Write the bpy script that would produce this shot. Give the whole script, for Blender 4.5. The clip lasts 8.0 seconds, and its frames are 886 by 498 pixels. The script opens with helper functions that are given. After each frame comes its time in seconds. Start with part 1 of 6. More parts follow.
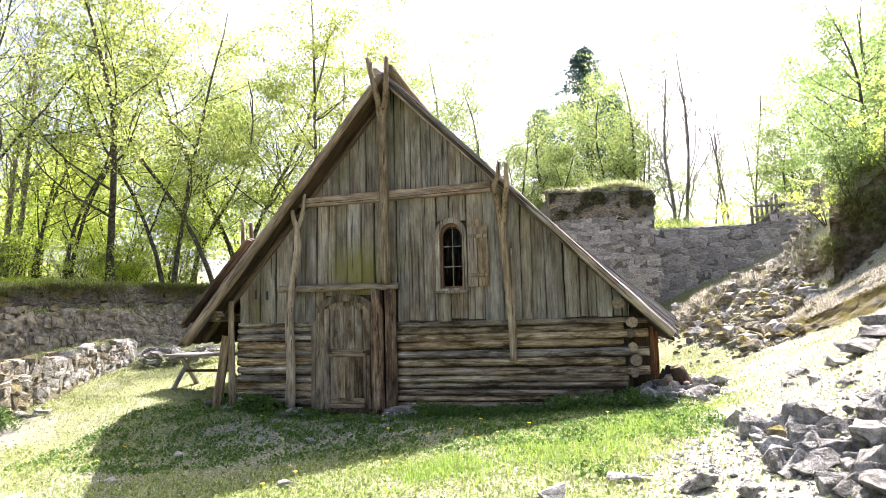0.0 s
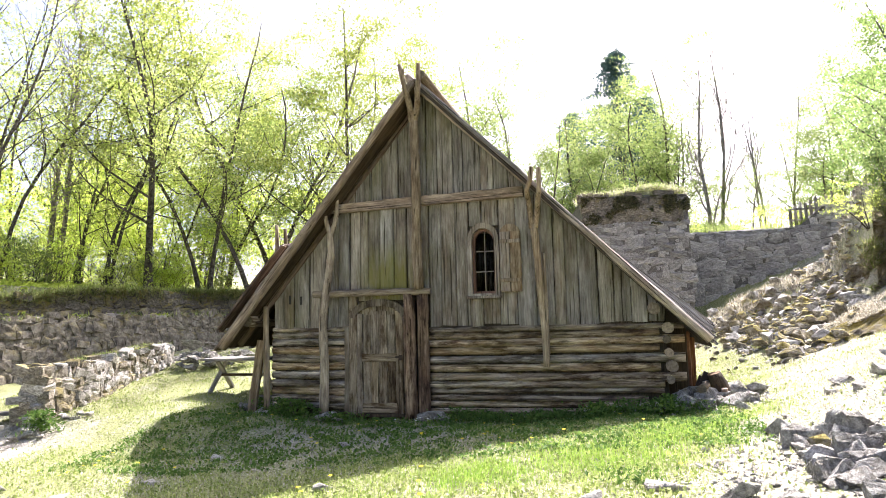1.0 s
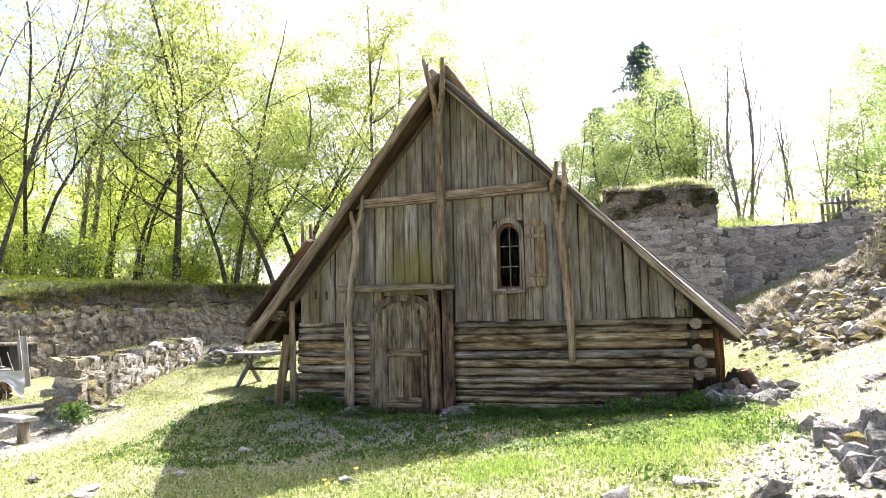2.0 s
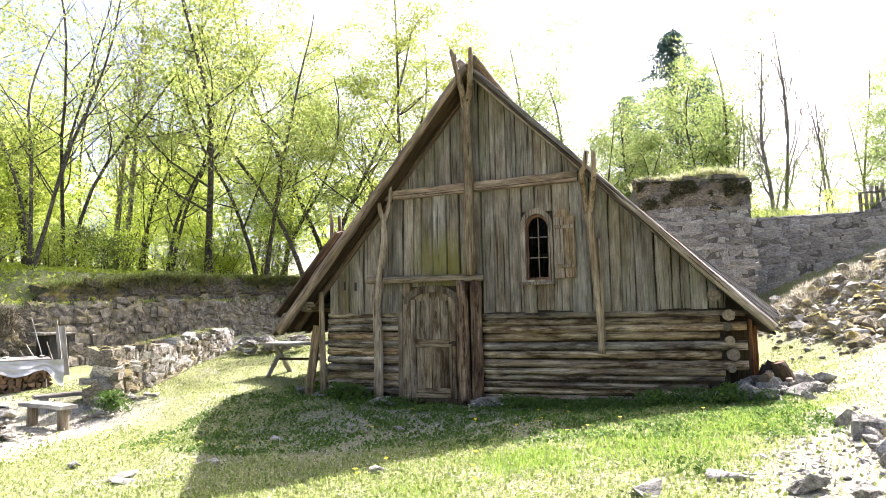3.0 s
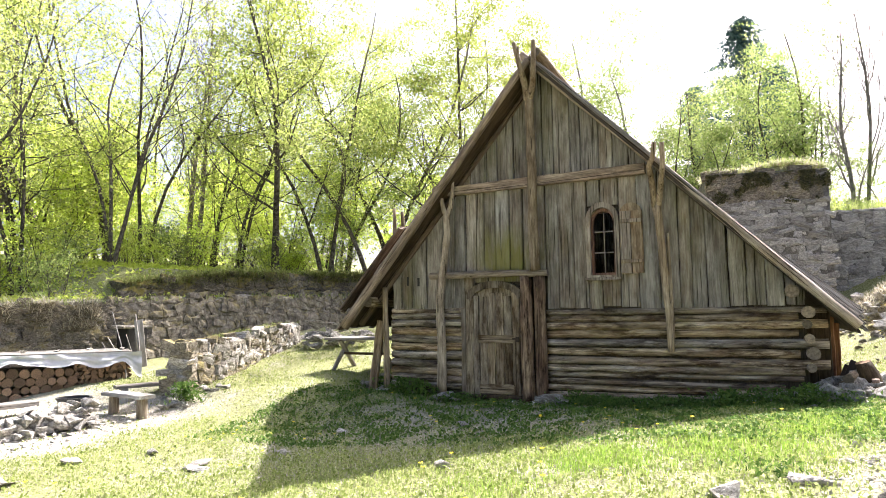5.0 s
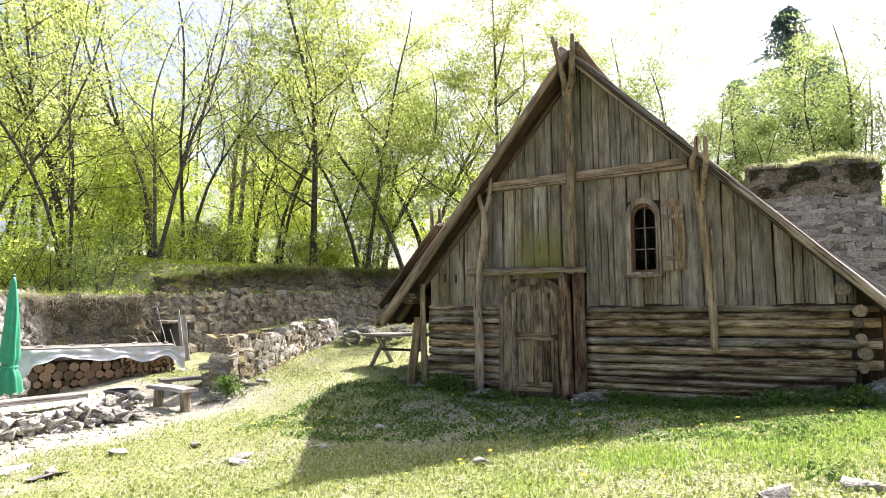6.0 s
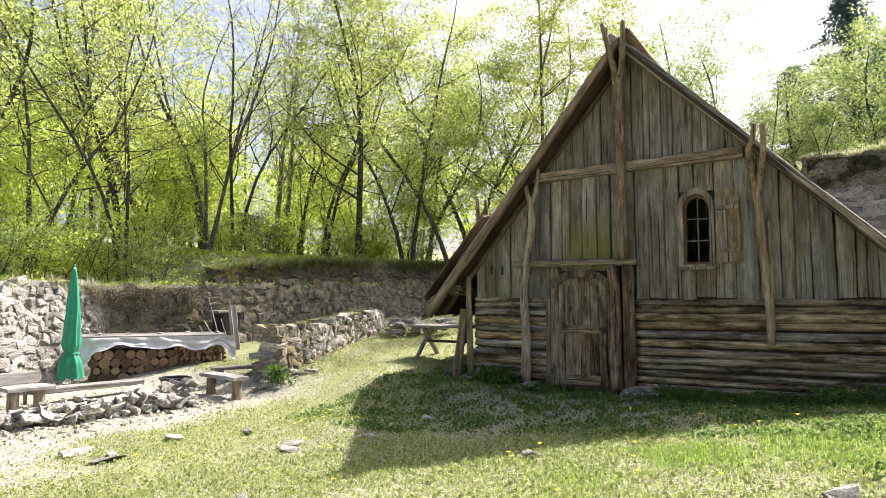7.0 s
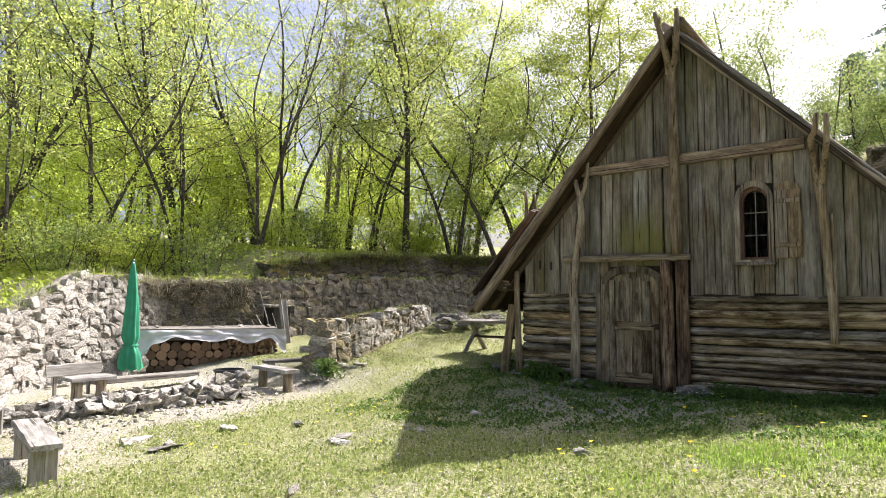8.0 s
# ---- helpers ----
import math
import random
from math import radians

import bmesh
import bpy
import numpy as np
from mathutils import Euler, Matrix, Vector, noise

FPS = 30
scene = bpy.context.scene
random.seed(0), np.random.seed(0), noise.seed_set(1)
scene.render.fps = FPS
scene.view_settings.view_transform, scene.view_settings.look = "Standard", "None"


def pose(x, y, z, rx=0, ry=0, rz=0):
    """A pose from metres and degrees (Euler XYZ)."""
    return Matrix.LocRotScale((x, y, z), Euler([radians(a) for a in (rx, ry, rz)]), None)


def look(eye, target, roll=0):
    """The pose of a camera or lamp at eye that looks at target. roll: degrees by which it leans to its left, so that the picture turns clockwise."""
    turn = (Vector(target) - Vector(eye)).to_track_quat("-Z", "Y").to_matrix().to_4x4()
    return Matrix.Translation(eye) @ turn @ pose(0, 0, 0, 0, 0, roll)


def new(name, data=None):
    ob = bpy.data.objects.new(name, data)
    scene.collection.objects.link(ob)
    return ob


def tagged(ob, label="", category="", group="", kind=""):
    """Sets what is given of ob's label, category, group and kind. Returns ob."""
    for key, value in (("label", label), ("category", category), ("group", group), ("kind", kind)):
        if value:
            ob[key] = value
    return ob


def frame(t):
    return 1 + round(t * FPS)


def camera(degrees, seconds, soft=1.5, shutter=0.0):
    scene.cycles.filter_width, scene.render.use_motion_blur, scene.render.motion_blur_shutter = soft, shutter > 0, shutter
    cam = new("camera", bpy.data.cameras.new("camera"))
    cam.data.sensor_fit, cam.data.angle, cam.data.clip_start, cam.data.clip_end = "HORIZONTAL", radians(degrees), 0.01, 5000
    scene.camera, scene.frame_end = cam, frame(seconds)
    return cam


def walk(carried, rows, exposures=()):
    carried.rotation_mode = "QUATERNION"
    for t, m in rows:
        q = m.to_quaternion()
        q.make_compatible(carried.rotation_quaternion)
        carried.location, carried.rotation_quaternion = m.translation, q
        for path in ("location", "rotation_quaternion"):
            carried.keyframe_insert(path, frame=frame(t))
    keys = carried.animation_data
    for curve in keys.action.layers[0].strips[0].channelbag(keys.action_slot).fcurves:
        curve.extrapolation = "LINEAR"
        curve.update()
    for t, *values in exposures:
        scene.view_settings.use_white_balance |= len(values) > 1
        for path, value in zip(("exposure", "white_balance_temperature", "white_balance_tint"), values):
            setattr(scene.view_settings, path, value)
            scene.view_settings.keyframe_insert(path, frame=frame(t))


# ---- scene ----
cam = camera(68.0, 8.0, 0.45)
PATH = [
    (0, (3.712, -10.639, 1.469), (3.264, -8.702, 1.685), -1.4),
    (0.5, (3.704, -10.646, 1.468), (3.216, -8.72, 1.694), -1.4),
    (1, (3.685, -10.646, 1.467), (3.148, -8.734, 1.701), -1.3),
    (1.5, (3.678, -10.639, 1.459), (3.105, -8.737, 1.691), -1.2),
    (3, (3.65, -10.634, 1.449), (2.963, -8.766, 1.648), -1.0),
    (3.5, (3.635, -10.622, 1.448), (2.906, -8.77, 1.638), -0.9),
    (4, (3.622, -10.618, 1.438), (2.855, -8.782, 1.632), -0.8),
    (5.5, (3.576, -10.602, 1.429), (2.67, -8.828, 1.616), -0.6),
    (6, (3.551, -10.597, 1.429), (2.598, -8.849, 1.612), -0.4),
    (6.5, (3.516, -10.589, 1.419), (2.516, -8.866, 1.594), -0.2),
    (7, (3.48, -10.595, 1.415), (2.413, -8.911, 1.576), -0.0),
    (7.5, (3.449, -10.587, 1.413), (2.318, -8.945, 1.565), 0.1),
    (8, (3.432, -10.577, 1.409), (2.249, -8.972, 1.556), 0.3),
]
walk(cam, [(t, look(eye, target, roll)) for t, eye, target, roll in PATH],
     [(0.0, 1.86, 6050, 18), (3.5, 1.86, 6150, 17), (5.5, 1.74, 6250, 16), (8.0, 1.09, 6300, 15)])

# ---- light ----
SUN_WAY = Vector((1.26, 5.15, 6.0)).normalized()          # towards the sun, behind the house
SUN_ELEV = math.asin(SUN_WAY.z)
SUN_AZ = math.atan2(SUN_WAY.x, SUN_WAY.y)
world = bpy.data.worlds.new("sky")
scene.world = world
world.use_nodes = True
wn = world.node_tree.nodes
sky = wn.new("ShaderNodeTexSky")
sky.sky_type, sky.sun_disc = "NISHITA", False
sky.sun_elevation, sky.sun_rotation = SUN_ELEV, SUN_AZ
sky.air_density, sky.dust_density, sky.ozone_density = 0.8, 6.0, 0.6
wn["Background"].inputs["Strength"].default_value = 0.11
world.node_tree.links.new(sky.outputs[0], wn["Background"].inputs["Color"])
sun_data = bpy.data.lights.new("sun", "SUN")
sun_data.energy, sun_data.angle, sun_data.color = 5.0, radians(0.53), (1.0, 0.95, 0.86)
sun = new("sun", sun_data)
sun.matrix_world = look(SUN_WAY * 60, (0, 0, 0))

# ---- materials ----
def nodes_of(name):
    m = bpy.data.materials.new(name)
    m.use_nodes = True
    return m, m.node_tree.nodes, m.node_tree.links, m.node_tree.nodes["Principled BSDF"]


def math_node(n, l, op, a, b):
    q = n.new("ShaderNodeMath")
    q.operation = op
    for k, v in enumerate((a, b)):
        if isinstance(v, (int, float)):
            q.inputs[k].default_value = v
        else:
            l.new(v, q.inputs[k])
    return q.outputs[0]


def noise_node(n, l, vec, scale, detail=4.0, rough=0.6, dist=0.0):
    q = n.new("ShaderNodeTexNoise")
    q.inputs["Scale"].default_value, q.inputs["Detail"].default_value = scale, detail
    q.inputs["Roughness"].default_value, q.inputs["Distortion"].default_value = rough, dist
    l.new(vec, q.inputs["Vector"])
    return q.outputs["Fac"]


def ramp_node(n, l, fac, stops):
    q = n.new("ShaderNodeValToRGB")
    e = q.color_ramp.elements
    while len(e) < len(stops):
        e.new(0.5)
    for k, (p, c) in enumerate(stops):
        e[k].position, e[k].color = p, (*c, 1)
    l.new(fac, q.inputs["Fac"])
    return q.outputs["Color"]


def mix_node(n, l, fac, a, b, mode="MIX"):
    q = n.new("ShaderNodeMix")
    q.data_type, q.blend_type = "RGBA", mode
    for sock, v in ((q.inputs[0], fac), (q.inputs[6], a), (q.inputs[7], b)):
        if isinstance(v, (int, float)):
            sock.default_value = v
        elif isinstance(v, tuple):
            sock.default_value = (*v, 1)
        else:
            l.new(v, sock)
    return q.outputs[2]


def bump_node(n, l, height, strength, distance, bsdf):
    q = n.new("ShaderNodeBump")
    q.inputs["Strength"].default_value, q.inputs["Distance"].default_value = strength, distance
    l.new(height, q.inputs["Height"])
    l.new(q.outputs[0], bsdf.inputs["Normal"])


def object_coords(n, l, spread=37.0):
    """Object coordinates, shifted by a chance of each piece."""
    co, info, add = n.new("ShaderNodeTexCoord"), n.new("ShaderNodeObjectInfo"), n.new("ShaderNodeVectorMath")
    sc = n.new("ShaderNodeVectorMath")
    sc.operation, sc.inputs[1].default_value = "SCALE", (1, 1, 1)
    comb = n.new("ShaderNodeCombineXYZ")
    for k in range(3):
        l.new(math_node(n, l, "MULTIPLY", info.outputs["Random"], spread * (1, 1.7, 0.6)[k]), comb.inputs[k])
    l.new(co.outputs["Object"], add.inputs[0])
    l.new(comb.outputs[0], add.inputs[1])
    return add.outputs[0], info.outputs["Random"]


def scaled(n, l, vec, s):
    q = n.new("ShaderNodeMapping")
    q.inputs["Scale"].default_value = s
    l.new(vec, q.inputs["Vector"])
    return q.outputs[0]


def wood(name, dark, mid, light, warm=(0.2, 0.1, 0.04), warm_amount=0.3, moss=0.0, grain=1.0, stain_at=None, tones=(0.7, 0.5), sats=(0.6, 0.7), blot=0.8, low=(0.5, 0.46, 0.42)):
    """Weathered timber; the grain runs along the piece's own z."""
    m, n, l, b = nodes_of(name)
    vec, rnd = object_coords(n, l)
    fine = noise_node(n, l, scaled(n, l, vec, (42, 42, 2.0)), 1.0, 6, 0.7, 0.5)
    broad = noise_node(n, l, scaled(n, l, vec, (6, 6, 1.1)), 1.0, 5, 0.65, 0.5)
    stain = noise_node(n, l, scaled(n, l, vec, (4.0, 4.0, 1.5)), 1.0, 5, 0.6)
    both = math_node(n, l, "ADD", math_node(n, l, "MULTIPLY", fine, 0.45), math_node(n, l, "MULTIPLY", broad, 0.55))
    col = ramp_node(n, l, both, [(0.33, dark), (0.48, mid), (0.64, light)])
    patch = ramp_node(n, l, stain, [(0.45, (0, 0, 0)), (0.68, (1, 1, 1))])
    col = mix_node(n, l, math_node(n, l, "MULTIPLY", patch, warm_amount), col, warm)
    streak = ramp_node(n, l, noise_node(n, l, scaled(n, l, vec, (34, 34, 1.4)), 1.0, 5, 0.75, 0.6), [(0.34, (0.45, 0.42, 0.39)), (0.5, (0.95, 0.95, 0.95)), (0.66, (1.3, 1.3, 1.3))])
    col = mix_node(n, l, 0.8 * grain, col, streak, "MULTIPLY")
    blotch = ramp_node(n, l, noise_node(n, l, scaled(n, l, vec, (7, 7, 2.0)), 1.0, 6, 0.72), [(0.38, low), (0.52, (1.0, 1.0, 1.0)), (0.66, (1.25, 1.25, 1.25))])
    col = mix_node(n, l, blot * grain, col, blotch, "MULTIPLY")
    tone = math_node(n, l, "ADD", math_node(n, l, "MULTIPLY", rnd, tones[1]), tones[0])
    v = n.new("ShaderNodeHueSaturation")
    l.new(tone, v.inputs["Value"])
    l.new(math_node(n, l, "ADD", math_node(n, l, "MULTIPLY", math_node(n, l, "FRACT", math_node(n, l, "MULTIPLY", rnd, 13.7), 0.0), sats[1]), sats[0]), v.inputs["Saturation"])
    l.new(col, v.inputs["Color"])
    col = v.outputs[0]
    if moss:
        g = n.new("ShaderNodeNewGeometry")
        mm = noise_node(n, l, scaled(n, l, g.outputs["Position"], (1.3, 1.3, 0.5)), 1.0, 5, 0.65)
        mk = ramp_node(n, l, mm, [(0.5, (0, 0, 0)), (0.66, (1, 1, 1))])
        col = mix_node(n, l, math_node(n, l, "MULTIPLY", mk, moss), col, (0.13, 0.13, 0.035))
    if stain_at:                                           # green algae where water runs down above the lintel
        g2, gr, mp = n.new("ShaderNodeNewGeometry"), n.new("ShaderNodeTexGradient"), n.new("ShaderNodeMapping")
        gr.gradient_type, mp.vector_type = "SPHERICAL", "TEXTURE"
        mp.inputs["Location"].default_value = (stain_at[0], 0, stain_at[1])
        mp.inputs["Scale"].default_value = (stain_at[2], 3.0, stain_at[3])
        l.new(g2.outputs["Position"], mp.inputs["Vector"])
        l.new(mp.outputs[0], gr.inputs["Vector"])
        run = noise_node(n, l, scaled(n, l, g2.outputs["Position"], (7, 1, 1.6)), 1.0, 5, 0.6)
        al = ramp_node(n, l, math_node(n, l, "MULTIPLY", gr.outputs["Fac"], math_node(n, l, "MULTIPLY", run, 2.0)), [(0.2, (0, 0, 0)), (0.75, (1, 1, 1))])
        col = mix_node(n, l, math_node(n, l, "MULTIPLY", al, 0.8), col, (0.165, 0.155, 0.035))
    crack = ramp_node(n, l, noise_node(n, l, scaled(n, l, vec, (38, 38, 0.5)), 1.0, 2, 0.5, 0.3), [(0.33, (0.1, 0.085, 0.07)), (0.375, (1, 1, 1))])
    col = mix_node(n, l, 0.85, col, crack, "MULTIPLY")
    l.new(col, b.inputs["Base Color"])
    b.inputs["Roughness"].default_value = 0.85
    b.inputs["Specular IOR Level"].default_value = 0.25
    bump_node(n, l, math_node(n, l, "ADD", both, crack), 0.6 * grain, 0.012, b)
    return m


def stone(name, a, b_, c, scale=6.0, moss=0.0, lichen=0.3, bump=0.03):
    m, n, l, b = nodes_of(name)
    vec, rnd = object_coords(n, l)
    big = noise_node(n, l, vec, scale, 6, 0.65)
    small = noise_node(n, l, vec, scale * 6, 5, 0.7)
    col = ramp_node(n, l, math_node(n, l, "ADD", math_node(n, l, "MULTIPLY", big, 0.72), math_node(n, l, "MULTIPLY", small, 0.28)), [(0.39, a), (0.5, b_), (0.61, c)])
    v = n.new("ShaderNodeHueSaturation")
    l.new(math_node(n, l, "ADD", math_node(n, l, "MULTIPLY", rnd, 0.6), 0.7), v.inputs["Value"])
    l.new(col, v.inputs["Color"])
    col = v.outputs[0]
    spots = ramp_node(n, l, noise_node(n, l, vec, scale * 3.1, 3, 0.5), [(0.6, (0, 0, 0)), (0.68, (1, 1, 1))])
    col = mix_node(n, l, math_node(n, l, "MULTIPLY", spots, lichen), col, (0.42, 0.42, 0.36))
    if moss:
        g = n.new("ShaderNodeNewGeometry")
        up = n.new("ShaderNodeSeparateXYZ")
        l.new(g.outputs["Normal"], up.inputs[0])
        mm = math_node(n, l, "ADD", math_node(n, l, "MULTIPLY", up.outputs[2], 0.25), noise_node(n, l, g.outputs["Position"], 2.2, 5, 0.7))
        mk = ramp_node(n, l, mm, [(0.56, (0, 0, 0)), (0.74, (1, 1, 1))])
        col = mix_node(n, l, math_node(n, l, "MULTIPLY", mk, moss), col, (0.26, 0.21, 0.045))
    l.new(col, b.inputs["Base Color"])
    b.inputs["Roughness"].default_value = 0.9
    b.inputs["Specular IOR Level"].default_value = 0.25
    bump_node(n, l, math_node(n, l, "ADD", big, math_node(n, l, "MULTIPLY", small, 0.5)), 0.9, bump, b)
    return m


def leaf(name, c1, c2, c3, through_amount=0.5):
    m, n, l, b = nodes_of(name)
    g = n.new("ShaderNodeNewGeometry")
    info = n.new("ShaderNodeObjectInfo")
    col = ramp_node(n, l, g.outputs["Random Per Island"], [(0.0, c1), (0.5, c2), (1.0, c3)])
    v = n.new("ShaderNodeHueSaturation")
    l.new(math_node(n, l, "ADD", math_node(n, l, "MULTIPLY", info.outputs["Random"], 0.4), 0.8), v.inputs["Value"])
    l.new(col, v.inputs["Color"])
    l.new(v.outputs[0], b.inputs["Base Color"])
    b.inputs["Roughness"].default_value = 0.65
    b.inputs["Specular IOR Level"].default_value = 0.12
    tr, mx = n.new("ShaderNodeBsdfTranslucent"), n.new("ShaderNodeMixShader")
    l.new(v.outputs[0], tr.inputs["Color"])
    mx.inputs[0].default_value = through_amount
    l.new(b.outputs[0], mx.inputs[1])
    l.new(tr.outputs[0], mx.inputs[2])
    l.new(mx.outputs[0], n["Material Output"].inputs["Surface"])
    return m


def plain(name, col, rough=0.7, metal=0.0, vary=0.25, scale=12.0, bump=0.004):
    m, n, l, b = nodes_of(name)
    vec, rnd = object_coords(n, l)
    f = noise_node(n, l, vec, scale, 5, 0.65)
    lo, hi = tuple(c * (1 - vary) for c in col), tuple(min(1, c * (1 + vary)) for c in col)
    v = n.new("ShaderNodeHueSaturation")
    l.new(math_node(n, l, "ADD", math_node(n, l, "MULTIPLY", rnd, 0.5 * vary / 0.25), 1.0 - 0.25 * vary / 0.25), v.inputs["Value"])
    l.new(ramp_node(n, l, f, [(0.3, lo), (0.7, hi)]), v.inputs["Color"])
    l.new(v.outputs[0], b.inputs["Base Color"])
    b.inputs["Roughness"].default_value, b.inputs["Metallic"].default_value = rough, metal
    bump_node(n, l, f, 0.5, bump, b)
    return m


M_BOARD = wood("grey weathered board", (0.07, 0.06, 0.05), (0.21, 0.187, 0.158), (0.38, 0.35, 0.305), (0.15, 0.10, 0.06), 0.55, moss=0.35, grain=0.7, stain_at=(-0.25, 2.25, 0.85, 0.95), tones=(0.78, 0.44), sats=(0.6, 0.6))
M_LOG = wood("brown grey log", (0.045, 0.032, 0.022), (0.28, 0.222, 0.158), (0.66, 0.565, 0.43), (0.15, 0.08, 0.036), 0.5, moss=0.12, tones=(0.62, 0.75), sats=(0.65, 0.65), blot=1.0, low=(0.22, 0.18, 0.15))
M_POLE = wood("grey brown pole", (0.08, 0.06, 0.043), (0.27, 0.215, 0.155), (0.48, 0.41, 0.315), (0.17, 0.11, 0.065), 0.3, grain=0.85, sats=(0.8, 0.4))
M_BARGE = wood("barked log", (0.07, 0.045, 0.026), (0.27, 0.18, 0.1), (0.5, 0.36, 0.21), (0.27, 0.14, 0.06), 0.5, sats=(0.65, 0.35))
# reddish is the wood's own; the darkness stands in for shade under the roof
M_ROOFSHADE = wood("reddish roof wood, shade darkened", (0.03, 0.02, 0.014), (0.1, 0.066, 0.043), (0.2, 0.14, 0.095), (0.12, 0.06, 0.032), 0.3, sats=(0.7, 0.3))
M_DOOR = wood("old door wood", (0.05, 0.037, 0.026), (0.225, 0.18, 0.127), (0.42, 0.36, 0.27), (0.08, 0.046, 0.026), 0.6, moss=0.2, tones=(0.75, 0.4), sats=(0.85, 0.4), blot=1.0, low=(0.35, 0.29, 0.24))
M_POST = wood("dark brown post", (0.04, 0.022, 0.013), (0.2, 0.12, 0.068), (0.46, 0.33, 0.19), (0.15, 0.068, 0.032), 0.5, sats=(0.75, 0.35), blot=1.0, low=(0.25, 0.2, 0.16))
M_ROOFPLANK = wood("silvered roof plank", (0.12, 0.105, 0.09), (0.27, 0.25, 0.225), (0.45, 0.43, 0.4), (0.14, 0.1, 0.06), 0.2)
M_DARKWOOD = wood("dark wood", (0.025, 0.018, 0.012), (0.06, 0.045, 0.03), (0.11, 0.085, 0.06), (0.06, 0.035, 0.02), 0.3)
M_ORANGE = wood("reddish timber", (0.08, 0.035, 0.018), (0.2, 0.095, 0.045), (0.34, 0.19, 0.1), (0.25, 0.09, 0.03), 0.4)
M_LOGEND = plain("grey sawn log end", (0.19, 0.155, 0.118), 0.9, vary=0.5, scale=22)
M_CUT = plain("sawn log end", (0.2, 0.125, 0.082), 0.85, vary=0.6, scale=14)
M_BENCH = wood("bench plank", (0.16, 0.145, 0.13), (0.32, 0.3, 0.275), (0.5, 0.48, 0.45), (0.22, 0.18, 0.14), 0.3, grain=0.55)
M_STONE = stone("rubble stone", (0.17, 0.155, 0.135), (0.38, 0.355, 0.315), (0.6, 0.575, 0.53))
M_ROCK = stone("broken grey rock", (0.15, 0.138, 0.125), (0.36, 0.34, 0.315), (0.64, 0.62, 0.585), 5.0, moss=0.12, bump=0.09)
M_MOSSROCK = stone("mossy rock", (0.13, 0.108, 0.075), (0.3, 0.262, 0.2), (0.5, 0.46, 0.385), 4.0, moss=1.0, bump=0.08)
# brown mossy stone, set darker to stand in for the ruin face's shade
M_RUINSTONE = stone("brown mossy field stone", (0.09, 0.075, 0.055), (0.22, 0.19, 0.145), (0.4, 0.36, 0.29), 6.0, moss=0.6)
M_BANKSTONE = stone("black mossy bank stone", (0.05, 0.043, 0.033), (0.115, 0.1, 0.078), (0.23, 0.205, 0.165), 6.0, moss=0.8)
M_DARKSTONE = stone("wall stone, dark for moss and shade", (0.075, 0.064, 0.05), (0.17, 0.148, 0.12), (0.31, 0.28, 0.23), 6.0, moss=0.5)
M_EARTHROCK = stone("brown earthy rock", (0.17, 0.125, 0.08), (0.42, 0.34, 0.24), (0.7, 0.6, 0.47), 5.0, moss=0.5, bump=0.2)
M_TOWER = stone("grey wall stone", (0.19, 0.18, 0.178), (0.32, 0.308, 0.3), (0.47, 0.455, 0.44), 5.0, lichen=0.2)
M_MORTAR = stone("wall core", (0.13, 0.115, 0.095), (0.26, 0.235, 0.2), (0.4, 0.37, 0.32), 12.0)
M_TOWERCORE = stone("grey mortar", (0.09, 0.085, 0.08), (0.15, 0.14, 0.132), (0.22, 0.21, 0.2), 8.0)
M_BARK = stone("tree bark", (0.035, 0.029, 0.022), (0.08, 0.068, 0.054), (0.15, 0.13, 0.105), 9.0, bump=0.02)
M_GREYBARK = stone("grey bare bark", (0.08, 0.07, 0.06), (0.16, 0.14, 0.12), (0.27, 0.24, 0.21), 9.0, bump=0.01)
M_LEAF = leaf("spring leaf", (0.31, 0.40, 0.09), (0.45, 0.52, 0.15), (0.58, 0.61, 0.24), 0.78)
# low leaves: colour raised to stand in for light under the trees
M_BRIGHTLEAF = leaf("brightened low leaf", (0.42, 0.54, 0.08), (0.57, 0.67, 0.13), (0.69, 0.75, 0.22), 0.82)
M_LEAF2 = leaf("fresh green leaf", (0.2, 0.29, 0.075), (0.31, 0.39, 0.12), (0.43, 0.48, 0.19), 0.68)
M_LEAF3 = leaf("deep green leaf", (0.14, 0.23, 0.07), (0.24, 0.34, 0.10), (0.38, 0.46, 0.16), 0.7)
# leaf copy set darker so that backlit crowns don't wash out
M_CROWN = leaf("yellow green crown leaf", (0.2, 0.265, 0.045), (0.3, 0.35, 0.07), (0.4, 0.425, 0.12), 0.66)
M_NEEDLE = leaf("blue green needles", (0.05, 0.09, 0.085), (0.08, 0.14, 0.13), (0.13, 0.2, 0.18), 0.45)
M_GRASS = leaf("grass blade", (0.16, 0.225, 0.05), (0.31, 0.375, 0.105), (0.52, 0.53, 0.26), 0.5)
M_LUSH = leaf("lush grass blade", (0.14, 0.24, 0.04), (0.24, 0.36, 0.06), (0.36, 0.46, 0.11), 0.55)
M_DRYGRASS = leaf("dry grass blade", (0.32, 0.28, 0.2), (0.5, 0.46, 0.36), (0.66, 0.63, 0.54), 0.35)
M_HERB = leaf("herb leaf", (0.19, 0.255, 0.06), (0.29, 0.35, 0.10), (0.43, 0.46, 0.2), 0.45)
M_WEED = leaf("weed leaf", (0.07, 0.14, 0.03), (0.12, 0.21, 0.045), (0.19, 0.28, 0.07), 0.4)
M_DARKGRASS = leaf("dark hanging grass", (0.12, 0.155, 0.045), (0.24, 0.27, 0.085), (0.42, 0.39, 0.19), 0.5)
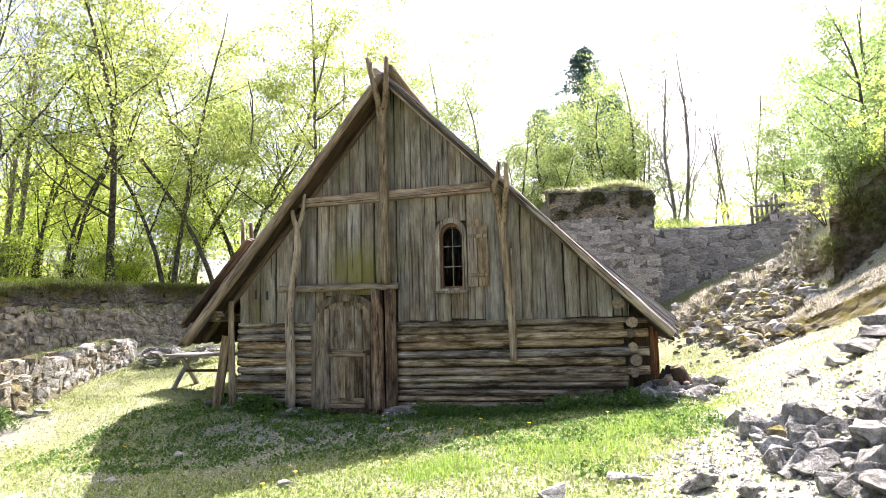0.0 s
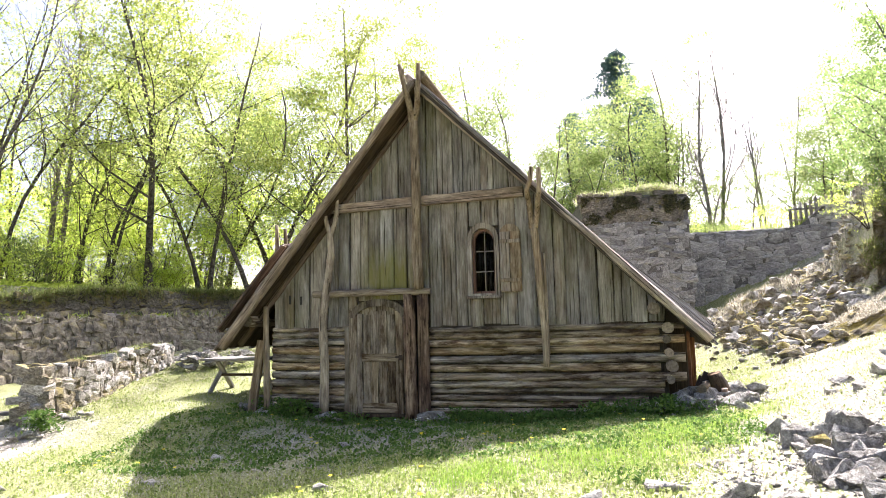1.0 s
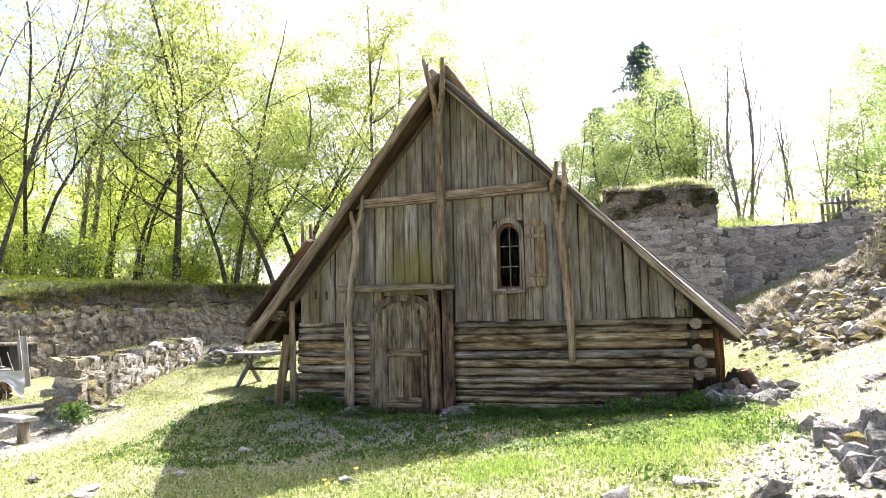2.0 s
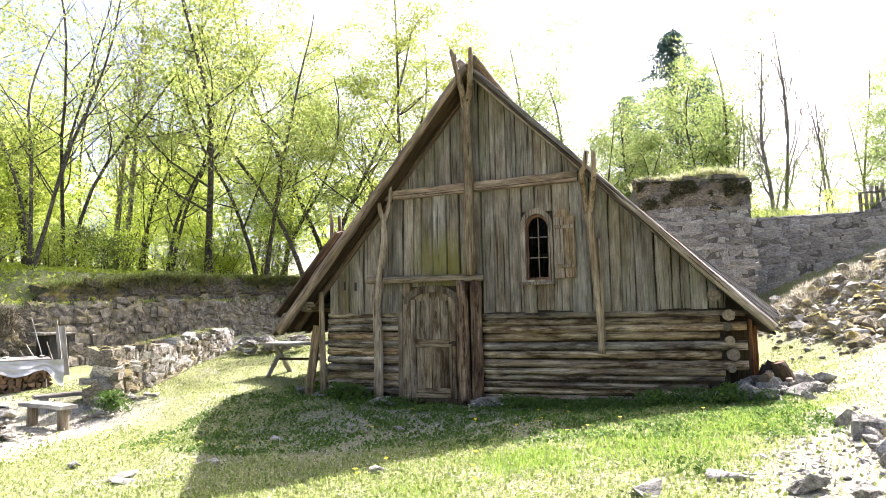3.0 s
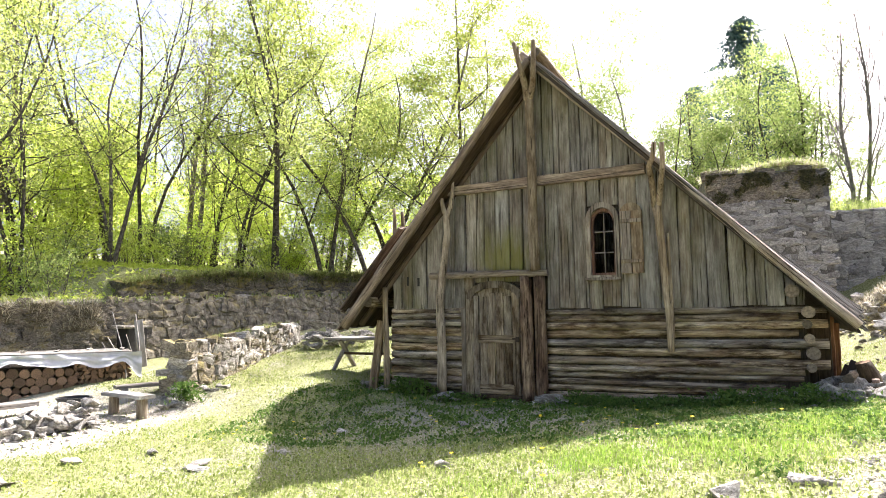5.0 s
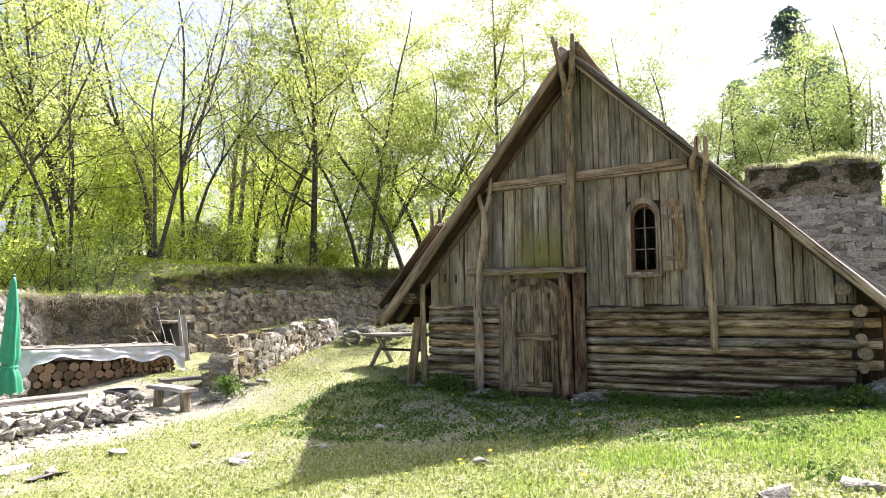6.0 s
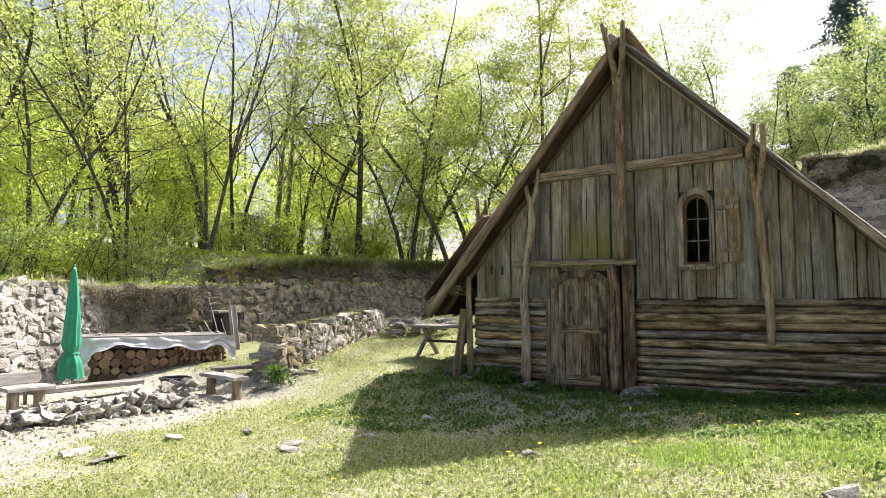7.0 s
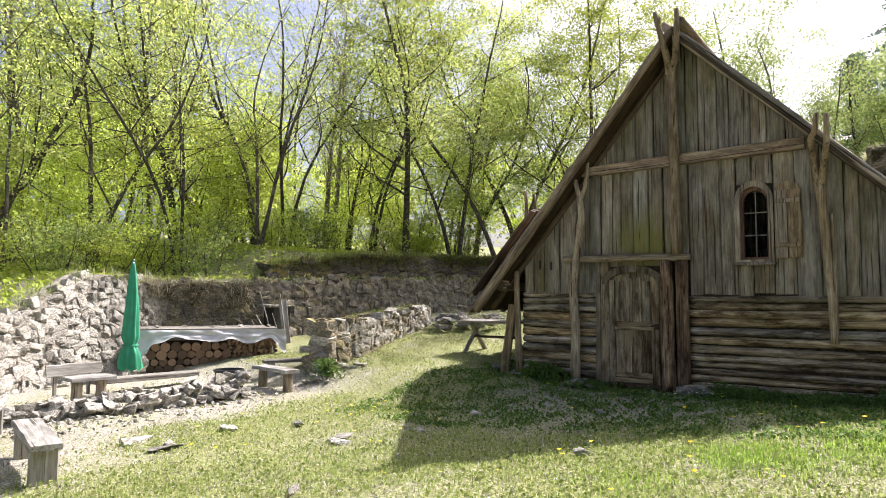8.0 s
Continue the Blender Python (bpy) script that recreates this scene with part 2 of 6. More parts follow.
M_MOSSTUFT = leaf("dark moss tuft", (0.05, 0.055, 0.03), (0.09, 0.09, 0.05), (0.15, 0.14, 0.08), 0.15)
M_CHIP = leaf("pale chip", (0.3, 0.26, 0.2), (0.48, 0.44, 0.37), (0.65, 0.62, 0.56), 0.05)
M_YELLOW = leaf("yellow petal", (0.7, 0.5, 0.02), (0.75, 0.58, 0.03), (0.8, 0.65, 0.05), 0.3)
M_WHITE = leaf("white petal", (0.75, 0.75, 0.7), (0.8, 0.8, 0.76), (0.82, 0.82, 0.8), 0.3)


def ground_material():
    m, n, l, b = nodes_of("meadow ground")
    g = n.new("ShaderNodeNewGeometry")
    p = g.outputs["Position"]
    big, mid, fine = noise_node(n, l, p, 0.55, 5, 0.6), noise_node(n, l, p, 3.0, 6, 0.65), noise_node(n, l, p, 38.0, 5, 0.7)
    green = ramp_node(n, l, fine, [(0.36, (0.115, 0.125, 0.048)), (0.5, (0.235, 0.247, 0.105)), (0.64, (0.41, 0.405, 0.235))])
    earth = ramp_node(n, l, fine, [(0.36, (0.17, 0.148, 0.118)), (0.5, (0.35, 0.322, 0.28)), (0.64, (0.62, 0.595, 0.54))])
    worn = ramp_node(n, l, math_node(n, l, "ADD", math_node(n, l, "MULTIPLY", big, 0.55), math_node(n, l, "MULTIPLY", mid, 0.45)), [(0.46, (0, 0, 0)), (0.62, (1, 1, 1))])
    attr = n.new("ShaderNodeAttribute")
    attr.attribute_name = "bare"
    fac = math_node(n, l, "MULTIPLY", math_node(n, l, "ADD", worn, attr.outputs["Fac"]), 0.6)
    fac.node.use_clamp = True
    l.new(mix_node(n, l, fac, green, earth), b.inputs["Base Color"])
    b.inputs["Roughness"].default_value = 0.95
    b.inputs["Specular IOR Level"].default_value = 0.15
    bump_node(n, l, math_node(n, l, "ADD", fine, mid), 0.8, 0.03, b)
    return m


M_GROUND = ground_material()


def glass_material():
    m, n, l, b = nodes_of("window glass")
    b.inputs["Base Color"].default_value = (0.35, 0.38, 0.35, 1)
    b.inputs["Transmission Weight"].default_value, b.inputs["Roughness"].default_value = 1.0, 0.03
    b.inputs["IOR"].default_value = 1.12
    return m


M_GLASS = glass_material()
M_PARASOL = plain("green parasol cloth", (0.02, 0.24, 0.13), 0.75, vary=0.2, scale=5)
M_TARP = plain("grey white plastic sheet", (0.62, 0.62, 0.63), 0.3, vary=0.2, scale=3)
M_TIN = plain("dull tin", (0.3, 0.29, 0.28), 0.5, 0.7)
M_BARK2 = stone("firewood bark", (0.05, 0.035, 0.025), (0.12, 0.085, 0.06), (0.2, 0.15, 0.11), 12.0, bump=0.01)
M_IRON = plain("rusty iron", (0.05, 0.035, 0.028), 0.6, 0.6)
M_FLATBLACK = plain("black of paint and niche shade", (0.02, 0.018, 0.016), 0.8)
M_BLACKTUB = plain("black plastic", (0.03, 0.03, 0.032), 0.5)
M_WHITEPOLE = plain("white pole", (0.6, 0.6, 0.58), 0.5)
M_FRAME = wood("window frame wood", (0.10, 0.075, 0.055), (0.26, 0.21, 0.155), (0.4, 0.345, 0.265), (0.2, 0.09, 0.05), 0.4, tones=(0.75, 0.4))
M_SASH = wood("reddish sash wood", (0.06, 0.03, 0.02), (0.15, 0.08, 0.055), (0.25, 0.15, 0.105), (0.16, 0.06, 0.035), 0.4)

# ---- building helpers ----
def ss(a, b, v):
    t = min(1.0, max(0.0, (v - a) / (b - a)))
    return t * t * (3 - 2 * t)


def sp(v, k=0.5):
    """A soft ramp: nought below zero, then rising by one."""
    return k * math.log1p(math.exp(max(-40.0, min(40.0, v / k))))


def thing(name, loc, label, category, group=""):
    ob = new(name)
    ob.matrix_basis = Matrix.Translation(loc)
    return tagged(ob, label, category, group)


def mesh_from(name, verts, faces, material, smooth=False):
    me = bpy.data.meshes.new(name)
    me.from_pydata([tuple(v) for v in verts], [], faces)
    me.materials.append(material)
    if smooth:
        me.polygons.foreach_set("use_smooth", [True] * len(me.polygons))
    me.update()
    return me


def part(name, data, material=None, parent=None, label="", m=None):
    """Links a bmesh or a mesh as ONE mesh object under a thing or a part."""
    if isinstance(data, bmesh.types.BMesh):
        me = bpy.data.meshes.new(name)
        data.to_mesh(me)
        data.free()
        me.materials.append(material)
    else:
        me = data
    ob = new(name, me)
    if parent is not None:
        ob.parent = parent
    if m is not None:
        ob.matrix_basis = m
    if label:
        ob["label"] = label
    return ob


def along(p, q, spin=0.0):
    """Pose at p whose z runs to q."""
    p, q = Vector(p), Vector(q)
    return Matrix.Translation(p) @ (q - p).to_track_quat("Z", "Y").to_matrix().to_4x4() @ Matrix.Rotation(spin, 4, "Z")


def tube_mesh(name, length, r0, r1, material, sides=10, rings=10, rough=0.08, bend=0.0, seed=0, knots=0, end=None):
    """A log or pole along z: uneven girth, slight bend, capped."""
    rng = random.Random(seed)
    off = Vector((rng.uniform(0, 50), rng.uniform(0, 50), rng.uniform(0, 50)))
    bumps = [(rng.uniform(0.1, 0.9) * length, rng.uniform(0, 6.28)) for _ in range(knots)]
    ph = rng.uniform(0, 6.28)
    verts, faces = [], []
    for i in range(rings + 1):
        t = i / rings
        z = length * t
        r = r0 + (r1 - r0) * t
        cx = bend * math.sin(math.pi * t) * math.cos(ph) + bend * 0.4 * math.sin(5.1 * t + ph) * t * (1 - t) * 4
        cy = bend * math.sin(math.pi * t) * math.sin(ph)
        for k in range(sides):
            a = 2 * math.pi * k / sides
            rr = r * (1 + rough * 2 * noise.noise(Vector((math.cos(a) * 1.5, math.sin(a) * 1.5, z * 2.2)) + off))
            for zb, ab in bumps:
                rr += r * 0.35 * math.exp(-((z - zb) / (r * 1.2)) ** 2) * max(0.0, math.cos(a - ab)) ** 4
            verts.append((cx + rr * math.cos(a), cy + rr * math.sin(a), z))
    for i in range(rings):
        for k in range(sides):
            k2 = (k + 1) % sides
            faces.append((i * sides + k, i * sides + k2, (i + 1) * sides + k2, (i + 1) * sides + k))
    faces.append(tuple(reversed(range(sides))))
    faces.append(tuple(range(rings * sides, (rings + 1) * sides)))
    me = mesh_from(name, verts, faces, material)
    for f in me.polygons[:-2]:
        f.use_smooth = True
    if end is not None:
        me.materials.append(end)
        me.polygons[-1].material_index = me.polygons[-2].material_index = 1
    return me


def plank_mesh(name, w, d, h, material, seed=0, wobble=0.008, top=None, rings=5, warp=0.0):
    """A board: width along x, depth along y (its face at y = 0), height along z, worn edges; top: (z at the two edges)."""
    rng = random.Random(seed)
    verts, faces = [], []
    zt = top or (h, h)
    zb = (rng.uniform(-0.012, 0.012), rng.uniform(-0.012, 0.012))
    c = min(0.012, w * 0.12)
    for i in range(rings + 1):
        t = i / rings
        e0, e1 = rng.uniform(-wobble, wobble), rng.uniform(-wobble, wobble)
        bow = warp * math.sin(math.pi * t)
        for (x, y, s) in ((-w / 2 + e0, d, 0), (-w / 2 + e0, c, 0), (-w / 2 + e0 + c, bow, 0), (w / 2 + e1 - c, bow, 1), (w / 2 + e1, c, 1), (w / 2 + e1, d, 1)):
            verts.append((x, y, zb[s] * (1 - t) + zt[s] * t))
    for i in range(rings):
        for k in range(6):
            k2 = (k + 1) % 6
            faces.append((i * 6 + k, i * 6 + k2, (i + 1) * 6 + k2, (i + 1) * 6 + k))
    faces.append((5, 4, 3, 2, 1, 0))
    faces.append(tuple(rings * 6 + k for k in range(6)))
    return mesh_from(name, verts, faces, material)


def box_bm(sx, sy, sz, bevel=0.008, centre=(0, 0, 0), rough=0.0, seed=0):
    bm = bmesh.new()
    bmesh.ops.create_cube(bm, size=1, matrix=Matrix.Translation(centre) @ Matrix.Diagonal((sx, sy, sz, 1)))
    rng = random.Random(seed)
    for v in bm.verts:
        v.co += Vector((rng.uniform(-1, 1), rng.uniform(-1, 1), rng.uniform(-1, 1))) * rough
    if bevel:
        bmesh.ops.bevel(bm, geom=list(bm.edges), offset=bevel, segments=1, affect="EDGES")
    return bm


def rock_mesh(name, material, seed, cuts=1, flat=0.7, jag=0.35):
    """A broken stone about one across, its base near z = -0.3: a hull of chance corners with worn edges."""
    rng = random.Random(seed)
    bm = bmesh.new()
    sx, sy, sz = rng.uniform(0.9, 1.15), rng.uniform(0.6, 0.95), rng.uniform(0.8, 1.1) * flat
    for _ in range(9 + cuts):
        q = Vector((rng.gauss(0, 1), rng.gauss(0, 1), rng.gauss(0, 1))).normalized() * rng.uniform(0.46, 0.62)
        bm.verts.new((q.x * sx, q.y * sy, q.z * sz))
    hull = bmesh.ops.convex_hull(bm, input=bm.verts[:])
    bmesh.ops.delete(bm, geom=[g for g in hull["geom_interior"] if isinstance(g, bmesh.types.BMVert)], context="VERTS")
    bmesh.ops.dissolve_limit(bm, angle_limit=radians(14), verts=bm.verts[:], edges=bm.edges[:])
    bmesh.ops.bevel(bm, geom=bm.edges[:], offset=0.02 if cuts < 2 else 0.012, segments=1, affect="EDGES")
    if cuts > 1:
        bmesh.ops.triangulate(bm, faces=bm.faces[:])
        bmesh.ops.subdivide_edges(bm, edges=[e for e in bm.edges if e.calc_length() > 0.16], cuts=2, use_grid_fill=True)
        off = Vector((seed * 3.1, seed * 1.7, 0))
        for v in bm.verts:
            v.co += v.co.normalized() * jag * 0.2 * (noise.fractal(v.co * 3.8 + off, 0.9, 2.0, 4))
    bmesh.ops.recalc_face_normals(bm, faces=bm.faces[:])
    me = bpy.data.meshes.new(name)
    bm.to_mesh(me)
    bm.free()
    me.materials.append(material)
    return me


def block_mesh(name, material, seed):
    """A rough walling stone, one by one by one, with broken edges."""
    rng = random.Random(seed)
    verts = []
    for sx in (-1, 1):
        for sz in (-1, 1):
            jx, jz = rng.uniform(0.36, 0.5), rng.uniform(0.36, 0.5)
            verts.append((sx * jx, -0.5 + rng.uniform(0, 0.12), sz * jz))
            verts.append((sx * 0.5 * rng.uniform(0.96, 1.04), -0.36 + rng.uniform(-0.05, 0.05), sz * 0.5 * rng.uniform(0.93, 1.05)))
            verts.append((sx * 0.49, 0.5, sz * 0.49))
    # corners in the order (-,-) (-,+) (+,-) (+,+), each front, shoulder, back
    ring = (0, 2, 3, 1)
    faces = [tuple(3 * c for c in ring)[::-1]]
    for a in range(4):
        p, q = ring[a], ring[(a + 1) % 4]
        faces.append((3 * p, 3 * q, 3 * q + 1, 3 * p + 1))
        faces.append((3 * p + 1, 3 * q + 1, 3 * q + 2, 3 * p + 2))
    faces.append(tuple(3 * c + 2 for c in ring))
    # a knob in the middle of the face keeps it from being flat
    me = mesh_from(name, verts, faces, material)
    bm = bmesh.new()
    bm.from_mesh(me)
    bm.faces.ensure_lookup_table()
    r = bmesh.ops.poke(bm, faces=[bm.faces[0]])
    for v in r["verts"]:
        v.co += Vector((rng.uniform(-0.15, 0.15), -rng.uniform(0.02, 0.16), rng.uniform(-0.15, 0.15)))
    bmesh.ops.recalc_face_normals(bm, faces=bm.faces)
    bm.to_mesh(me)
    bm.free()
    return me


# ---- the ground ----
COURT = [(-6.5, -14.0), (-8.3, -8.5), (-9.6, -5.9), (-10.7, -3.6), (-11.6, -1.5), (-10.85, 1.2), (-10.1, 5.0), (-9.3, 8.7), (-8.4, 13.0), (-6.5, 18.0)]


def behind_court(x, y):
    """How far (x, y) lies behind the old court wall; negative inside."""
    best, side = 1e9, 1.0
    for (ax, ay), (bx, by) in zip(COURT, COURT[1:]):
        dx, dy = bx - ax, by - ay
        t = min(1.0, max(0.0, ((x - ax) * dx + (y - ay) * dy) / (dx * dx + dy * dy)))
        ex, ey = x - ax - t * dx, y - ay - t * dy
        d = math.hypot(ex, ey)
        if d < best:
            best, side = d, dx * ey - dy * ex
    return best if side > 0 else -best


def terrace_height(y):
    return 0.45 + 1.3 * ss(-7.0, -3.4, y) + 0.15 * ss(0, 3, y)


def ground_height(x, y):
    front = -0.33 + 0.5 * ss(-3, 4.5, x) + 0.03 * min(3.0, max(-3.0, y + 4))
    strip = -0.05 + 0.15 * ss(0, 4.4, x) + 0.08 * ss(-1, -3, x)
    k = ss(-2.6, -0.6, y)
    z = front * (1 - k) + strip * k
    z += 0.42 * sp(x - 5.1 - 0.5 * ss(0, 5, y)) * (1 - 0.5 * ss(12, 30, x))
    z += (0.125 * sp(y - 4.5) - 0.1 * sp(y - 16)) * ss(3.5, 6.5, x)
    z += (0.11 * sp(y + 0.8) - 0.1 * sp(y - 9)) * ss(-2.6, -4.6, x) * (1 - ss(3, 5, x))
    z += 0.42 * math.exp(-((y - 11.7) / 1.3) ** 2) * ss(5.6, 7.2, x) * ss(11.0, 9.6, x)      # the scree heap
    z -= 1.0 * ss(4.4, 5.6, x) * ss(10.4, 8.4, x) * ss(12.3, 13.3, y) * ss(15.6, 15.2, y)
    d = behind_court(x, y)
    if d > 0.2:
        bank = 0.85 * ss(1.0, 2.3, d) * ss(0.5, 2.2, y)
        top = terrace_height(y) + bank + 0.045 * max(0.0, d) + 0.05 * max(0.0, min(d, 60) - 3)
        z = z + (top - z) * ss(0.4, 0.7, d)
    # the land above the rock face, and the rise before it
    z += 2.6 * ss(9.3, 10.8, x) * ss(7.4, 8.4, y) * (1 - ss(11, 13, y)) * (1 - ss(14, 20, x))
    z += 0.7 * ss(9.2, 11.0, x) * ss(-3.5, 0.5, y) * (1 - ss(7.0, 7.8, y)) * (1 - ss(14, 20, x))
    # behind the far wall the land lies high
    if y > 15.4 and x > 0:
        z = max(z, z + (4.3 + 0.04 * (y - 15) - z) * ss(15.4, 16.0, y) * ss(0.0, 6.0, x))
    z += 0.05 * noise.noise(Vector((x * 0.7, y * 0.7, 0))) + 0.025 * noise.noise(Vector((x * 2.3, y * 2.3, 4)))
    return z


def lines(lo, hi, step, far):
    mid = [lo + step * i for i in range(int(round((hi - lo) / step)) + 1)]
    out, s = [], step
    v = hi
    while v < far:
        s *= 1.25
        v += s
        out.append(v)
    s, v, pre = step, lo, []
    while v > -far:
        s *= 1.25
        v -= s
        pre.append(v)
    return pre[::-1] + mid + out


gx, gy = lines(-13.5, 10.5, 0.15, 700), lines(-11.5, 12.0, 0.15, 700)
gverts = [(x, y, ground_height(x, y)) for y in gy for x in gx]
nx = len(gx)
gfaces = [(j * nx + i, j * nx + i + 1, (j + 1) * nx + i + 1, (j + 1) * nx + i) for j in range(len(gy) - 1) for i in range(nx - 1)]
gmesh = mesh_from("ground", gverts, gfaces, M_GROUND, True)
bare = gmesh.attributes.new("bare", "FLOAT", "POINT")


def bareness(x, y):
    b = 0.95 * math.exp(-((x + 0.3) / 2.4) ** 2 - ((y + 2.2) / 1.7) ** 2)             # trodden in front of the door
    b += 1.3 * ss(-4.4, -5.6, x) * ss(-0.5, -2.0, y) + 0.8 * ss(-2.6, -4.2, x) * ss(-5.6, -7.2, y)                                   # floor of the old court
    b += 0.5 * math.exp(-((x - 6.0) / 1.4) ** 2 - ((y + 4.8) / 1.6) ** 2)              # under the rock pile
    b += 0.95 * ss(3.6, 5.6, x - 0.25 * (y + 4)) * ss(-7.5, -5.5, y)
    return min(1.3, b) - 0.25


bare.data.foreach_set("value", [bareness(x, y) for x, y, z in gverts])
tagged(new("ground", gmesh), "uneven spring meadow with worn earth and short grass", "ground", kind="structure")

# ---- the timber house ----
RIDGE_X, RIDGE_Z = 0.38, 5.66
EAVE_L, EAVE_R, EAVE_Z = -3.38, 4.78, 1.22
DEPTH = 7.2
house = thing("house", (0, 0, 0), "weathered log and board house with steep plank roof", "house")


def roof_under(x, drop=0.16):
    """Height of the roof's underside over x."""
    if x < RIDGE_X:
        return RIDGE_Z - (RIDGE_X - x) * (RIDGE_Z - EAVE_Z) / (RIDGE_X - EAVE_L) - drop
    return RIDGE_Z - (x - RIDGE_X) * (RIDGE_Z - EAVE_Z) / (EAVE_R - RIDGE_X) - drop


def slab(name, outline, y0, y1, material, parent, holes=(), label=""):
    """An upright slab in x and z with the outline, from y0 to y1; holes are other outlines cut through it."""
    bm = bmesh.new()
    rings = []
    for pts in (outline, *holes):
        vs = [bm.verts.new((x, y0, z)) for x, z in pts]
        rings.append([bm.edges.new((vs[i], vs[(i + 1) % len(vs)])) for i in range(len(vs))])
    bmesh.ops.triangle_fill(bm, use_beauty=True, use_dissolve=False, edges=[e for r in rings for e in r])
    geo = bmesh.ops.extrude_face_region(bm, geom=bm.faces[:])
    bmesh.ops.translate(bm, vec=(0, y1 - y0, 0), verts=[g for g in geo["geom"] if isinstance(g, bmesh.types.BMVert)])
    bmesh.ops.recalc_face_normals(bm, faces=bm.faces[:])
    return part(name, bm, material, parent, label)


def arch(x0, x1, z0, zs, zt, n=10):
    """An outline with upright sides and a round head."""
    c, r, h = (x0 + x1) / 2, (x1 - x0) / 2, zt - zs
    return [(x0, z0), (x1, z0)] + [(c + r * math.cos(math.pi * k / n), zs + h * math.sin(math.pi * k / n)) for k in range(n + 1)]


WIN = arch(1.20, 1.60, 1.99, 2.86, 3.07)
DOOR = arch(-0.88, -0.08, 0.0, 1.68, 1.84, 8)
gable = [(-2.5, 0.02), (4.2, 0.02), (4.2, 1.55), (RIDGE_X, RIDGE_Z - 0.2), (-2.5, 2.05)]
# dark backing slab; its colour stands in for shade in log and board gaps
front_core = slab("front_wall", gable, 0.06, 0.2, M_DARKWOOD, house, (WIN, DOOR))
back_wall = slab("back_wall", gable, DEPTH - 0.3, DEPTH - 0.1, M_LOG, house)
for nm, xx in (("side_wall", -2.45), ("side_wall", 4.1)):
    part(nm, box_bm(0.16, DEPTH - 0.5, 1.5, 0.01, (xx, DEPTH / 2, 0.78)), M_LOG, house)
# added dark slab that blocks daylight through the gap at the corner
part("corner_board", box_bm(0.42, 0.08, 1.35, 0.01, (4.3, 0.32, 0.72), 0.01, 9), M_DARKWOOD, house)
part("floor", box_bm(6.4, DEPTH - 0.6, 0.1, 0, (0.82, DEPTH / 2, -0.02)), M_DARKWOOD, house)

# logs of the front wall, each a piece
rng = random.Random(5)
RIGHT_LOGS = [(0.10, 0.052), (0.20, 0.050), (0.30, 0.052), (0.405, 0.056), (0.52, 0.062), (0.645, 0.068), (0.78, 0.074), (0.92, 0.070), (1.055, 0.068), (1.185, 0.066), (1.305, 0.060), (1.415, 0.055)]
for k, (z, r) in enumerate(RIGHT_LOGS):
    x1 = 4.46 if k in (5, 7, 9, 11) else 4.12 + rng.uniform(-0.03, 0.03)
    if k < 3:
        x1 = 3.95 + rng.uniform(-0.1, 0.1)
    L = x1 - 0.42
    r *= 0.94
    me = tube_mesh("log", L, r * rng.uniform(0.86, 1.1), r * rng.uniform(0.86, 1.1), M_LOG, 10, 20, 0.16, 0.016, 100 + k, 4, M_LOGEND)
    part("log", me, None, front_core, "", along((0.42, rng.uniform(0.01, 0.05), z - rng.uniform(0, 0.02)), (x1, rng.uniform(0.01, 0.05), z + rng.uniform(-0.015, 0.025))))
LEFT_LOGS = [(0.14, 0.06), (0.26, 0.062), (0.385, 0.066), (0.52, 0.07), (0.66, 0.072), (0.805, 0.074), (0.95, 0.07), (1.085, 0.07), (1.22, 0.068), (1.345, 0.06), (1.45, 0.05)]
for k, (z, r) in enumerate(LEFT_LOGS):
    me = tube_mesh("log", 1.52, r * rng.uniform(0.86, 1.12), r * rng.uniform(0.86, 1.12), M_LOG, 10, 12, 0.16, 0.010, 140 + k, 2, M_LOGEND)
    part("log", me, None, front_core, "", along((-2.52, 0.03, z + 0.02), (-1.0, 0.03, z + rng.uniform(-0.02, 0.02))))
# cross logs whose round ends show at the corner
for k, (x, z, r, y0) in enumerate([(4.03, 1.665, 0.092, -0.26), (4.22, 1.37, 0.082, -0.2), (4.2, 1.2, 0.062, -0.14), (4.22, 1.0, 0.066, -0.16), (4.25, 0.80, 0.086, -0.2), (4.22, 0.6, 0.062, -0.15), (-2.87, 1.64, 0.1, -0.3)]):
    me = tube_mesh("cross_log", 1.6, r, r, M_LOG, 14, 6, 0.07, 0.0, 170 + k, 1, M_LOGEND)
    part("cross_log", me, None, house, "round sawn log end", along((x, y0, z), (x, y0 + 1.6, z)))

# upright boards of the gable, each a piece
def boards(x0, x1, z0, z1, y, seed, wmin=0.17, wmax=0.36, skip=None, tilt=0.006):
    r = random.Random(seed)
    x = x0
    while x < x1 - 0.04:
        w = min(r.uniform(wmin, wmax), x1 - x)
        if x1 - x - w < 0.07:
            w = x1 - x
        a, b = x + r.uniform(0.002, 0.008), x + w - r.uniform(0.002, 0.008)
        spans = [(z0 + r.uniform(-0.035, 0.02), z1)]
        if skip:
            spans = skip(a, b, spans[0])
        for lo, hi in spans:
            ta, tb = min(hi, roof_under(a, 0.1)), min(hi, roof_under(b, 0.1))
            if max(ta, tb) - lo < 0.1:
                continue
            ta, tb = max(ta, lo + 0.05), max(tb, lo + 0.05)
            me = plank_mesh("board", b - a, 0.04, 1, M_BOARD, r.randrange(10 ** 6), 0.005, (ta - lo, tb - lo), 6, r.uniform(-0.012, 0.006))
            part("board", me, None, front_core, "", Matrix.Translation(((a + b) / 2, y + r.uniform(-0.012, 0.012), lo)) @ Matrix.Rotation(r.uniform(-tilt, tilt), 4, "Y"))
        x += w


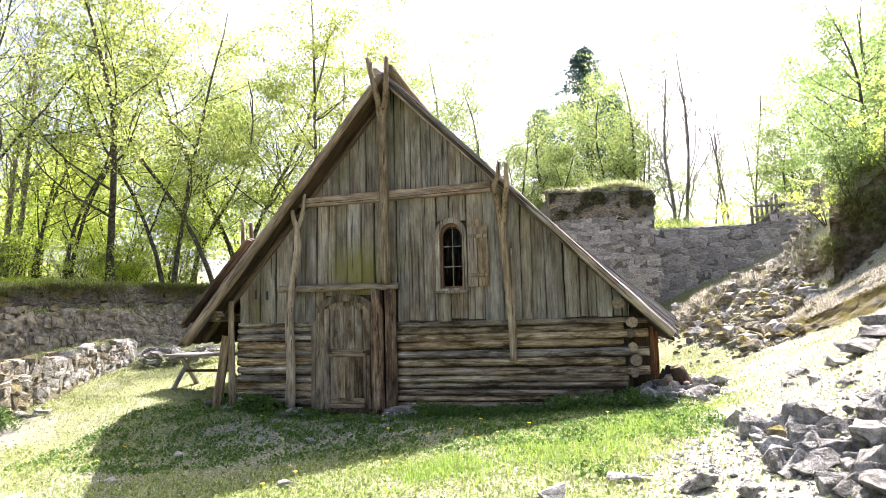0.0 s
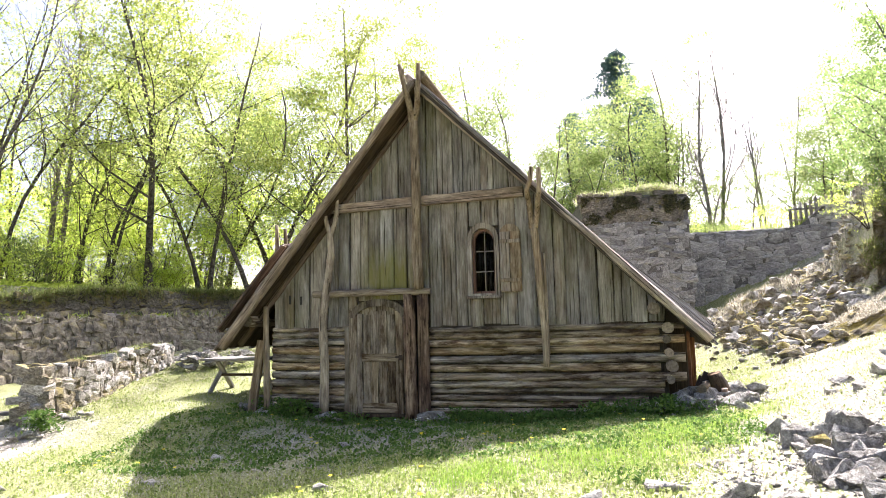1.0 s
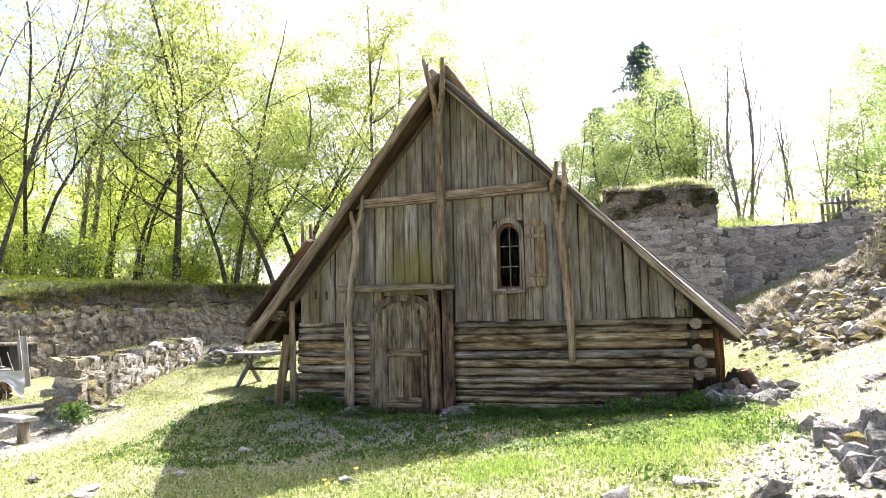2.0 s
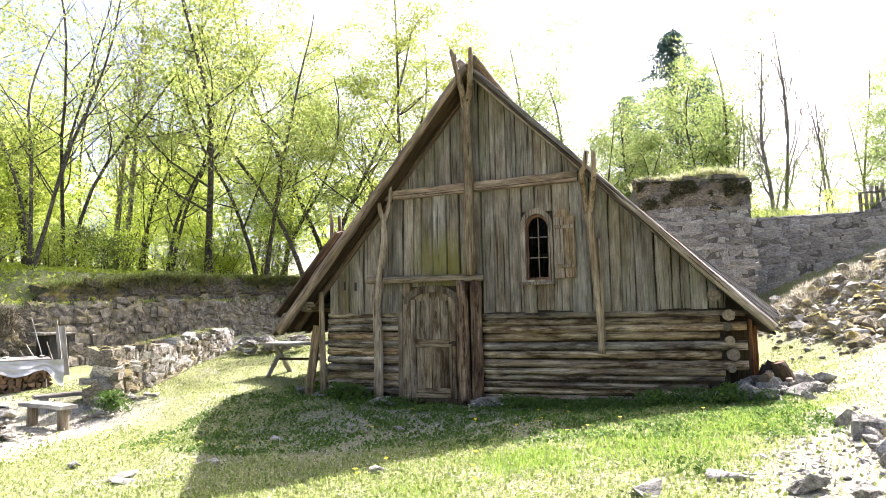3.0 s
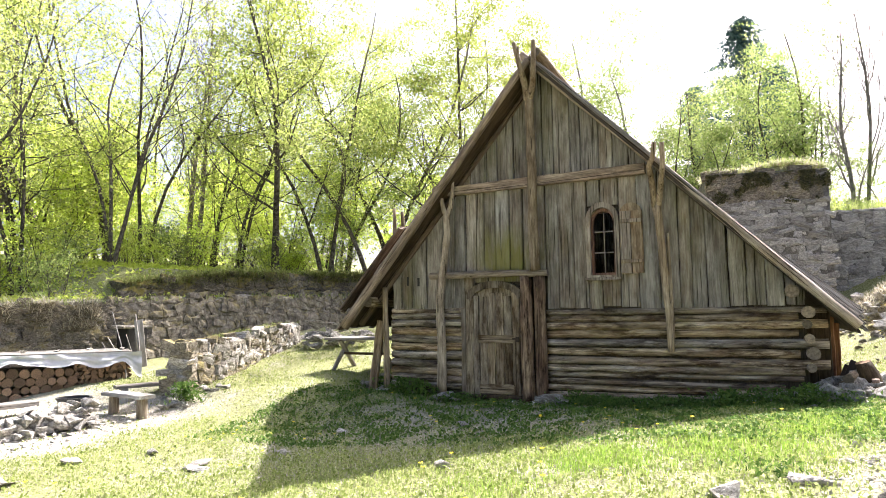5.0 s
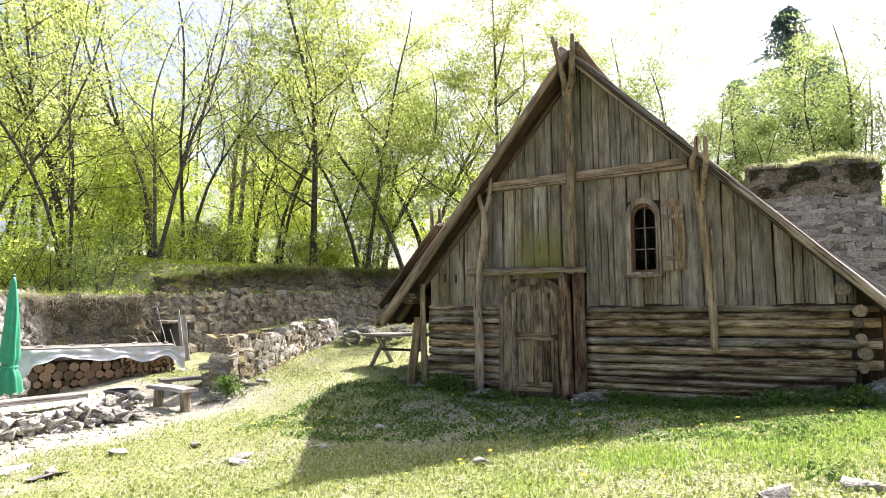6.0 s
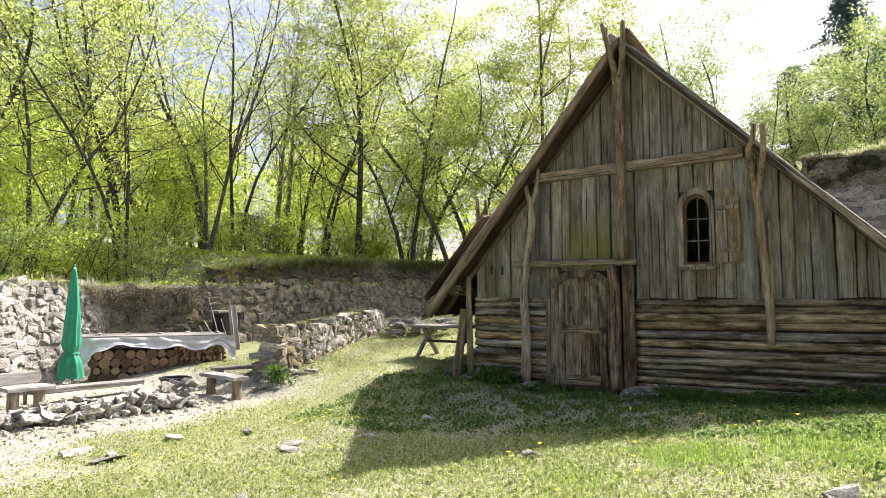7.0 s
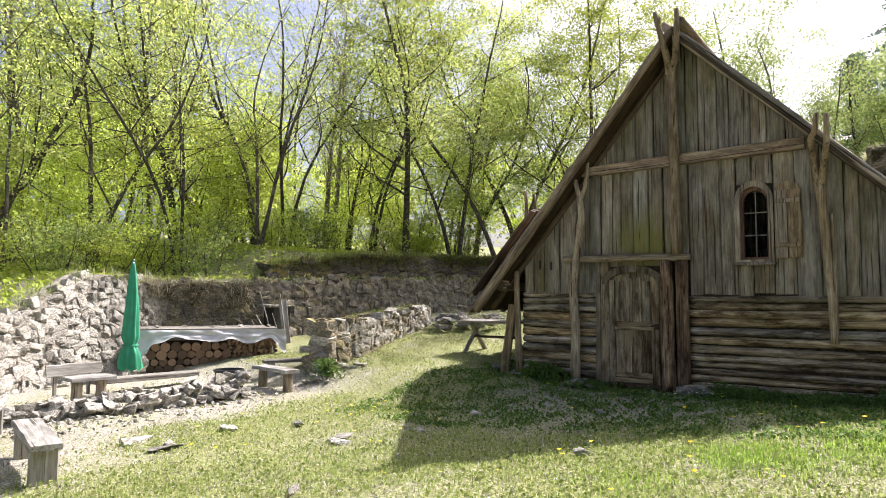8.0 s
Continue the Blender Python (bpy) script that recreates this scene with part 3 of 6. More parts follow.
def round_openings(a, b, span):
    lo, hi = span
    out = []
    if b > 1.2 and a < 1.6:
        out += [(lo, 1.96), (3.12, hi)]
    elif b > -1.02 and a < 0.44:
        out += [(2.02, hi)]
    else:
        out.append(span)
    return out


for e0, e1, sd in ((-2.5, -1.02, 1), (-1.02, 0.44, 2), (0.44, 1.15, 3), (1.15, 1.65, 4), (1.65, 4.2, 5)):
    boards(e0, e1, 1.47, 3.62, 0.0, sd, skip=round_openings)
boards(-1.75, 2.5, 3.6, 9, -0.012, 9, 0.17, 0.32)
# small boards between lintel and door head
for k, (xa, xb) in enumerate([(-1.02, -0.86), (-0.86, -0.6), (-0.6, -0.3), (-0.3, -0.02)]):
    lo = 1.94 if k else 1.47
    part("board", plank_mesh("board", xb - xa - 0.006, 0.035, 2.03 - lo, M_BOARD, 60 + k), None, front_core, "", Matrix.Translation(((xa + xb) / 2, 0.01, lo)))
part("board", plank_mesh("board", 0.12, 0.04, 1.46, M_BOARD, 66), None, front_core, "", Matrix.Translation((-1.05, -0.05, 0.03)))

# tie beam, lintel
beam = part("tie_beam", plank_mesh("tie_beam", 0.16, 0.16, 3.55, M_BARGE, 70, 0.006, None, 14, 0.01), None, house, "rough squared tie beam", along((-1.42, -0.13, 3.585), (2.14, -0.13, 3.69)) @ Matrix.Rotation(radians(90), 4, "Z"))
beam.matrix_basis = Matrix.Translation((-1.45, -0.12, 3.575)) @ Matrix.Rotation(math.atan2(-0.07, 3.56), 4, "Y") @ Matrix.Rotation(radians(90), 4, "Y")
part("beam_end", tube_mesh("beam_end", 0.5, 0.085, 0.085, M_BARGE, 12, 4, 0.05, 0, 71, 0, M_LOGEND), None, house, "", along((-1.42, -0.36, 3.56), (-1.42, 0.14, 3.56)))
part("lintel", tube_mesh("lintel", 2.16, 0.062, 0.055, M_POLE, 10, 16, 0.12, 0.012, 72, 4, M_LOGEND), None, house, "round lintel pole over the door", along((-1.66, -0.12, 2.07), (0.5, -0.12, 2.06)))

# forked poles in front of the boards
def forked_pole(seed, points, r0, r1, prongs, name="forked_pole", material=None):
    """One pole through the points, then a prong along each list of points; joined in one mesh."""
    bm = bmesh.new()
    for k, (pts, ra, rb) in enumerate([(points, r0, r1)] + prongs):
        sides, rows = 9, []
        dense = []
        for i in range(len(pts) - 1):
            for s in range(5):
                dense.append(Vector(pts[i]).lerp(Vector(pts[i + 1]), s / 5))
        dense.append(Vector(pts[-1]))
        for i, p in enumerate(dense):
            t = i / (len(dense) - 1)
            way = (dense[min(i + 1, len(dense) - 1)] - dense[max(i - 1, 0)]).normalized()
            u = way.cross(Vector((0, 1, 0))).normalized()
            v = u.cross(way)
            r = ra + (rb - ra) * t
            row = []
            for s in range(sides):
                a = 2 * math.pi * s / sides
                q = p + (u * math.cos(a) + v * math.sin(a)) * r * (1 + 0.22 * noise.noise(p * 3 + Vector((math.cos(a), math.sin(a), seed + k))))
                row.append(bm.verts.new(q))
            rows.append(row)
        for a, b in zip(rows, rows[1:]):
            for s in range(sides):
                f = bm.faces.new((a[s], a[(s + 1) % sides], b[(s + 1) % sides], b[s]))
                f.smooth = True
        bm.faces.new(rows[0][::-1])
        bm.faces.new(rows[-1])
    bmesh.ops.recalc_face_normals(bm, faces=bm.faces[:])
    return part(name, bm, material or M_POLE, house, "bent grey forked pole")


forked_pole(1, [(0.29, -0.13, 2.1), (0.27, -0.15, 2.88), (0.29, -0.18, 3.6), (0.29, -0.2, 4.32), (0.29, -0.24, 5.04)], 0.09, 0.075,
            [([(0.27, -0.24, 4.98), (0.27, -0.36, 5.17), (0.26, -0.53, 5.4), (0.21, -0.58, 5.64), (0.16, -0.58, 5.87)], 0.062, 0.034),
             ([(0.3, -0.24, 4.98), (0.40, -0.36, 5.18), (0.46, -0.53, 5.38), (0.49, -0.58, 5.6), (0.5, -0.58, 5.85)], 0.06, 0.036),
             ([(0.21, -0.58, 5.6), (0.235, -0.6, 5.7), (0.24, -0.6, 5.78)], 0.026, 0.016)])
forked_pole(2, [(-1.45, -0.14, 0.05), (-1.44, -0.15, 0.9), (-1.47, -0.15, 1.6), (-1.38, -0.16, 2.2), (-1.30, -0.16, 2.8), (-1.31, -0.17, 3.15)], 0.085, 0.06,
            [([(-1.31, -0.17, 3.1), (-1.36, -0.2, 3.28), (-1.38, -0.22, 3.44)], 0.05, 0.035),
             ([(-1.3, -0.17, 3.1), (-1.22, -0.18, 3.3), (-1.17, -0.2, 3.5), (-1.16, -0.2, 3.78)], 0.045, 0.03)])
forked_pole(3, [(2.39, -0.15, 0.8), (2.38, -0.15, 1.3), (2.35, -0.15, 1.7), (2.32, -0.17, 2.31), (2.27, -0.2, 3.08)], 0.05, 0.066,
            [([(2.25, -0.2, 3.0), (2.23, -0.32, 3.36), (2.22, -0.5, 3.58), (2.29, -0.56, 3.7), (2.32, -0.56, 3.92)], 0.052, 0.036),
             ([(2.29, -0.2, 3.0), (2.35, -0.32, 3.26), (2.42, -0.54, 3.56), (2.43, -0.57, 3.9)], 0.05, 0.036)])
forked_pole(4, [(-2.58, -0.08, 0.0), (-2.6, -0.08, 0.9), (-2.63, -0.08, 1.9)], 0.06, 0.05, [], "corner_post")
forked_pole(5, [(0.12, -0.1, -0.08), (0.11, -0.1, 0.9), (0.1, -0.09, 2.02)], 0.115, 0.1, [], "door_post", M_POST)
forked_pole(6, [(0.34, -0.06, -0.02), (0.34, -0.06, 0.8), (0.33, -0.06, 2.02)], 0.105, 0.1, [], "door_post", M_POST)
forked_pole(7, [(2.42, -0.1, 1.0), (2.41, -0.1, 2.0), (2.4, -0.1, 2.6)], 0.03, 0.025, [], "thin_pole")

# door
door = slab("door", arch(-0.95, -0.03, 0.03, 1.7, 1.9, 8), 0.0, 0.055, M_DOOR, house, label="low arched plank door, closed")
part("jamb", plank_mesh("jamb", 0.16, 0.12, 2.03, M_DOOR, 80), None, door, "", Matrix.Translation((-0.955, -0.055, 0.0)))
for nm, w, h, x, z, rot in (("stile", 0.12, 1.68, -0.84, 0.03, 0), ("stile", 0.13, 1.72, -0.105, 0.03, 0), ("rail", 0.14, 0.64, -0.78, 0.96, 90), ("rail", 0.17, 0.64, -0.78, 0.12, 90)):
    me = plank_mesh(nm, w, 0.03, h, M_DOOR, int(w * 1000 + z * 10))
    part(nm, me, None, door, "", Matrix.Translation((x, -0.034, z)) @ Matrix.Rotation(radians(rot), 4, "Y"))
r = random.Random(8)
for k in range(4):
    w = 0.6 / 4
    for z0, h in ((0.2, 0.7), (1.03, 0.72 if k in (1, 2) else 0.66)):
        part("panel_board", plank_mesh("panel_board", w - 0.004, 0.02, h, M_DOOR, 90 + k + int(z0 * 10)), None, door, "", Matrix.Translation((-0.70 + w * k, -0.018 + r.uniform(-0.004, 0.004), z0)))
# the curved head of the door frame
head = []
n_arc = 12
for k in range(n_arc + 1):
    a = math.pi * k / n_arc
    head.append((-0.48 - 0.53 * math.cos(a), 1.66 + 0.3 * math.sin(a)))
inner = [(-0.48 - 0.42 * math.cos(math.pi * k / n_arc), 1.64 + 0.2 * math.sin(math.pi * k / n_arc)) for k in range(n_arc, -1, -1)]
slab("door_head", head + inner, -0.06, 0.06, M_DOOR, house, label="curved wooden door head")
part("latch", box_bm(0.12, 0.02, 0.035, 0.004, (-0.1, -0.075, 0.97)), M_IRON, door, "rusty iron latch")
part("lock_plate", box_bm(0.06, 0.01, 0.09, 0.004, (-0.07, -0.072, 0.96)), M_IRON, door)
part("threshold", box_bm(1.0, 0.16, 0.06, 0.01, (-0.47, 0.0, 0.0), 0.006, 3), M_DARKWOOD, house)

# window: arched frame, sash, panes, muntins
frame_out, frame_in = arch(1.13, 1.66, 1.95, 2.88, 3.17, 14), arch(1.20, 1.59, 1.99, 2.86, 3.08, 14)
window = slab("window", frame_out, -0.055, 0.16, M_FRAME, house, (frame_in,), "small arched window with six dark panes")
slab("sash", arch(1.203, 1.587, 1.993, 2.857, 3.077, 12), 0.02, 0.11, M_SASH, window, (arch(1.24, 1.56, 2.03, 2.84, 3.03, 12),))
part("window_sill", box_bm(0.56, 0.12, 0.045, 0.008, (1.395, -0.03, 1.93), 0.003, 4), M_FRAME, window)
part("muntin", box_bm(0.018, 0.02, 1.02, 0.003, (1.4, 0.09, 2.53)), M_FRAME, window)
for z in (2.36, 2.70):
    part("muntin", box_bm(0.34, 0.02, 0.018, 0.003, (1.4, 0.09, z)), M_FRAME, window)
for k, (z0, z1) in enumerate([(2.03, 2.35), (2.37, 2.69), (2.71, 3.0)]):
    for x0 in (1.237, 1.41):
        part("pane", box_bm(0.154, 0.004, z1 - z0, 0, (x0 + 0.077, 0.094, (z0 + z1) / 2)), M_GLASS, window, "dark old glass").visible_shadow = False
# open shutter flat against the boards
shutter = slab("shutter", arch(1.72, 2.07, 2.0, 2.95, 3.12, 10), -0.075, -0.045, M_FRAME, house, label="open plank shutter with two battens")
shutter.matrix_basis = Matrix.Translation((-0.04, 0, 0))
for k in range(2):
    part("shutter_board", plank_mesh("shutter_board", 0.165, 0.02, 0.98, M_FRAME, 300 + k), None, shutter, "", Matrix.Translation((1.81 + 0.172 * k, -0.092, 2.01)))
for z in (2.19, 2.83):
    part("batten", box_bm(0.33, 0.022, 0.06, 0.006, (1.895, -0.105, z), 0.003, int(z * 10)), M_FRAME, shutter)
# the painted signs left as plain strokes
for x, z, h in ((-2.17, 2.0, 0.16), (-1.95, 1.98, 0.15)):
    part("painted_mark", box_bm(0.045, 0.004, h, 0.001, (x, -0.026, z)), M_FLATBLACK, house, "black painted mark")

# ---- roof ----
def slope_pose(side, y, lift=0.0):
    """Pose on a roof slope: z runs down the slope from the ridge, x along the house, y into the roof."""
    ex = EAVE_L if side < 0 else EAVE_R
    down = Vector((ex - RIDGE_X, 0, EAVE_Z - RIDGE_Z)).normalized()
    out = Vector((down.z * -1, 0, down.x)) if side > 0 else Vector((down.z, 0, -down.x))
    m = Matrix.Identity(4)
    xx = (-out).cross(down)
    m.col[0], m.col[1], m.col[2] = (*xx, 0), (*(-out), 0), (*down, 0)
    return Matrix.Translation(Vector((RIDGE_X, y, RIDGE_Z)) + out * lift) @ m, math.hypot(ex - RIDGE_X, EAVE_Z - RIDGE_Z)


for side in (-1, 1):
    m0, L = slope_pose(side, 0.0)
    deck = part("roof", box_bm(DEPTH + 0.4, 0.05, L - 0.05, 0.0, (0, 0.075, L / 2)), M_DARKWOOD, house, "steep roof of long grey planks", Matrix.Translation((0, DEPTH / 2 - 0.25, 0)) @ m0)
    rr = random.Random(20 + side)
    y = -0.46
    sgn = 1 if (m0.col[0].xyz.y > 0) else -1
    k = 0
    while y < DEPTH + 0.1:
        w = rr.uniform(0.14, 0.22)
        ln = L + rr.uniform(-0.03, 0.12)
        me = plank_mesh("roof_plank", w - 0.012, 0.035, ln, M_BARGE if side < 0 and k < 2 else M_ROOFPLANK, rr.randrange(10 ** 6), 0.008, None, 6, rr.uniform(-0.02, 0.0))
        part("roof_plank", me, None, deck, "", Matrix.Translation((sgn * (y + w / 2 - DEPTH / 2 + 0.25), -0.0 - (0.03 if k % 2 else 0.0), 0)))
        y += w
        k += 1
    # one rafter against the wall, laths across the overhang's underside
    ex = EAVE_L if side < 0 else EAVE_R
    d = (Vector((ex, 0, EAVE_Z)) - Vector((RIDGE_X, 0, RIDGE_Z)))
    a, b = Vector((RIDGE_X, 0.0, RIDGE_Z - 0.22)) + d * 0.03, Vector((RIDGE_X, 0.0, RIDGE_Z - 0.22)) + d * 0.95
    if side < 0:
        part("rafter", tube_mesh("rafter", (b - a).length, 0.05, 0.06, M_ROOFSHADE, 8, 10, 0.08, 0.01, 40, 1), None, house, "", along(a, b))
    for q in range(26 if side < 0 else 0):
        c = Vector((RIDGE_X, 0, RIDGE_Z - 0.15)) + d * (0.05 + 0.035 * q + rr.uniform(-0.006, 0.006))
        part("lath", plank_mesh("lath", rr.uniform(0.1, 0.15), 0.022, 0.5, M_ROOFSHADE, 900 + q, 0.006), None, house, "", Matrix.Translation(c + Vector((0, -0.36, 0))) @ Matrix.Rotation(math.atan2(-d.z, d.x), 4, "Y") @ Matrix.Rotation(radians(-90), 4, "X"))

# barge logs along the front edge
d = Vector((EAVE_L - RIDGE_X, 0, EAVE_Z - RIDGE_Z))
for nm, a, b, r0, r1, sd in (("barge_log", (RIDGE_X - 0.02, -0.44, RIDGE_Z - 0.07), (EAVE_L + 0.12, -0.47, EAVE_Z - 0.03), 0.062, 0.09, 51),
                             ("barge_log", (RIDGE_X - 0.16, -0.38, RIDGE_Z + 0.06), (EAVE_R + 0.0, -0.44, EAVE_Z - 0.04), 0.068, 0.066, 52)):
    a, b = Vector(a), Vector(b)
    part(nm, tube_mesh(nm, (b - a).length, r0, r1, M_BARGE if sd == 51 else M_POLE, 11, 26, 0.09, 0.03, sd, 6, M_LOGEND), None, house, "barked barge log along the roof edge", along(a, b))
part("ridge_log", tube_mesh("ridge_log", DEPTH + 0.7, 0.08, 0.08, M_POLE, 10, 8, 0.06, 0.01, 53, 2, M_LOGEND), None, house, "", along((RIDGE_X + 0.14, -0.55, RIDGE_Z + 0.0), (RIDGE_X + 0.14, DEPTH + 0.1, RIDGE_Z + 0.02)))

# outer planks over the lower slopes: each lies a little further out than the one before
def fanned_planks(side, top, foot, first, step, most, seed, top_lift=0.03, start=-0.24, gap=0.0):
    rr = random.Random(seed)
    way0 = (Vector(foot) - Vector(top)).normalized()
    out = Vector((-way0.z, 0, way0.x)) if side > 0 else Vector((way0.z, 0, -way0.x))
    # dark slab below the planks stands in for the shaded gap
    sk = slab("outer_roof", [(top[0], top[2] - 0.1), (foot[0], foot[2] - 0.1), (foot[0], foot[2] - 0.06), (top[0], top[2] - 0.06)], 0.0, DEPTH - 0.3, M_DARKWOOD, house, label="outer planks fanned over the lower roof slope")
    y, k = start, 0
    while y < DEPTH - 0.3:
        w = rr.uniform(0.13, 0.2)
        lift = min(most, first + step * k)
        a = Vector((top[0], y + w / 2, top[2])) + out * (top_lift + 0.03 * (k % 2) + gap * min(k, 4))
        b = Vector((foot[0], y + w / 2, foot[2])) + out * lift + way0 * rr.uniform(-0.05, 0.12)
        way = (b - a).normalized()
        o2 = Vector((-way.z, 0, way.x)) if side > 0 else Vector((way.z, 0, -way.x))
        m = Matrix.Identity(4)
        m.col[0], m.col[1], m.col[2] = (0, -side, 0, 0), (*(-o2), 0), (*way, 0)
        # left planks coloured dark for their shaded side, right ones silvered
        me = plank_mesh("roof_plank", w - 0.015, 0.035, (b - a).length, M_ROOFSHADE if side < 0 else M_ROOFPLANK, rr.randrange(10 ** 6), 0.012, None, 5, -0.02)
        part("roof_plank", me, None, sk, "", Matrix.Translation(a) @ m)
        y += w
        k += 1


fanned_planks(-1, (-2.05, 0, 2.79), (-3.3, 0, 1.31), 0.33, 0.05, 0.55, 77, 0.3, -0.2, 0.04)
fanned_planks(1, (2.5, 0, 3.52), (4.84, 0, 1.17), 0.0, 0.03, 0.36, 78, 0.0)
for k, (px, pz, ph) in enumerate(((-2.62, 2.75, 0.68), (-2.44, 2.75, 0.6))):
    part("roof_peg", tube_mesh("roof_peg", ph, 0.042, 0.034, M_POLE, 8, 4, 0.08, 0.01, 56 + k), None, house, "grey peg standing out of the roof", along((px, 0.3, pz), (px - 0.02, 0.3, pz + ph)))

# ---- stone walls ----
STONE_SET = [block_mesh("stone", M_STONE, 500 + k) for k in range(12)]
DARK_SET = [block_mesh("stone", M_DARKSTONE, 515 + k) for k in range(8)]
BANK_SET = [block_mesh("stone", M_BANKSTONE, 505 + k) for k in range(6)]
RUIN_SET = [block_mesh("stone", M_RUINSTONE, 522 + k) for k in range(8)]
TOWER_SET = [block_mesh("stone", M_TOWER, 530 + k) for k in range(10)]
ROCK_SET = [rock_mesh("rock", M_ROCK, 540 + k, 1) for k in range(10)]
BIGROCK_SET = [rock_mesh("rock", M_ROCK, 580 + k, 2) for k in range(8)]
MOSS_SET = [rock_mesh("rock", M_MOSSROCK, 560 + k, 1) for k in range(6)]
RUBBLE_SET = [rock_mesh("rock", M_STONE, 600 + k, 1, 0.8) for k in range(10)]


def wall_core(name, pts, thick, heights, bottoms, material, label, uneven=0.06, batter=0.0):
    """A solid wall along the plan points; heights and bottoms at each point. Its face lies to the right of the way."""
    bm = bmesh.new()
    rows, dense, hs, bs = [], [], [], []
    for i in range(len(pts) - 1):
        n = max(2, int((Vector(pts[i + 1]) - Vector(pts[i])).length / 0.3))
        for s in range(n):
            t = s / n
            dense.append(Vector(pts[i]).lerp(Vector(pts[i + 1]), t))
            hs.append(heights[i] + (heights[i + 1] - heights[i]) * t)
            bs.append(bottoms[i] + (bottoms[i + 1] - bottoms[i]) * t)
    dense.append(Vector(pts[-1]))
    hs.append(heights[-1])
    bs.append(bottoms[-1])
    for i, p in enumerate(dense):
        way = (dense[min(i + 1, len(dense) - 1)] - dense[max(i - 1, 0)]).normalized()
        side = Vector((-way.y, way.x))
        h = hs[i] + uneven * noise.noise(Vector((p.x * 1.3, p.y * 1.3, 9)))
        lean = batter * (h - bs[i])
        row = [(p, bs[i]), (p + side * lean, h - 0.05), (p + side * (lean + thick * 0.5), h + 0.04), (p + side * (lean + thick), h - 0.05), (p + side * (lean + thick), bs[i])]
        rows.append([bm.verts.new((q.x, q.y, z)) for q, z in row])
    for a, b in zip(rows, rows[1:]):
        for s in range(5):
            bm.faces.new((a[s], a[(s + 1) % 5], b[(s + 1) % 5], b[s]))
    bm.faces.new(rows[0])
    bm.faces.new(rows[-1][::-1])
    bmesh.ops.recalc_face_normals(bm, faces=bm.faces[:])
    return tagged(part(name, bm, material), label, "wall", kind="structure")


def courses(a, b, feet, tops, seed, size, depth, proud=0.05, batter=0.0, ragged=0.04, lean_from=0.0, yaw=0.12, big=1.0):
    """Places of stones, course by course, on the face that runs from a to b."""
    r = random.Random(seed)
    a, b = Vector(a), Vector(b)
    L = (b - a).length
    way = (b - a).normalized()
    face = Vector((way.y, -way.x))
    turn = math.atan2(way.y, way.x)
    z, out = min(feet), []
    while z < max(tops):
        h = size[1] * r.uniform(0.6, 1.5)
        s = r.uniform(-0.2, 0)
        while s < L:
            w = size[0] * r.uniform(0.45, 1.6)
            t = (s + w / 2) / L
            top = tops[0] + (tops[1] - tops[0]) * t + ragged * 2 * noise.noise(Vector((s * 1.7, seed, 0)))
            if 0 <= t <= 1 and feet[0] + (feet[1] - feet[0]) * t - h < z and z + h * 0.6 < top:
                back = batter * (z - lean_from)
                p = a + way * (s + w / 2) + face * (proud + r.uniform(-0.03, 0.03) - depth / 2 - back)
                zz = z + h / 2 + 0.04 * noise.noise(Vector((p.x * 2, p.y * 2, z)))
                out.append((Matrix.Translation((p.x, p.y, zz)) @ Matrix.Rotation(turn + r.uniform(-yaw, yaw), 4, "Z") @ Matrix.Rotation(-batter + r.uniform(-0.1, 0.1), 4, "X")
                            @ Matrix.Rotation(r.uniform(-0.16, 0.16) * (1 + 7 * yaw), 4, "Y") @ Matrix.Diagonal((w * r.uniform(1.0, 1.2) * big, depth * r.uniform(0.9, 1.3), h * r.uniform(1.0, 1.4) * big, 1))))
            s += w
        z += h * 0.97
    return out


LAID = []                       # (wall, places, stones, plan point): laid at the end of the file


def lay(wall, places, stones, near):
    LAID.append((wall, places, stones, near))


# the old court wall behind the woodpile, its end fallen in
court_pts = COURT[1:9]
court_top = [0.35, 0.8, 1.9, 1.75, 1.85, 2.0, 2.05, 2.1]
court_foot = [-0.5, -0.45, -0.4, -0.4, -0.2, 0.2, 0.7, 0.9]
court = wall_core("wall_court", court_pts, 0.5, court_top, [-0.8] * 8, M_MORTAR, "ruined rubble court wall with dry grass on top", batter=0.18)
places, old = [], []
for i in range(len(court_pts) - 1):
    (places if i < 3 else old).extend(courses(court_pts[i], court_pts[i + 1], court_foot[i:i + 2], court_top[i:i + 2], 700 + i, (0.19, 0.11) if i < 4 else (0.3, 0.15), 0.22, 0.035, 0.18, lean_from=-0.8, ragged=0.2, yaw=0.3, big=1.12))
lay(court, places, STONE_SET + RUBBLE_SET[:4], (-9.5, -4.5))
# far stretch: darker stone stands in for the shade on its face
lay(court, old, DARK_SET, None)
# mossy bank wall above it
bank_pts = [(-11.5, 1.6), (-10.95, 5.1), (-10.3, 8.9), (-9.3, 13.2)]
bank_top = [2.35, 2.75, 2.85, 3.0]
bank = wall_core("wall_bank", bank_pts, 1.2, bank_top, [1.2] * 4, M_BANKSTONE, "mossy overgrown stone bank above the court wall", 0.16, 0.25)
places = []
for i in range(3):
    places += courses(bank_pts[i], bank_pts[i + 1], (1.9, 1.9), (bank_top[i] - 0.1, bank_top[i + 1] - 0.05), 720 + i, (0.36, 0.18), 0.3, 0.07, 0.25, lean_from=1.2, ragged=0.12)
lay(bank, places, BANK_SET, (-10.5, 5))
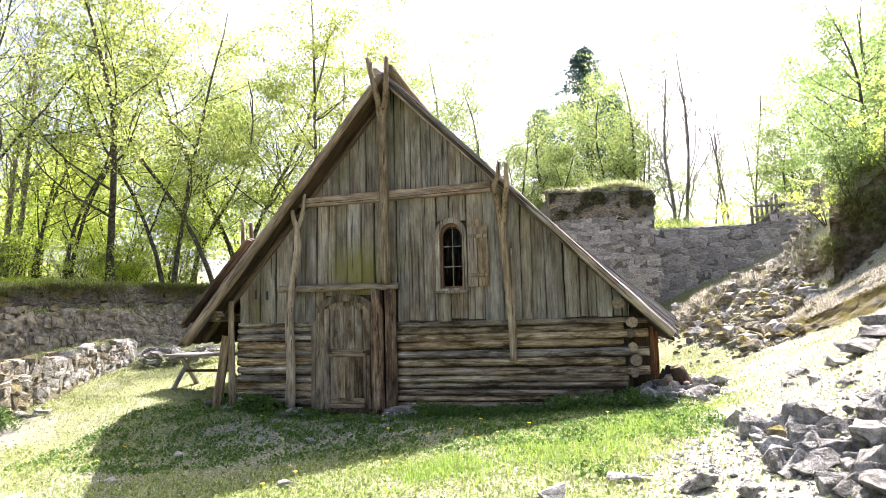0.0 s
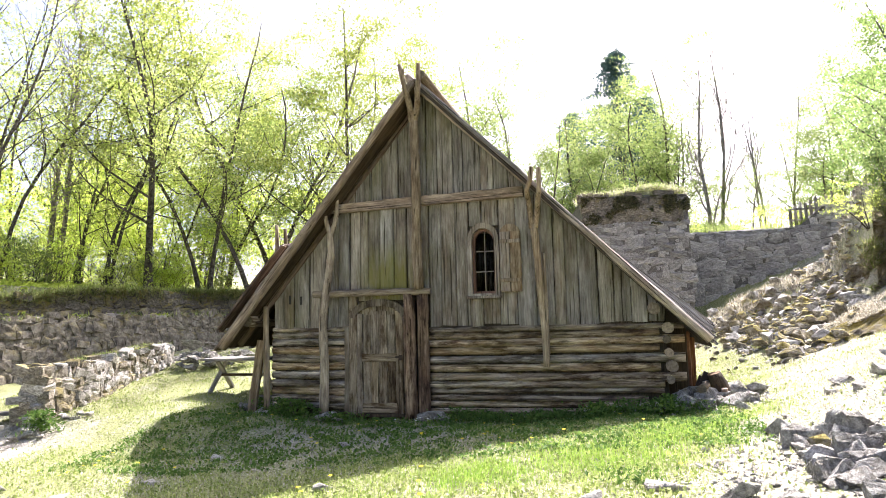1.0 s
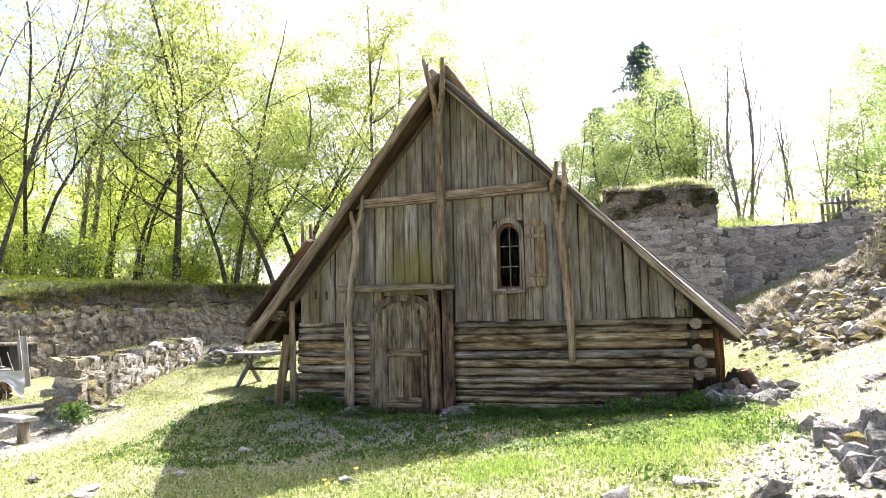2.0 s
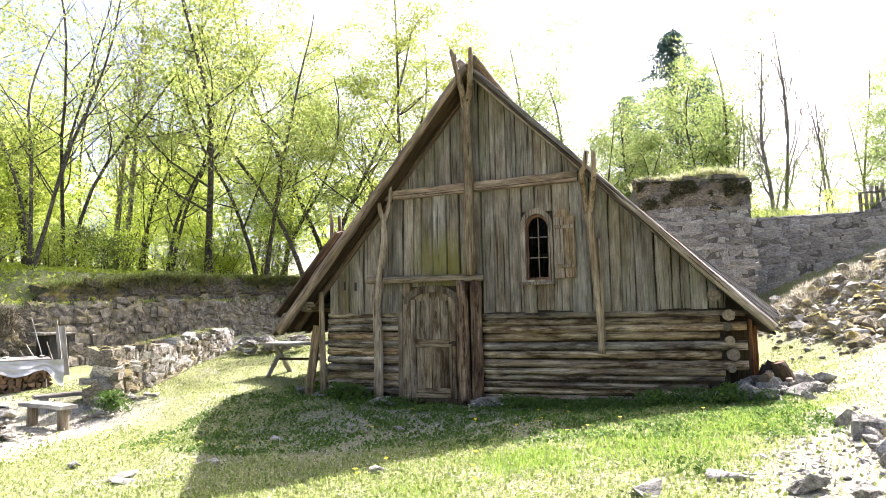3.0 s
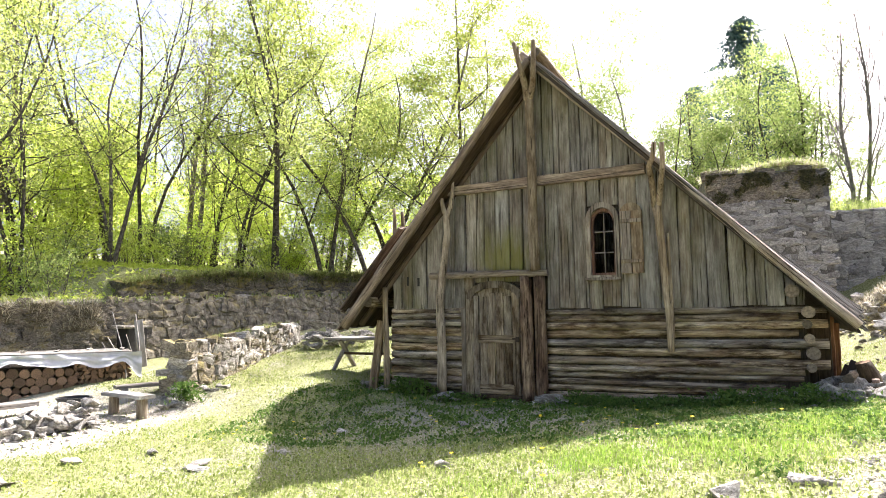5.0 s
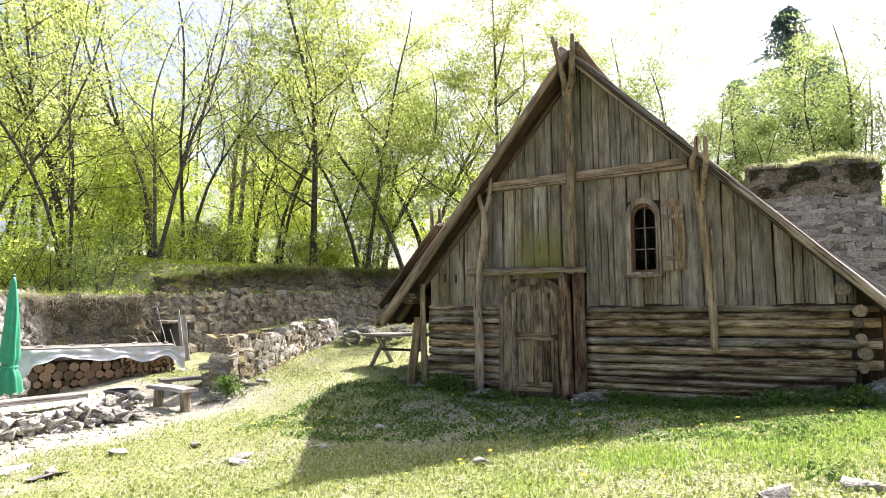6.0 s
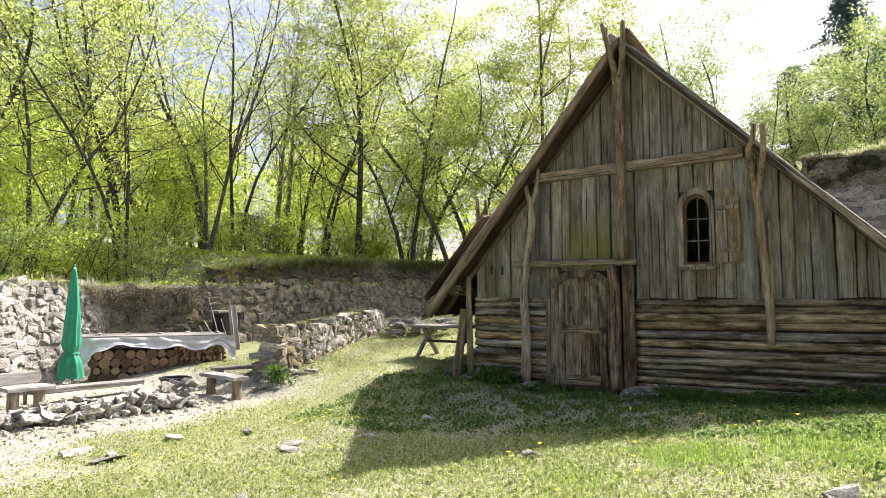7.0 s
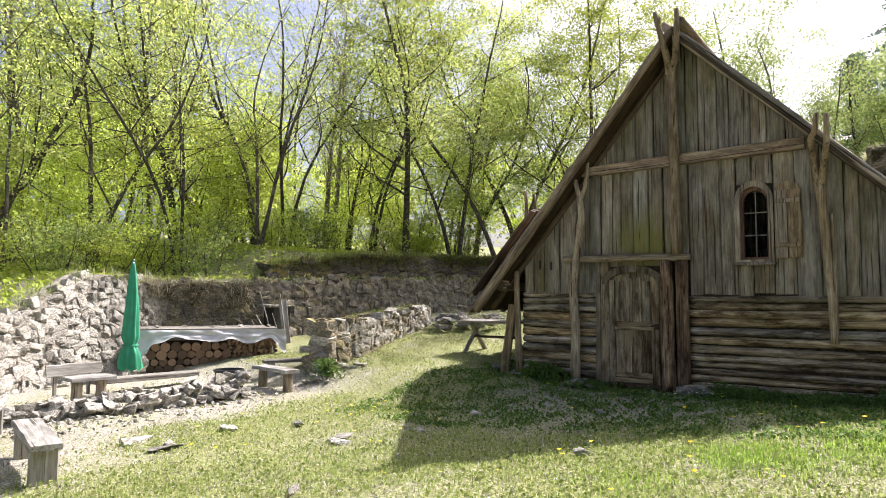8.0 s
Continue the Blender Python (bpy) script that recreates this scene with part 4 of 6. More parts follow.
# tower behind the house, then the long wall
TOWER_POSE = Matrix.Translation((4.02, 11.8, 0)) @ Matrix.Rotation(radians(10), 4, "Z")
tower = tagged(part("wall_tower", box_bm(3.45, 3.4, 6.2, 0.03, (0, 1.7, 2.55)), M_TOWERCORE, None, "", TOWER_POSE), "square grey stone tower stump with grassy top", "wall", kind="structure")
inv = TOWER_POSE.inverted()
flat_places = courses((-1.72, 0), (1.72, 0), (1.2, 1.2), (4.75, 4.75), 731, (0.34, 0.15), 0.2, 0.025, ragged=0.0)
lay(tower, flat_places, TOWER_SET, None)
lay(tower, courses((-1.72, 0), (1.72, 0), (4.75, 4.75), (5.72, 5.62), 732, (0.36, 0.17), 0.24, 0.05, ragged=0.08), DARK_SET, None)
far_pts = [(5.2, 15.3), (9.7, 15.5), (10.7, 15.4), (15.5, 14.4)]
far_top = [4.72, 4.78, 5.6, 5.0]
far_wall = wall_core("wall_far", far_pts, 0.6, far_top, [1.0] * 4, M_TOWERCORE, "long grey coursed stone wall")
places = []
for i in range(3):
    places += courses(far_pts[i], far_pts[i + 1], (1.0 + i, 2.2 + i), far_top[i:i + 2], 740 + i, (0.4, 0.17), 0.25, 0.03)
lay(far_wall, places, TOWER_SET, (8, 15))
# low ruin wall beside the lawn
RUIN = [(-6.15, -1.35), (-6.7, 0.4), (-7.4, 2.2), (-8.2, 4.6)]
RUIN_TOP = [0.86, 0.88, 0.98, 1.14]
RUIN_FOOT = [-0.4, -0.05, 0.2, 0.6]
ruin = wall_core("wall_ruin", RUIN, 0.42, RUIN_TOP, [-0.6, -0.4, -0.2, 0.0], M_MORTAR, "low crumbling dry stone wall beside the lawn", 0.1)
places = []
for i in range(3):
    places += courses(RUIN[i], RUIN[i + 1], RUIN_FOOT[i:i + 2], RUIN_TOP[i:i + 2], 750 + i, (0.22, 0.10), 0.24, 0.035, ragged=0.1, yaw=0.3, big=1.12)
w0 = (Vector(RUIN[1]) - Vector(RUIN[0])).normalized()
places += courses(Vector(RUIN[0]) + Vector((-w0.y, w0.x)) * 0.44, RUIN[0], (-0.5, -0.4), (0.86, 0.88), 755, (0.22, 0.1), 0.24, 0.13, yaw=0.3, big=1.12)
r = random.Random(756)
for k in range(70):                                        # loose cap stones
    t = r.random() * 3
    i = min(2, int(t))
    p = Vector(RUIN[i]).lerp(Vector(RUIN[i + 1]), t - i)
    way = (Vector(RUIN[i + 1]) - Vector(RUIN[i])).normalized()
    q = p + Vector((-way.y, way.x)) * r.uniform(0.0, 0.4)
    z = RUIN_TOP[i] + (RUIN_TOP[i + 1] - RUIN_TOP[i]) * (t - i)
    places.append(Matrix.Translation((q.x, q.y, z + r.uniform(-0.02, 0.06))) @ Matrix.Rotation(r.uniform(0, 6.28), 4, "Z") @ Matrix.Rotation(r.uniform(-0.3, 0.3), 4, "X") @ Matrix.Diagonal((r.uniform(0.15, 0.32), r.uniform(0.15, 0.28), r.uniform(0.06, 0.12), 1)))
lay(ruin, places, STONE_SET[:8] + RUIN_SET, (-6.3, -0.5))

# rock face and mossy ledge on the right
def rock_face(name, pts, foot, top, material, seed, label, bulge=0.35, lean=0.15):
    """A rough upright rock surface along the plan points, with a broken outline."""
    bm = bmesh.new()
    rows, n_u, n_v = [], 90, 56
    for i in range(n_u + 1):
        s = i / n_u * (len(pts) - 1)
        k = min(len(pts) - 2, int(s))
        p = Vector(pts[k]).lerp(Vector(pts[k + 1]), s - k)
        way = (Vector(pts[k + 1]) - Vector(pts[k])).normalized()
        side = Vector((-way.y, way.x))
        f, tp = foot[k] + (foot[k + 1] - foot[k]) * (s - k), top[k] + (top[k + 1] - top[k]) * (s - k)
        row = []
        for j in range(n_v + 1):
            v = j / n_v
            z = f + (tp - f) * v
            q = Vector((p.x, p.y, z)) - Vector((side.x, side.y, 0)) * 0.0
            amt = bulge * (noise.fractal(q * 0.9 + Vector((seed, 0, 0)), 0.8, 2.0, 6) + 0.7 * abs(noise.noise(q * 2.6)) + 0.5 * abs(noise.noise(Vector((q.x * 2.2, q.y * 2.2, q.z * 6)))))
            back = lean * (z - f) + 0.9 * max(0.0, v - 0.85) / 0.15
            row.append(bm.verts.new(q + Vector((side.x, side.y, 0)) * (back - amt) + Vector((0, 0, 0.12 * noise.noise(q * 3)))))
        rows.append(row)
    for a, b in zip(rows, rows[1:]):
        for j in range(n_v):
            bm.faces.new((a[j], b[j], b[j + 1], a[j + 1]))
    bmesh.ops.solidify(bm, geom=bm.faces[:], thickness=0.3)
    bmesh.ops.recalc_face_normals(bm, faces=bm.faces[:])
    return tagged(part(name, bm, material), label, "rock", kind="structure")


rock_face("cliff", [(10.0, 10.8), (9.4, 8.3), (9.5, 7.5), (11.0, 7.0), (15.0, 6.4)], [2.6, 1.8, 1.5, 1.6, 2.0], [3.6, 3.7, 4.2, 5.7, 7.6], M_EARTHROCK, 3, "steep brown rock face overgrown with grass", 0.3, 0.25)
rock_face("mossy_ledge", [(7.2, 4.5), (7.7, 3.7), (8.2, 3.0), (8.9, 2.4), (10.4, 1.5)], [0.9, 1.05, 1.25, 1.55, 2.2], [1.45, 1.75, 2.1, 2.7, 3.8], M_MOSSROCK, 8, "sunlit ledge covered in yellow moss", 0.22, 1.9)

# ---- things in the old court ----
def on_ground(x, y, lift=0.0):
    return Vector((x, y, ground_height(x, y) + lift))


def plank_bench(name, a, b, seat_z, width, label, group="", thick=0.06, leg="slab", foot=None, legs=2):
    """A bench whose seat runs from a to b in plan: seat plank and slab or log legs."""
    a, b = Vector(a), Vector(b)
    mid, L = (a + b) / 2, (b - a).length
    turn = math.atan2((b - a).y, (b - a).x)
    g = ground_height(mid.x, mid.y) if foot is None else foot
    t = thing(name, (0, 0, 0), label, "bench", group)
    t.matrix_basis = Matrix.Translation((mid.x, mid.y, g)) @ Matrix.Rotation(turn, 4, "Z")
    h = seat_z - g
    me = plank_mesh("seat", width, thick, L, M_BENCH, int(abs(a.x * 91) + abs(a.y * 57)), 0.01, None, 8, -0.006)
    part("seat", me, None, t, "weathered thick plank", Matrix(((0, 0, 1, -L / 2), (-1, 0, 0, 0), (0, -1, 0, h), (0, 0, 0, 1))))
    for k in range(legs):
        x = (-L / 2 + 0.16) if k == 0 else (L / 2 - 0.16)
        if leg == "slab":
            part("leg", box_bm(0.12, width * 0.85, h - thick + 0.08, 0.01, (x, 0, (h - thick - 0.08) / 2), 0.006, k + 3), M_BENCH, t)
        else:
            part("leg", tube_mesh("leg", h - thick + 0.1, 0.09, 0.085, M_POLE, 10, 4, 0.06, 0, 30 + k), None, t, "", Matrix.Translation((x, 0, -0.08)))
    return t


plank_bench("bench", (-3.42, -7.66), (-5.05, -7.2), -0.02, 0.29, "thick plank bench on slab legs", "benches in the court", 0.06, "slab", -0.38)
plank_bench("bench", (-5.55, -7.55), (-6.6, -7.05), 0.08, 0.42, "broad plank bench on slab legs beside another bench", "benches in the court", 0.08)
plank_bench("bench", (-6.95, -2.42), (-5.75, -2.62), 0.1, 0.30, "low plank bench on two log legs", "benches in the court", 0.06, "log", -0.33)
plank_bench("bench", (-7.35, -2.0), (-6.75, -0.75), 0.14, 0.26, "sunbleached plank bench by the ruin wall", "benches in the court", 0.06, "slab", -0.33)
plank_bench("bench", (-8.0, -5.45), (-7.95, -4.75), 0.06, 0.45, "grey plank seat before the court wall", "benches in the court", 0.06, "log", -0.35)
board = thing("backrest_board", (-8.55, -5.1, -0.33), "pale bleached board upright behind a plank seat", "board")
part("board", plank_mesh("board", 0.2, 0.04, 0.95, M_BENCH, 811), None, board, "", Matrix.Rotation(radians(93), 4, "Z") @ Matrix(((0, 0, 1, -0.45), (0, 1, 0, 0), (-1, 0, 0, 0.46), (0, 0, 0, 1))))
for k in range(2):
    part("stake", box_bm(0.05, 0.05, 0.48, 0.006, (-0.045, -0.28 + 0.56 * k, 0.24)), M_BENCH, board)
beam_t = thing("fallen_beam", (-8.4, -3.85, -0.3), "long flat plank lying behind the rubble", "beam")
part("beam", plank_mesh("beam", 0.34, 0.09, 1.9, M_BENCH, 812), None, beam_t, "", Matrix.Rotation(radians(84), 4, "Z") @ Matrix(((0, 0, 1, -0.95), (-1, 0, 0, 0), (0, -1, 0, 0.24), (0, 0, 0, 1))))

# closed parasol
def closed_parasol(x, y, z):
    t = thing("parasol", (x, y, z), "closed green cloth parasol on a white pole", "parasol")
    part("pole", tube_mesh("pole", 2.5, 0.022, 0.02, M_WHITEPOLE, 10, 3, 0, 0, 1), None, t, "white metal pole")
    verts, faces, n, m = [], [], 32, 30
    for i in range(m + 1):
        v = i / m
        zz = 0.22 + 2.2 * v
        tie = math.exp(-((zz - 0.72) / 0.10) ** 2)
        r = 0.035 + 0.185 * (1 - v) ** 0.75
        r *= 1 - 0.34 * tie
        if zz < 0.6:
            r *= 1.02
        for k in range(n):
            a = 2 * math.pi * k / n
            fold = 1 + (0.20 * (1 - 0.6 * tie)) * math.cos(8 * a + 1.3 * math.sin(3 * v * 2)) * (1 - v * 0.6) + 0.06 * math.sin(3 * a + 9 * v)
            drop = 0.04 * math.cos(8 * a) * (1 - v) ** 6
            verts.append((r * fold * math.cos(a) * 1.05, r * fold * math.sin(a) * 0.9, zz + drop))
    for i in range(m):
        for k in range(n):
            k2 = (k + 1) % n
            faces.append((i * n + k, i * n + k2, (i + 1) * n + k2, (i + 1) * n + k))
    faces.append(tuple(range(m * n, (m + 1) * n)))
    part("canopy", mesh_from("canopy", verts, faces, M_PARASOL, True), None, t, "folded green canopy cloth")
    bm = bmesh.new()
    bmesh.ops.create_cone(bm, cap_ends=True, segments=20, radius1=0.165, radius2=0.155, depth=0.035, matrix=Matrix.Translation((0, 0, 0.72)))
    part("strap", bm, M_PARASOL, t, "tied green strap")
    bm = bmesh.new()
    bmesh.ops.create_uvsphere(bm, u_segments=10, v_segments=6, radius=0.03, matrix=Matrix.Translation((0, 0, 2.47)))
    part("finial", bm, M_PARASOL, t)
    bm = bmesh.new()
    bmesh.ops.create_cone(bm, cap_ends=True, segments=20, radius1=0.25, radius2=0.2, depth=0.08, matrix=Matrix.Translation((0, 0, 0.0)))
    bmesh.ops.bevel(bm, geom=bm.edges[:], offset=0.015, segments=1, affect="EDGES")
    part("foot", bm, M_TOWER, t)


closed_parasol(-9.95, -3.35, -0.33)

# the woodpile under its boards and plastic sheet
PILE_A, PILE_B = Vector((-10.5, -2.75, -0.33)), Vector((-8.95, -0.3, -0.31))
pile_len = (PILE_B - PILE_A).length
pile = thing("woodpile", (0, 0, 0), "stacked firewood logs under boards and a plastic sheet", "woodpile")
pile.matrix_basis = Matrix.Translation(PILE_A) @ Matrix.Rotation(math.atan2((PILE_B - PILE_A).y, (PILE_B - PILE_A).x), 4, "Z")
r = random.Random(41)
LOG_SET = [tube_mesh("round_log", 0.5, 0.5, 0.5, M_BARK2, 9, 2, 0.05, 0, 420 + k, 0, M_CUT) for k in range(5)]


def split_mesh(seed):
    q = random.Random(seed)
    pts = [(-0.5, -0.3), (0.5, -0.32), (0.42 + q.uniform(-0.1, 0.1), 0.1), (q.uniform(-0.3, 0.2), 0.45)]
    v = [(x, 0, z) for x, z in pts] + [(x, 0.5, z) for x, z in pts]
    f = [(0, 1, 2, 3), (7, 6, 5, 4)] + [(a, (a + 1) % 4 + 0, (a + 1) % 4 + 4, a + 4) for a in range(4)]
    return mesh_from("split_log", v, f, M_CUT if q.random() < 0.8 else M_ORANGE)


SPLIT_SET = [split_mesh(440 + k) for k in range(8)]
row, z = 0, 0.0
while z < 0.62:
    x, hgt = 0.05 + 0.1 * (row % 2), 0
    while x < 1.72:
        d = r.uniform(0.15, 0.24)
        part("round_log", r.choice(LOG_SET), None, pile, "", Matrix.Translation((x + d / 2, r.uniform(-0.05, 0.05), z + 0.1)) @ Matrix.Rotation(radians(-90), 4, "X") @ Matrix.Rotation(r.uniform(0, 6.28), 4, "Z") @ Matrix.Diagonal((d, d, 1.0, 1)))
        x += d * 0.98
    z += 0.165
    row += 1
z = 0.0
while z < 0.72:
    x = 1.75
    while x < pile_len - 0.08:
        d = r.uniform(0.08, 0.16)
        part("split_log", r.choice(SPLIT_SET), None, pile, "", Matrix.Translation((x + d / 2, r.uniform(-0.04, 0.04), z + 0.05)) @ Matrix.Rotation(r.uniform(-0.5, 0.5) + r.choice((0, math.pi / 2, math.pi)), 4, "Y") @ Matrix.Diagonal((d, 1.0, d, 1)))
        x += d * 0.9
    z += 0.085
part("back_fill", box_bm(pile_len - 0.2, 0.3, 0.72, 0.02, (pile_len / 2, 0.4, 0.36)), M_DARKWOOD, pile)
for k in range(3):
    me = plank_mesh("cover_board", 0.24, 0.035, pile_len + 0.05 - 0.2 * (k == 2), M_BENCH, 430 + k, 0.008)
    part("cover_board", me, None, pile, "grey cover board", Matrix.Translation((-0.12, 0.02 + 0.25 * k, 0.98 + 0.012 * k)) @ Matrix(((0, 0, 1, 0), (1, 0, 0, 0), (0, -1, 0, 0.035), (0, 0, 0, 1))))
# sheet: over the boards, hanging in front with a wavy hem
verts, faces, n, m = [], [], 60, 16
for i in range(n + 1):
    s = i / n
    hem = 0.24 + 0.08 * math.sin(2.2 + 7.5 * s) + 0.05 * math.sin(17 * s + 1) + 0.06 * noise.noise(Vector((s * 9, 0, 4))) + (0.42 * ss(0.88, 1.0, s)) + 0.26 * ss(0.12, 0.0, s) - 0.1 * ss(0.55, 0.75, s)
    for j in range(m + 1):
        t = j / m
        wave = 0.02 * math.sin(31 * s + 3 * t) * t + 0.05 * noise.noise(Vector((s * 12, t * 3, 2))) + 0.03 * abs(noise.noise(Vector((s * 26, t * 6, 8))))
        verts.append((-0.15 + (pile_len + 0.3) * s, -0.16 - 0.1 * t ** 2 * (1.3 - s * 0.6) - wave, 0.985 - hem * t * 1.15 + 0.012 * math.sin(19 * s) * t))
for i in range(n):
    for j in range(m):
        a = i * (m + 1) + j
        faces.append((a, a + 1, a + m + 2, a + m + 1))
part("plastic_sheet", mesh_from("plastic_sheet", verts, faces, M_TARP, True), None, pile, "crumpled translucent white plastic sheet")
for k in range(5):
    part("weight_stone", RUBBLE_SET[k], None, pile, "", Matrix.Translation((0.2 + 0.62 * k, 0.2 + 0.1 * (k % 2), 1.05)) @ Matrix.Diagonal((0.16, 0.14, 0.09, 1)))

# sticks leaning on the wall beyond the pile, a dark niche and a leaning plank
r = random.Random(52)
for k in range(6):
    a = Vector((-8.85 + 0.07 * k + r.uniform(-0.05, 0.05), -0.35 + r.uniform(-0.2, 0.2), -0.32))
    b = a + Vector((-0.95 + r.uniform(-0.3, 0.2), 0.2 + r.uniform(-0.2, 0.3), r.uniform(0.9, 1.9)))
    st = thing("stick", a, "thin grey stick leaning on the court wall", "stick", "sticks by the woodpile")
    part("stick", tube_mesh("stick", (b - a).length, 0.02, 0.01, M_ROOFPLANK, 6, 8, 0.1, 0.05, 460 + k), None, st, "", along((0, 0, 0), b - a))
niche = thing("wall_niche", (-10.72, 1.0, -0.2), "black block standing for a shaded opening framed by stone in the court wall", "opening")
# solid black block stands in for the shade inside an opening
part("niche", box_bm(0.4, 0.55, 1.35, 0.02, (0.12, 0.0, 0.65), 0.02, 6), M_FLATBLACK, niche)
part("lintel_stone", box_bm(0.5, 0.85, 0.08, 0.02, (0.1, 0.0, 1.36), 0.02, 5), M_MORTAR, niche)
post = thing("leaning_plank", (-9.75, 0.7, -0.25), "grey plank leaning upright by the wall", "plank")
part("plank", plank_mesh("plank", 0.2, 0.06, 1.62, M_BENCH, 470), None, post, "", Matrix.Rotation(radians(52), 4, "Z") @ Matrix.Rotation(radians(-6), 4, "Y") @ Matrix.Rotation(radians(-9), 4, "X"))
tub = thing("tub", (-7.15, -2.95, ground_height(-7.15, -2.95)), "black plastic tub with grey water", "tub")
bm = bmesh.new()
bmesh.ops.create_cone(bm, cap_ends=True, segments=24, radius1=0.2, radius2=0.26, depth=0.32, matrix=Matrix.Translation((0, 0, 0.16)))
for f in [f for f in bm.faces if f.normal.z > 0.9]:
    res = bmesh.ops.inset_region(bm, faces=[f], thickness=0.025)
    bmesh.ops.translate(bm, vec=(0, 0, -0.06), verts=f.verts[:])
part("body", bm, M_BLACKTUB, tub)
bm = bmesh.new()
bmesh.ops.create_cone(bm, cap_ends=True, segments=24, radius1=0.28, radius2=0.28, depth=0.03, matrix=Matrix.Translation((0, 0, 0.325)))
bmesh.ops.delete(bm, geom=[f for f in bm.faces if abs(f.normal.z) > 0.9], context="FACES_ONLY")
bmesh.ops.solidify(bm, geom=bm.faces[:], thickness=0.03)
part("rim", bm, M_BLACKTUB, tub)

# trestle table left of the house
table = thing("trestle_table", (-4.05, 1.35, ground_height(-4.05, 1.35)), "grey plank trestle table with crossed legs", "table")
for k in range(4):
    part("top_board", plank_mesh("top_board", 0.19, 0.045, 1.5, M_BENCH, 480 + k), None, table, "", Matrix(((0, 0, 1, -0.68), (-1, 0, 0, -0.3 + 0.2 * k), (0, -1, 0, 0.70 + 0.003 * k), (0, 0, 0, 1))))
for sx in (-0.45, 0.5):
    for q, sd in (((sx, -0.36, 0), 1), ((sx + 0.05, 0.36, 0), -1)):
        part("leg", plank_mesh("leg", 0.09, 0.05, 0.86, M_BENCH, int(sx * 10) + sd + 490), None, table, "", along(q, (q[0], -q[1] * 0.75, 0.67), 0.0))
part("stretcher", plank_mesh("stretcher", 0.09, 0.05, 1.0, M_DARKWOOD, 499), None, table, "", along((-0.45, 0, 0.33), (0.52, 0, 0.33)))
for k, (dx, dy, s) in enumerate([(-0.6, 0.9, 0.55), (-0.25, 1.1, 0.5), (0.1, 0.95, 0.45), (-0.85, 1.2, 0.5), (-0.1, 0.75, 0.35), (0.35, 1.2, 0.5)]):
    sl = thing("slate", (-4.05 + dx, 1.35 + dy, 0), "grey broken slate slab leaning on a heap behind the table", "slate", "slates behind the table")
    sl.matrix_basis = Matrix.Translation((-6.3 + 1.3 * dx, 3.0 + dy, ground_height(-6.3 + 1.3 * dx, 3.0 + dy) + 0.12 + s * 0.4 + (0.25 if k < 3 else 0)))
    part("slab", BIGROCK_SET[k % 8], None, sl, "", Matrix.Rotation(0.7 * k, 4, "Z") @ Matrix.Rotation(radians(-50 + 9 * k), 4, "X") @ Matrix.Diagonal((s * 1.3, s * 1.1, 0.1, 1)))
heap_r = random.Random(61)
for k in range(30):
    x, y = -6.5 + heap_r.uniform(-1.2, 1.1), 3.9 + heap_r.uniform(-0.5, 0.6)
    s = heap_r.uniform(0.25, 0.5)
    st = tagged(part("rock", ROCK_SET[k % 10], None, None, "", Matrix.Translation(on_ground(x, y, 0.1 + 0.35 * heap_r.random())) @ Matrix.Rotation(heap_r.uniform(0, 6), 4, "Z") @ Matrix.Diagonal((s, s, s * 0.8, 1))), "grey field stone in a heap behind the table", "stone", "stone heap behind the table")

# prop under the eave and its odds and ends
prop = thing("prop_plank", (-2.93, -0.05, 0.0), "grey plank leaning as a prop under the eave", "plank")
part("plank", plank_mesh("plank", 0.17, 0.05, 1.3, M_POLE, 501), None, prop, "", Matrix.Rotation(radians(6), 4, "Y") @ Matrix.Rotation(radians(-4), 4, "X"))
for k, (x, y, z, L, az) in enumerate([(-3.0, 0.3, 0.1, 0.7, 0.2), (-2.85, 0.45, 0.16, 0.6, 0.5), (-2.95, 0.6, 0.22, 0.8, -0.1)]):
    bo = thing("loose_board", (x, y, z), "short grey board lying under the eave", "board", "boards under the eave")
    part("board", plank_mesh("board", 0.14, 0.03, L, M_BENCH, 505 + k), None, bo, "", Matrix.Rotation(az, 4, "Z") @ Matrix(((0, 0, 1, -L / 2), (-1, 0, 0, 0), (0, -1, 0, 0.03), (0, 0, 0, 1))))
stake = thing("thin_stake", (-2.72, 0.15, 0.1), "thin pale stake standing under the eave", "stake")
part("stake", tube_mesh("stake", 0.8, 0.018, 0.014, M_ROOFPLANK, 6, 3, 0.1, 0.01, 509), None, stake, "", along((0, 0, 0), (-0.08, 0, 0.8)))

# clutter at the other corner
plate = thing("upright_timber", (4.5, 0.55, 0.1), "orange timber standing at the house corner", "timber")
part("timber", plank_mesh("timber", 0.12, 0.1, 1.2, M_ORANGE, 511), None, plate, "", Matrix.Translation((0.02, 0, 0.0)))
part("timber", plank_mesh("timber", 0.1, 0.1, 1.1, M_ORANGE, 512), None, plate, "", Matrix.Translation((0.12, 0.3, 0.0)))
for k, (cx, cy, cl, az, mt) in enumerate([(4.55, -0.12, 0.3, 0.5, M_POLE), (4.68, 0.1, 0.26, -0.4, M_ORANGE), (4.62, -0.3, 0.22, 1.2, M_POLE)]):
    ck = thing("wood_chunk", (cx, cy, ground_height(cx, cy) + 0.2 + 0.04 * k), "short split chunk of firewood lying on stones", "firewood", "wood chunks at the house corner")
    part("chunk", tube_mesh("chunk", cl, 0.07, 0.06, mt, 7, 3, 0.25, 0.0, 530 + k, 1, M_LOGEND), None, ck, "", Matrix.Rotation(az, 4, "Z") @ Matrix.Rotation(radians(78), 4, "Y"))
crate = thing("wire_crate", (4.78, 0.25, 0.42), "tilted rusty wire crate among stones", "crate")
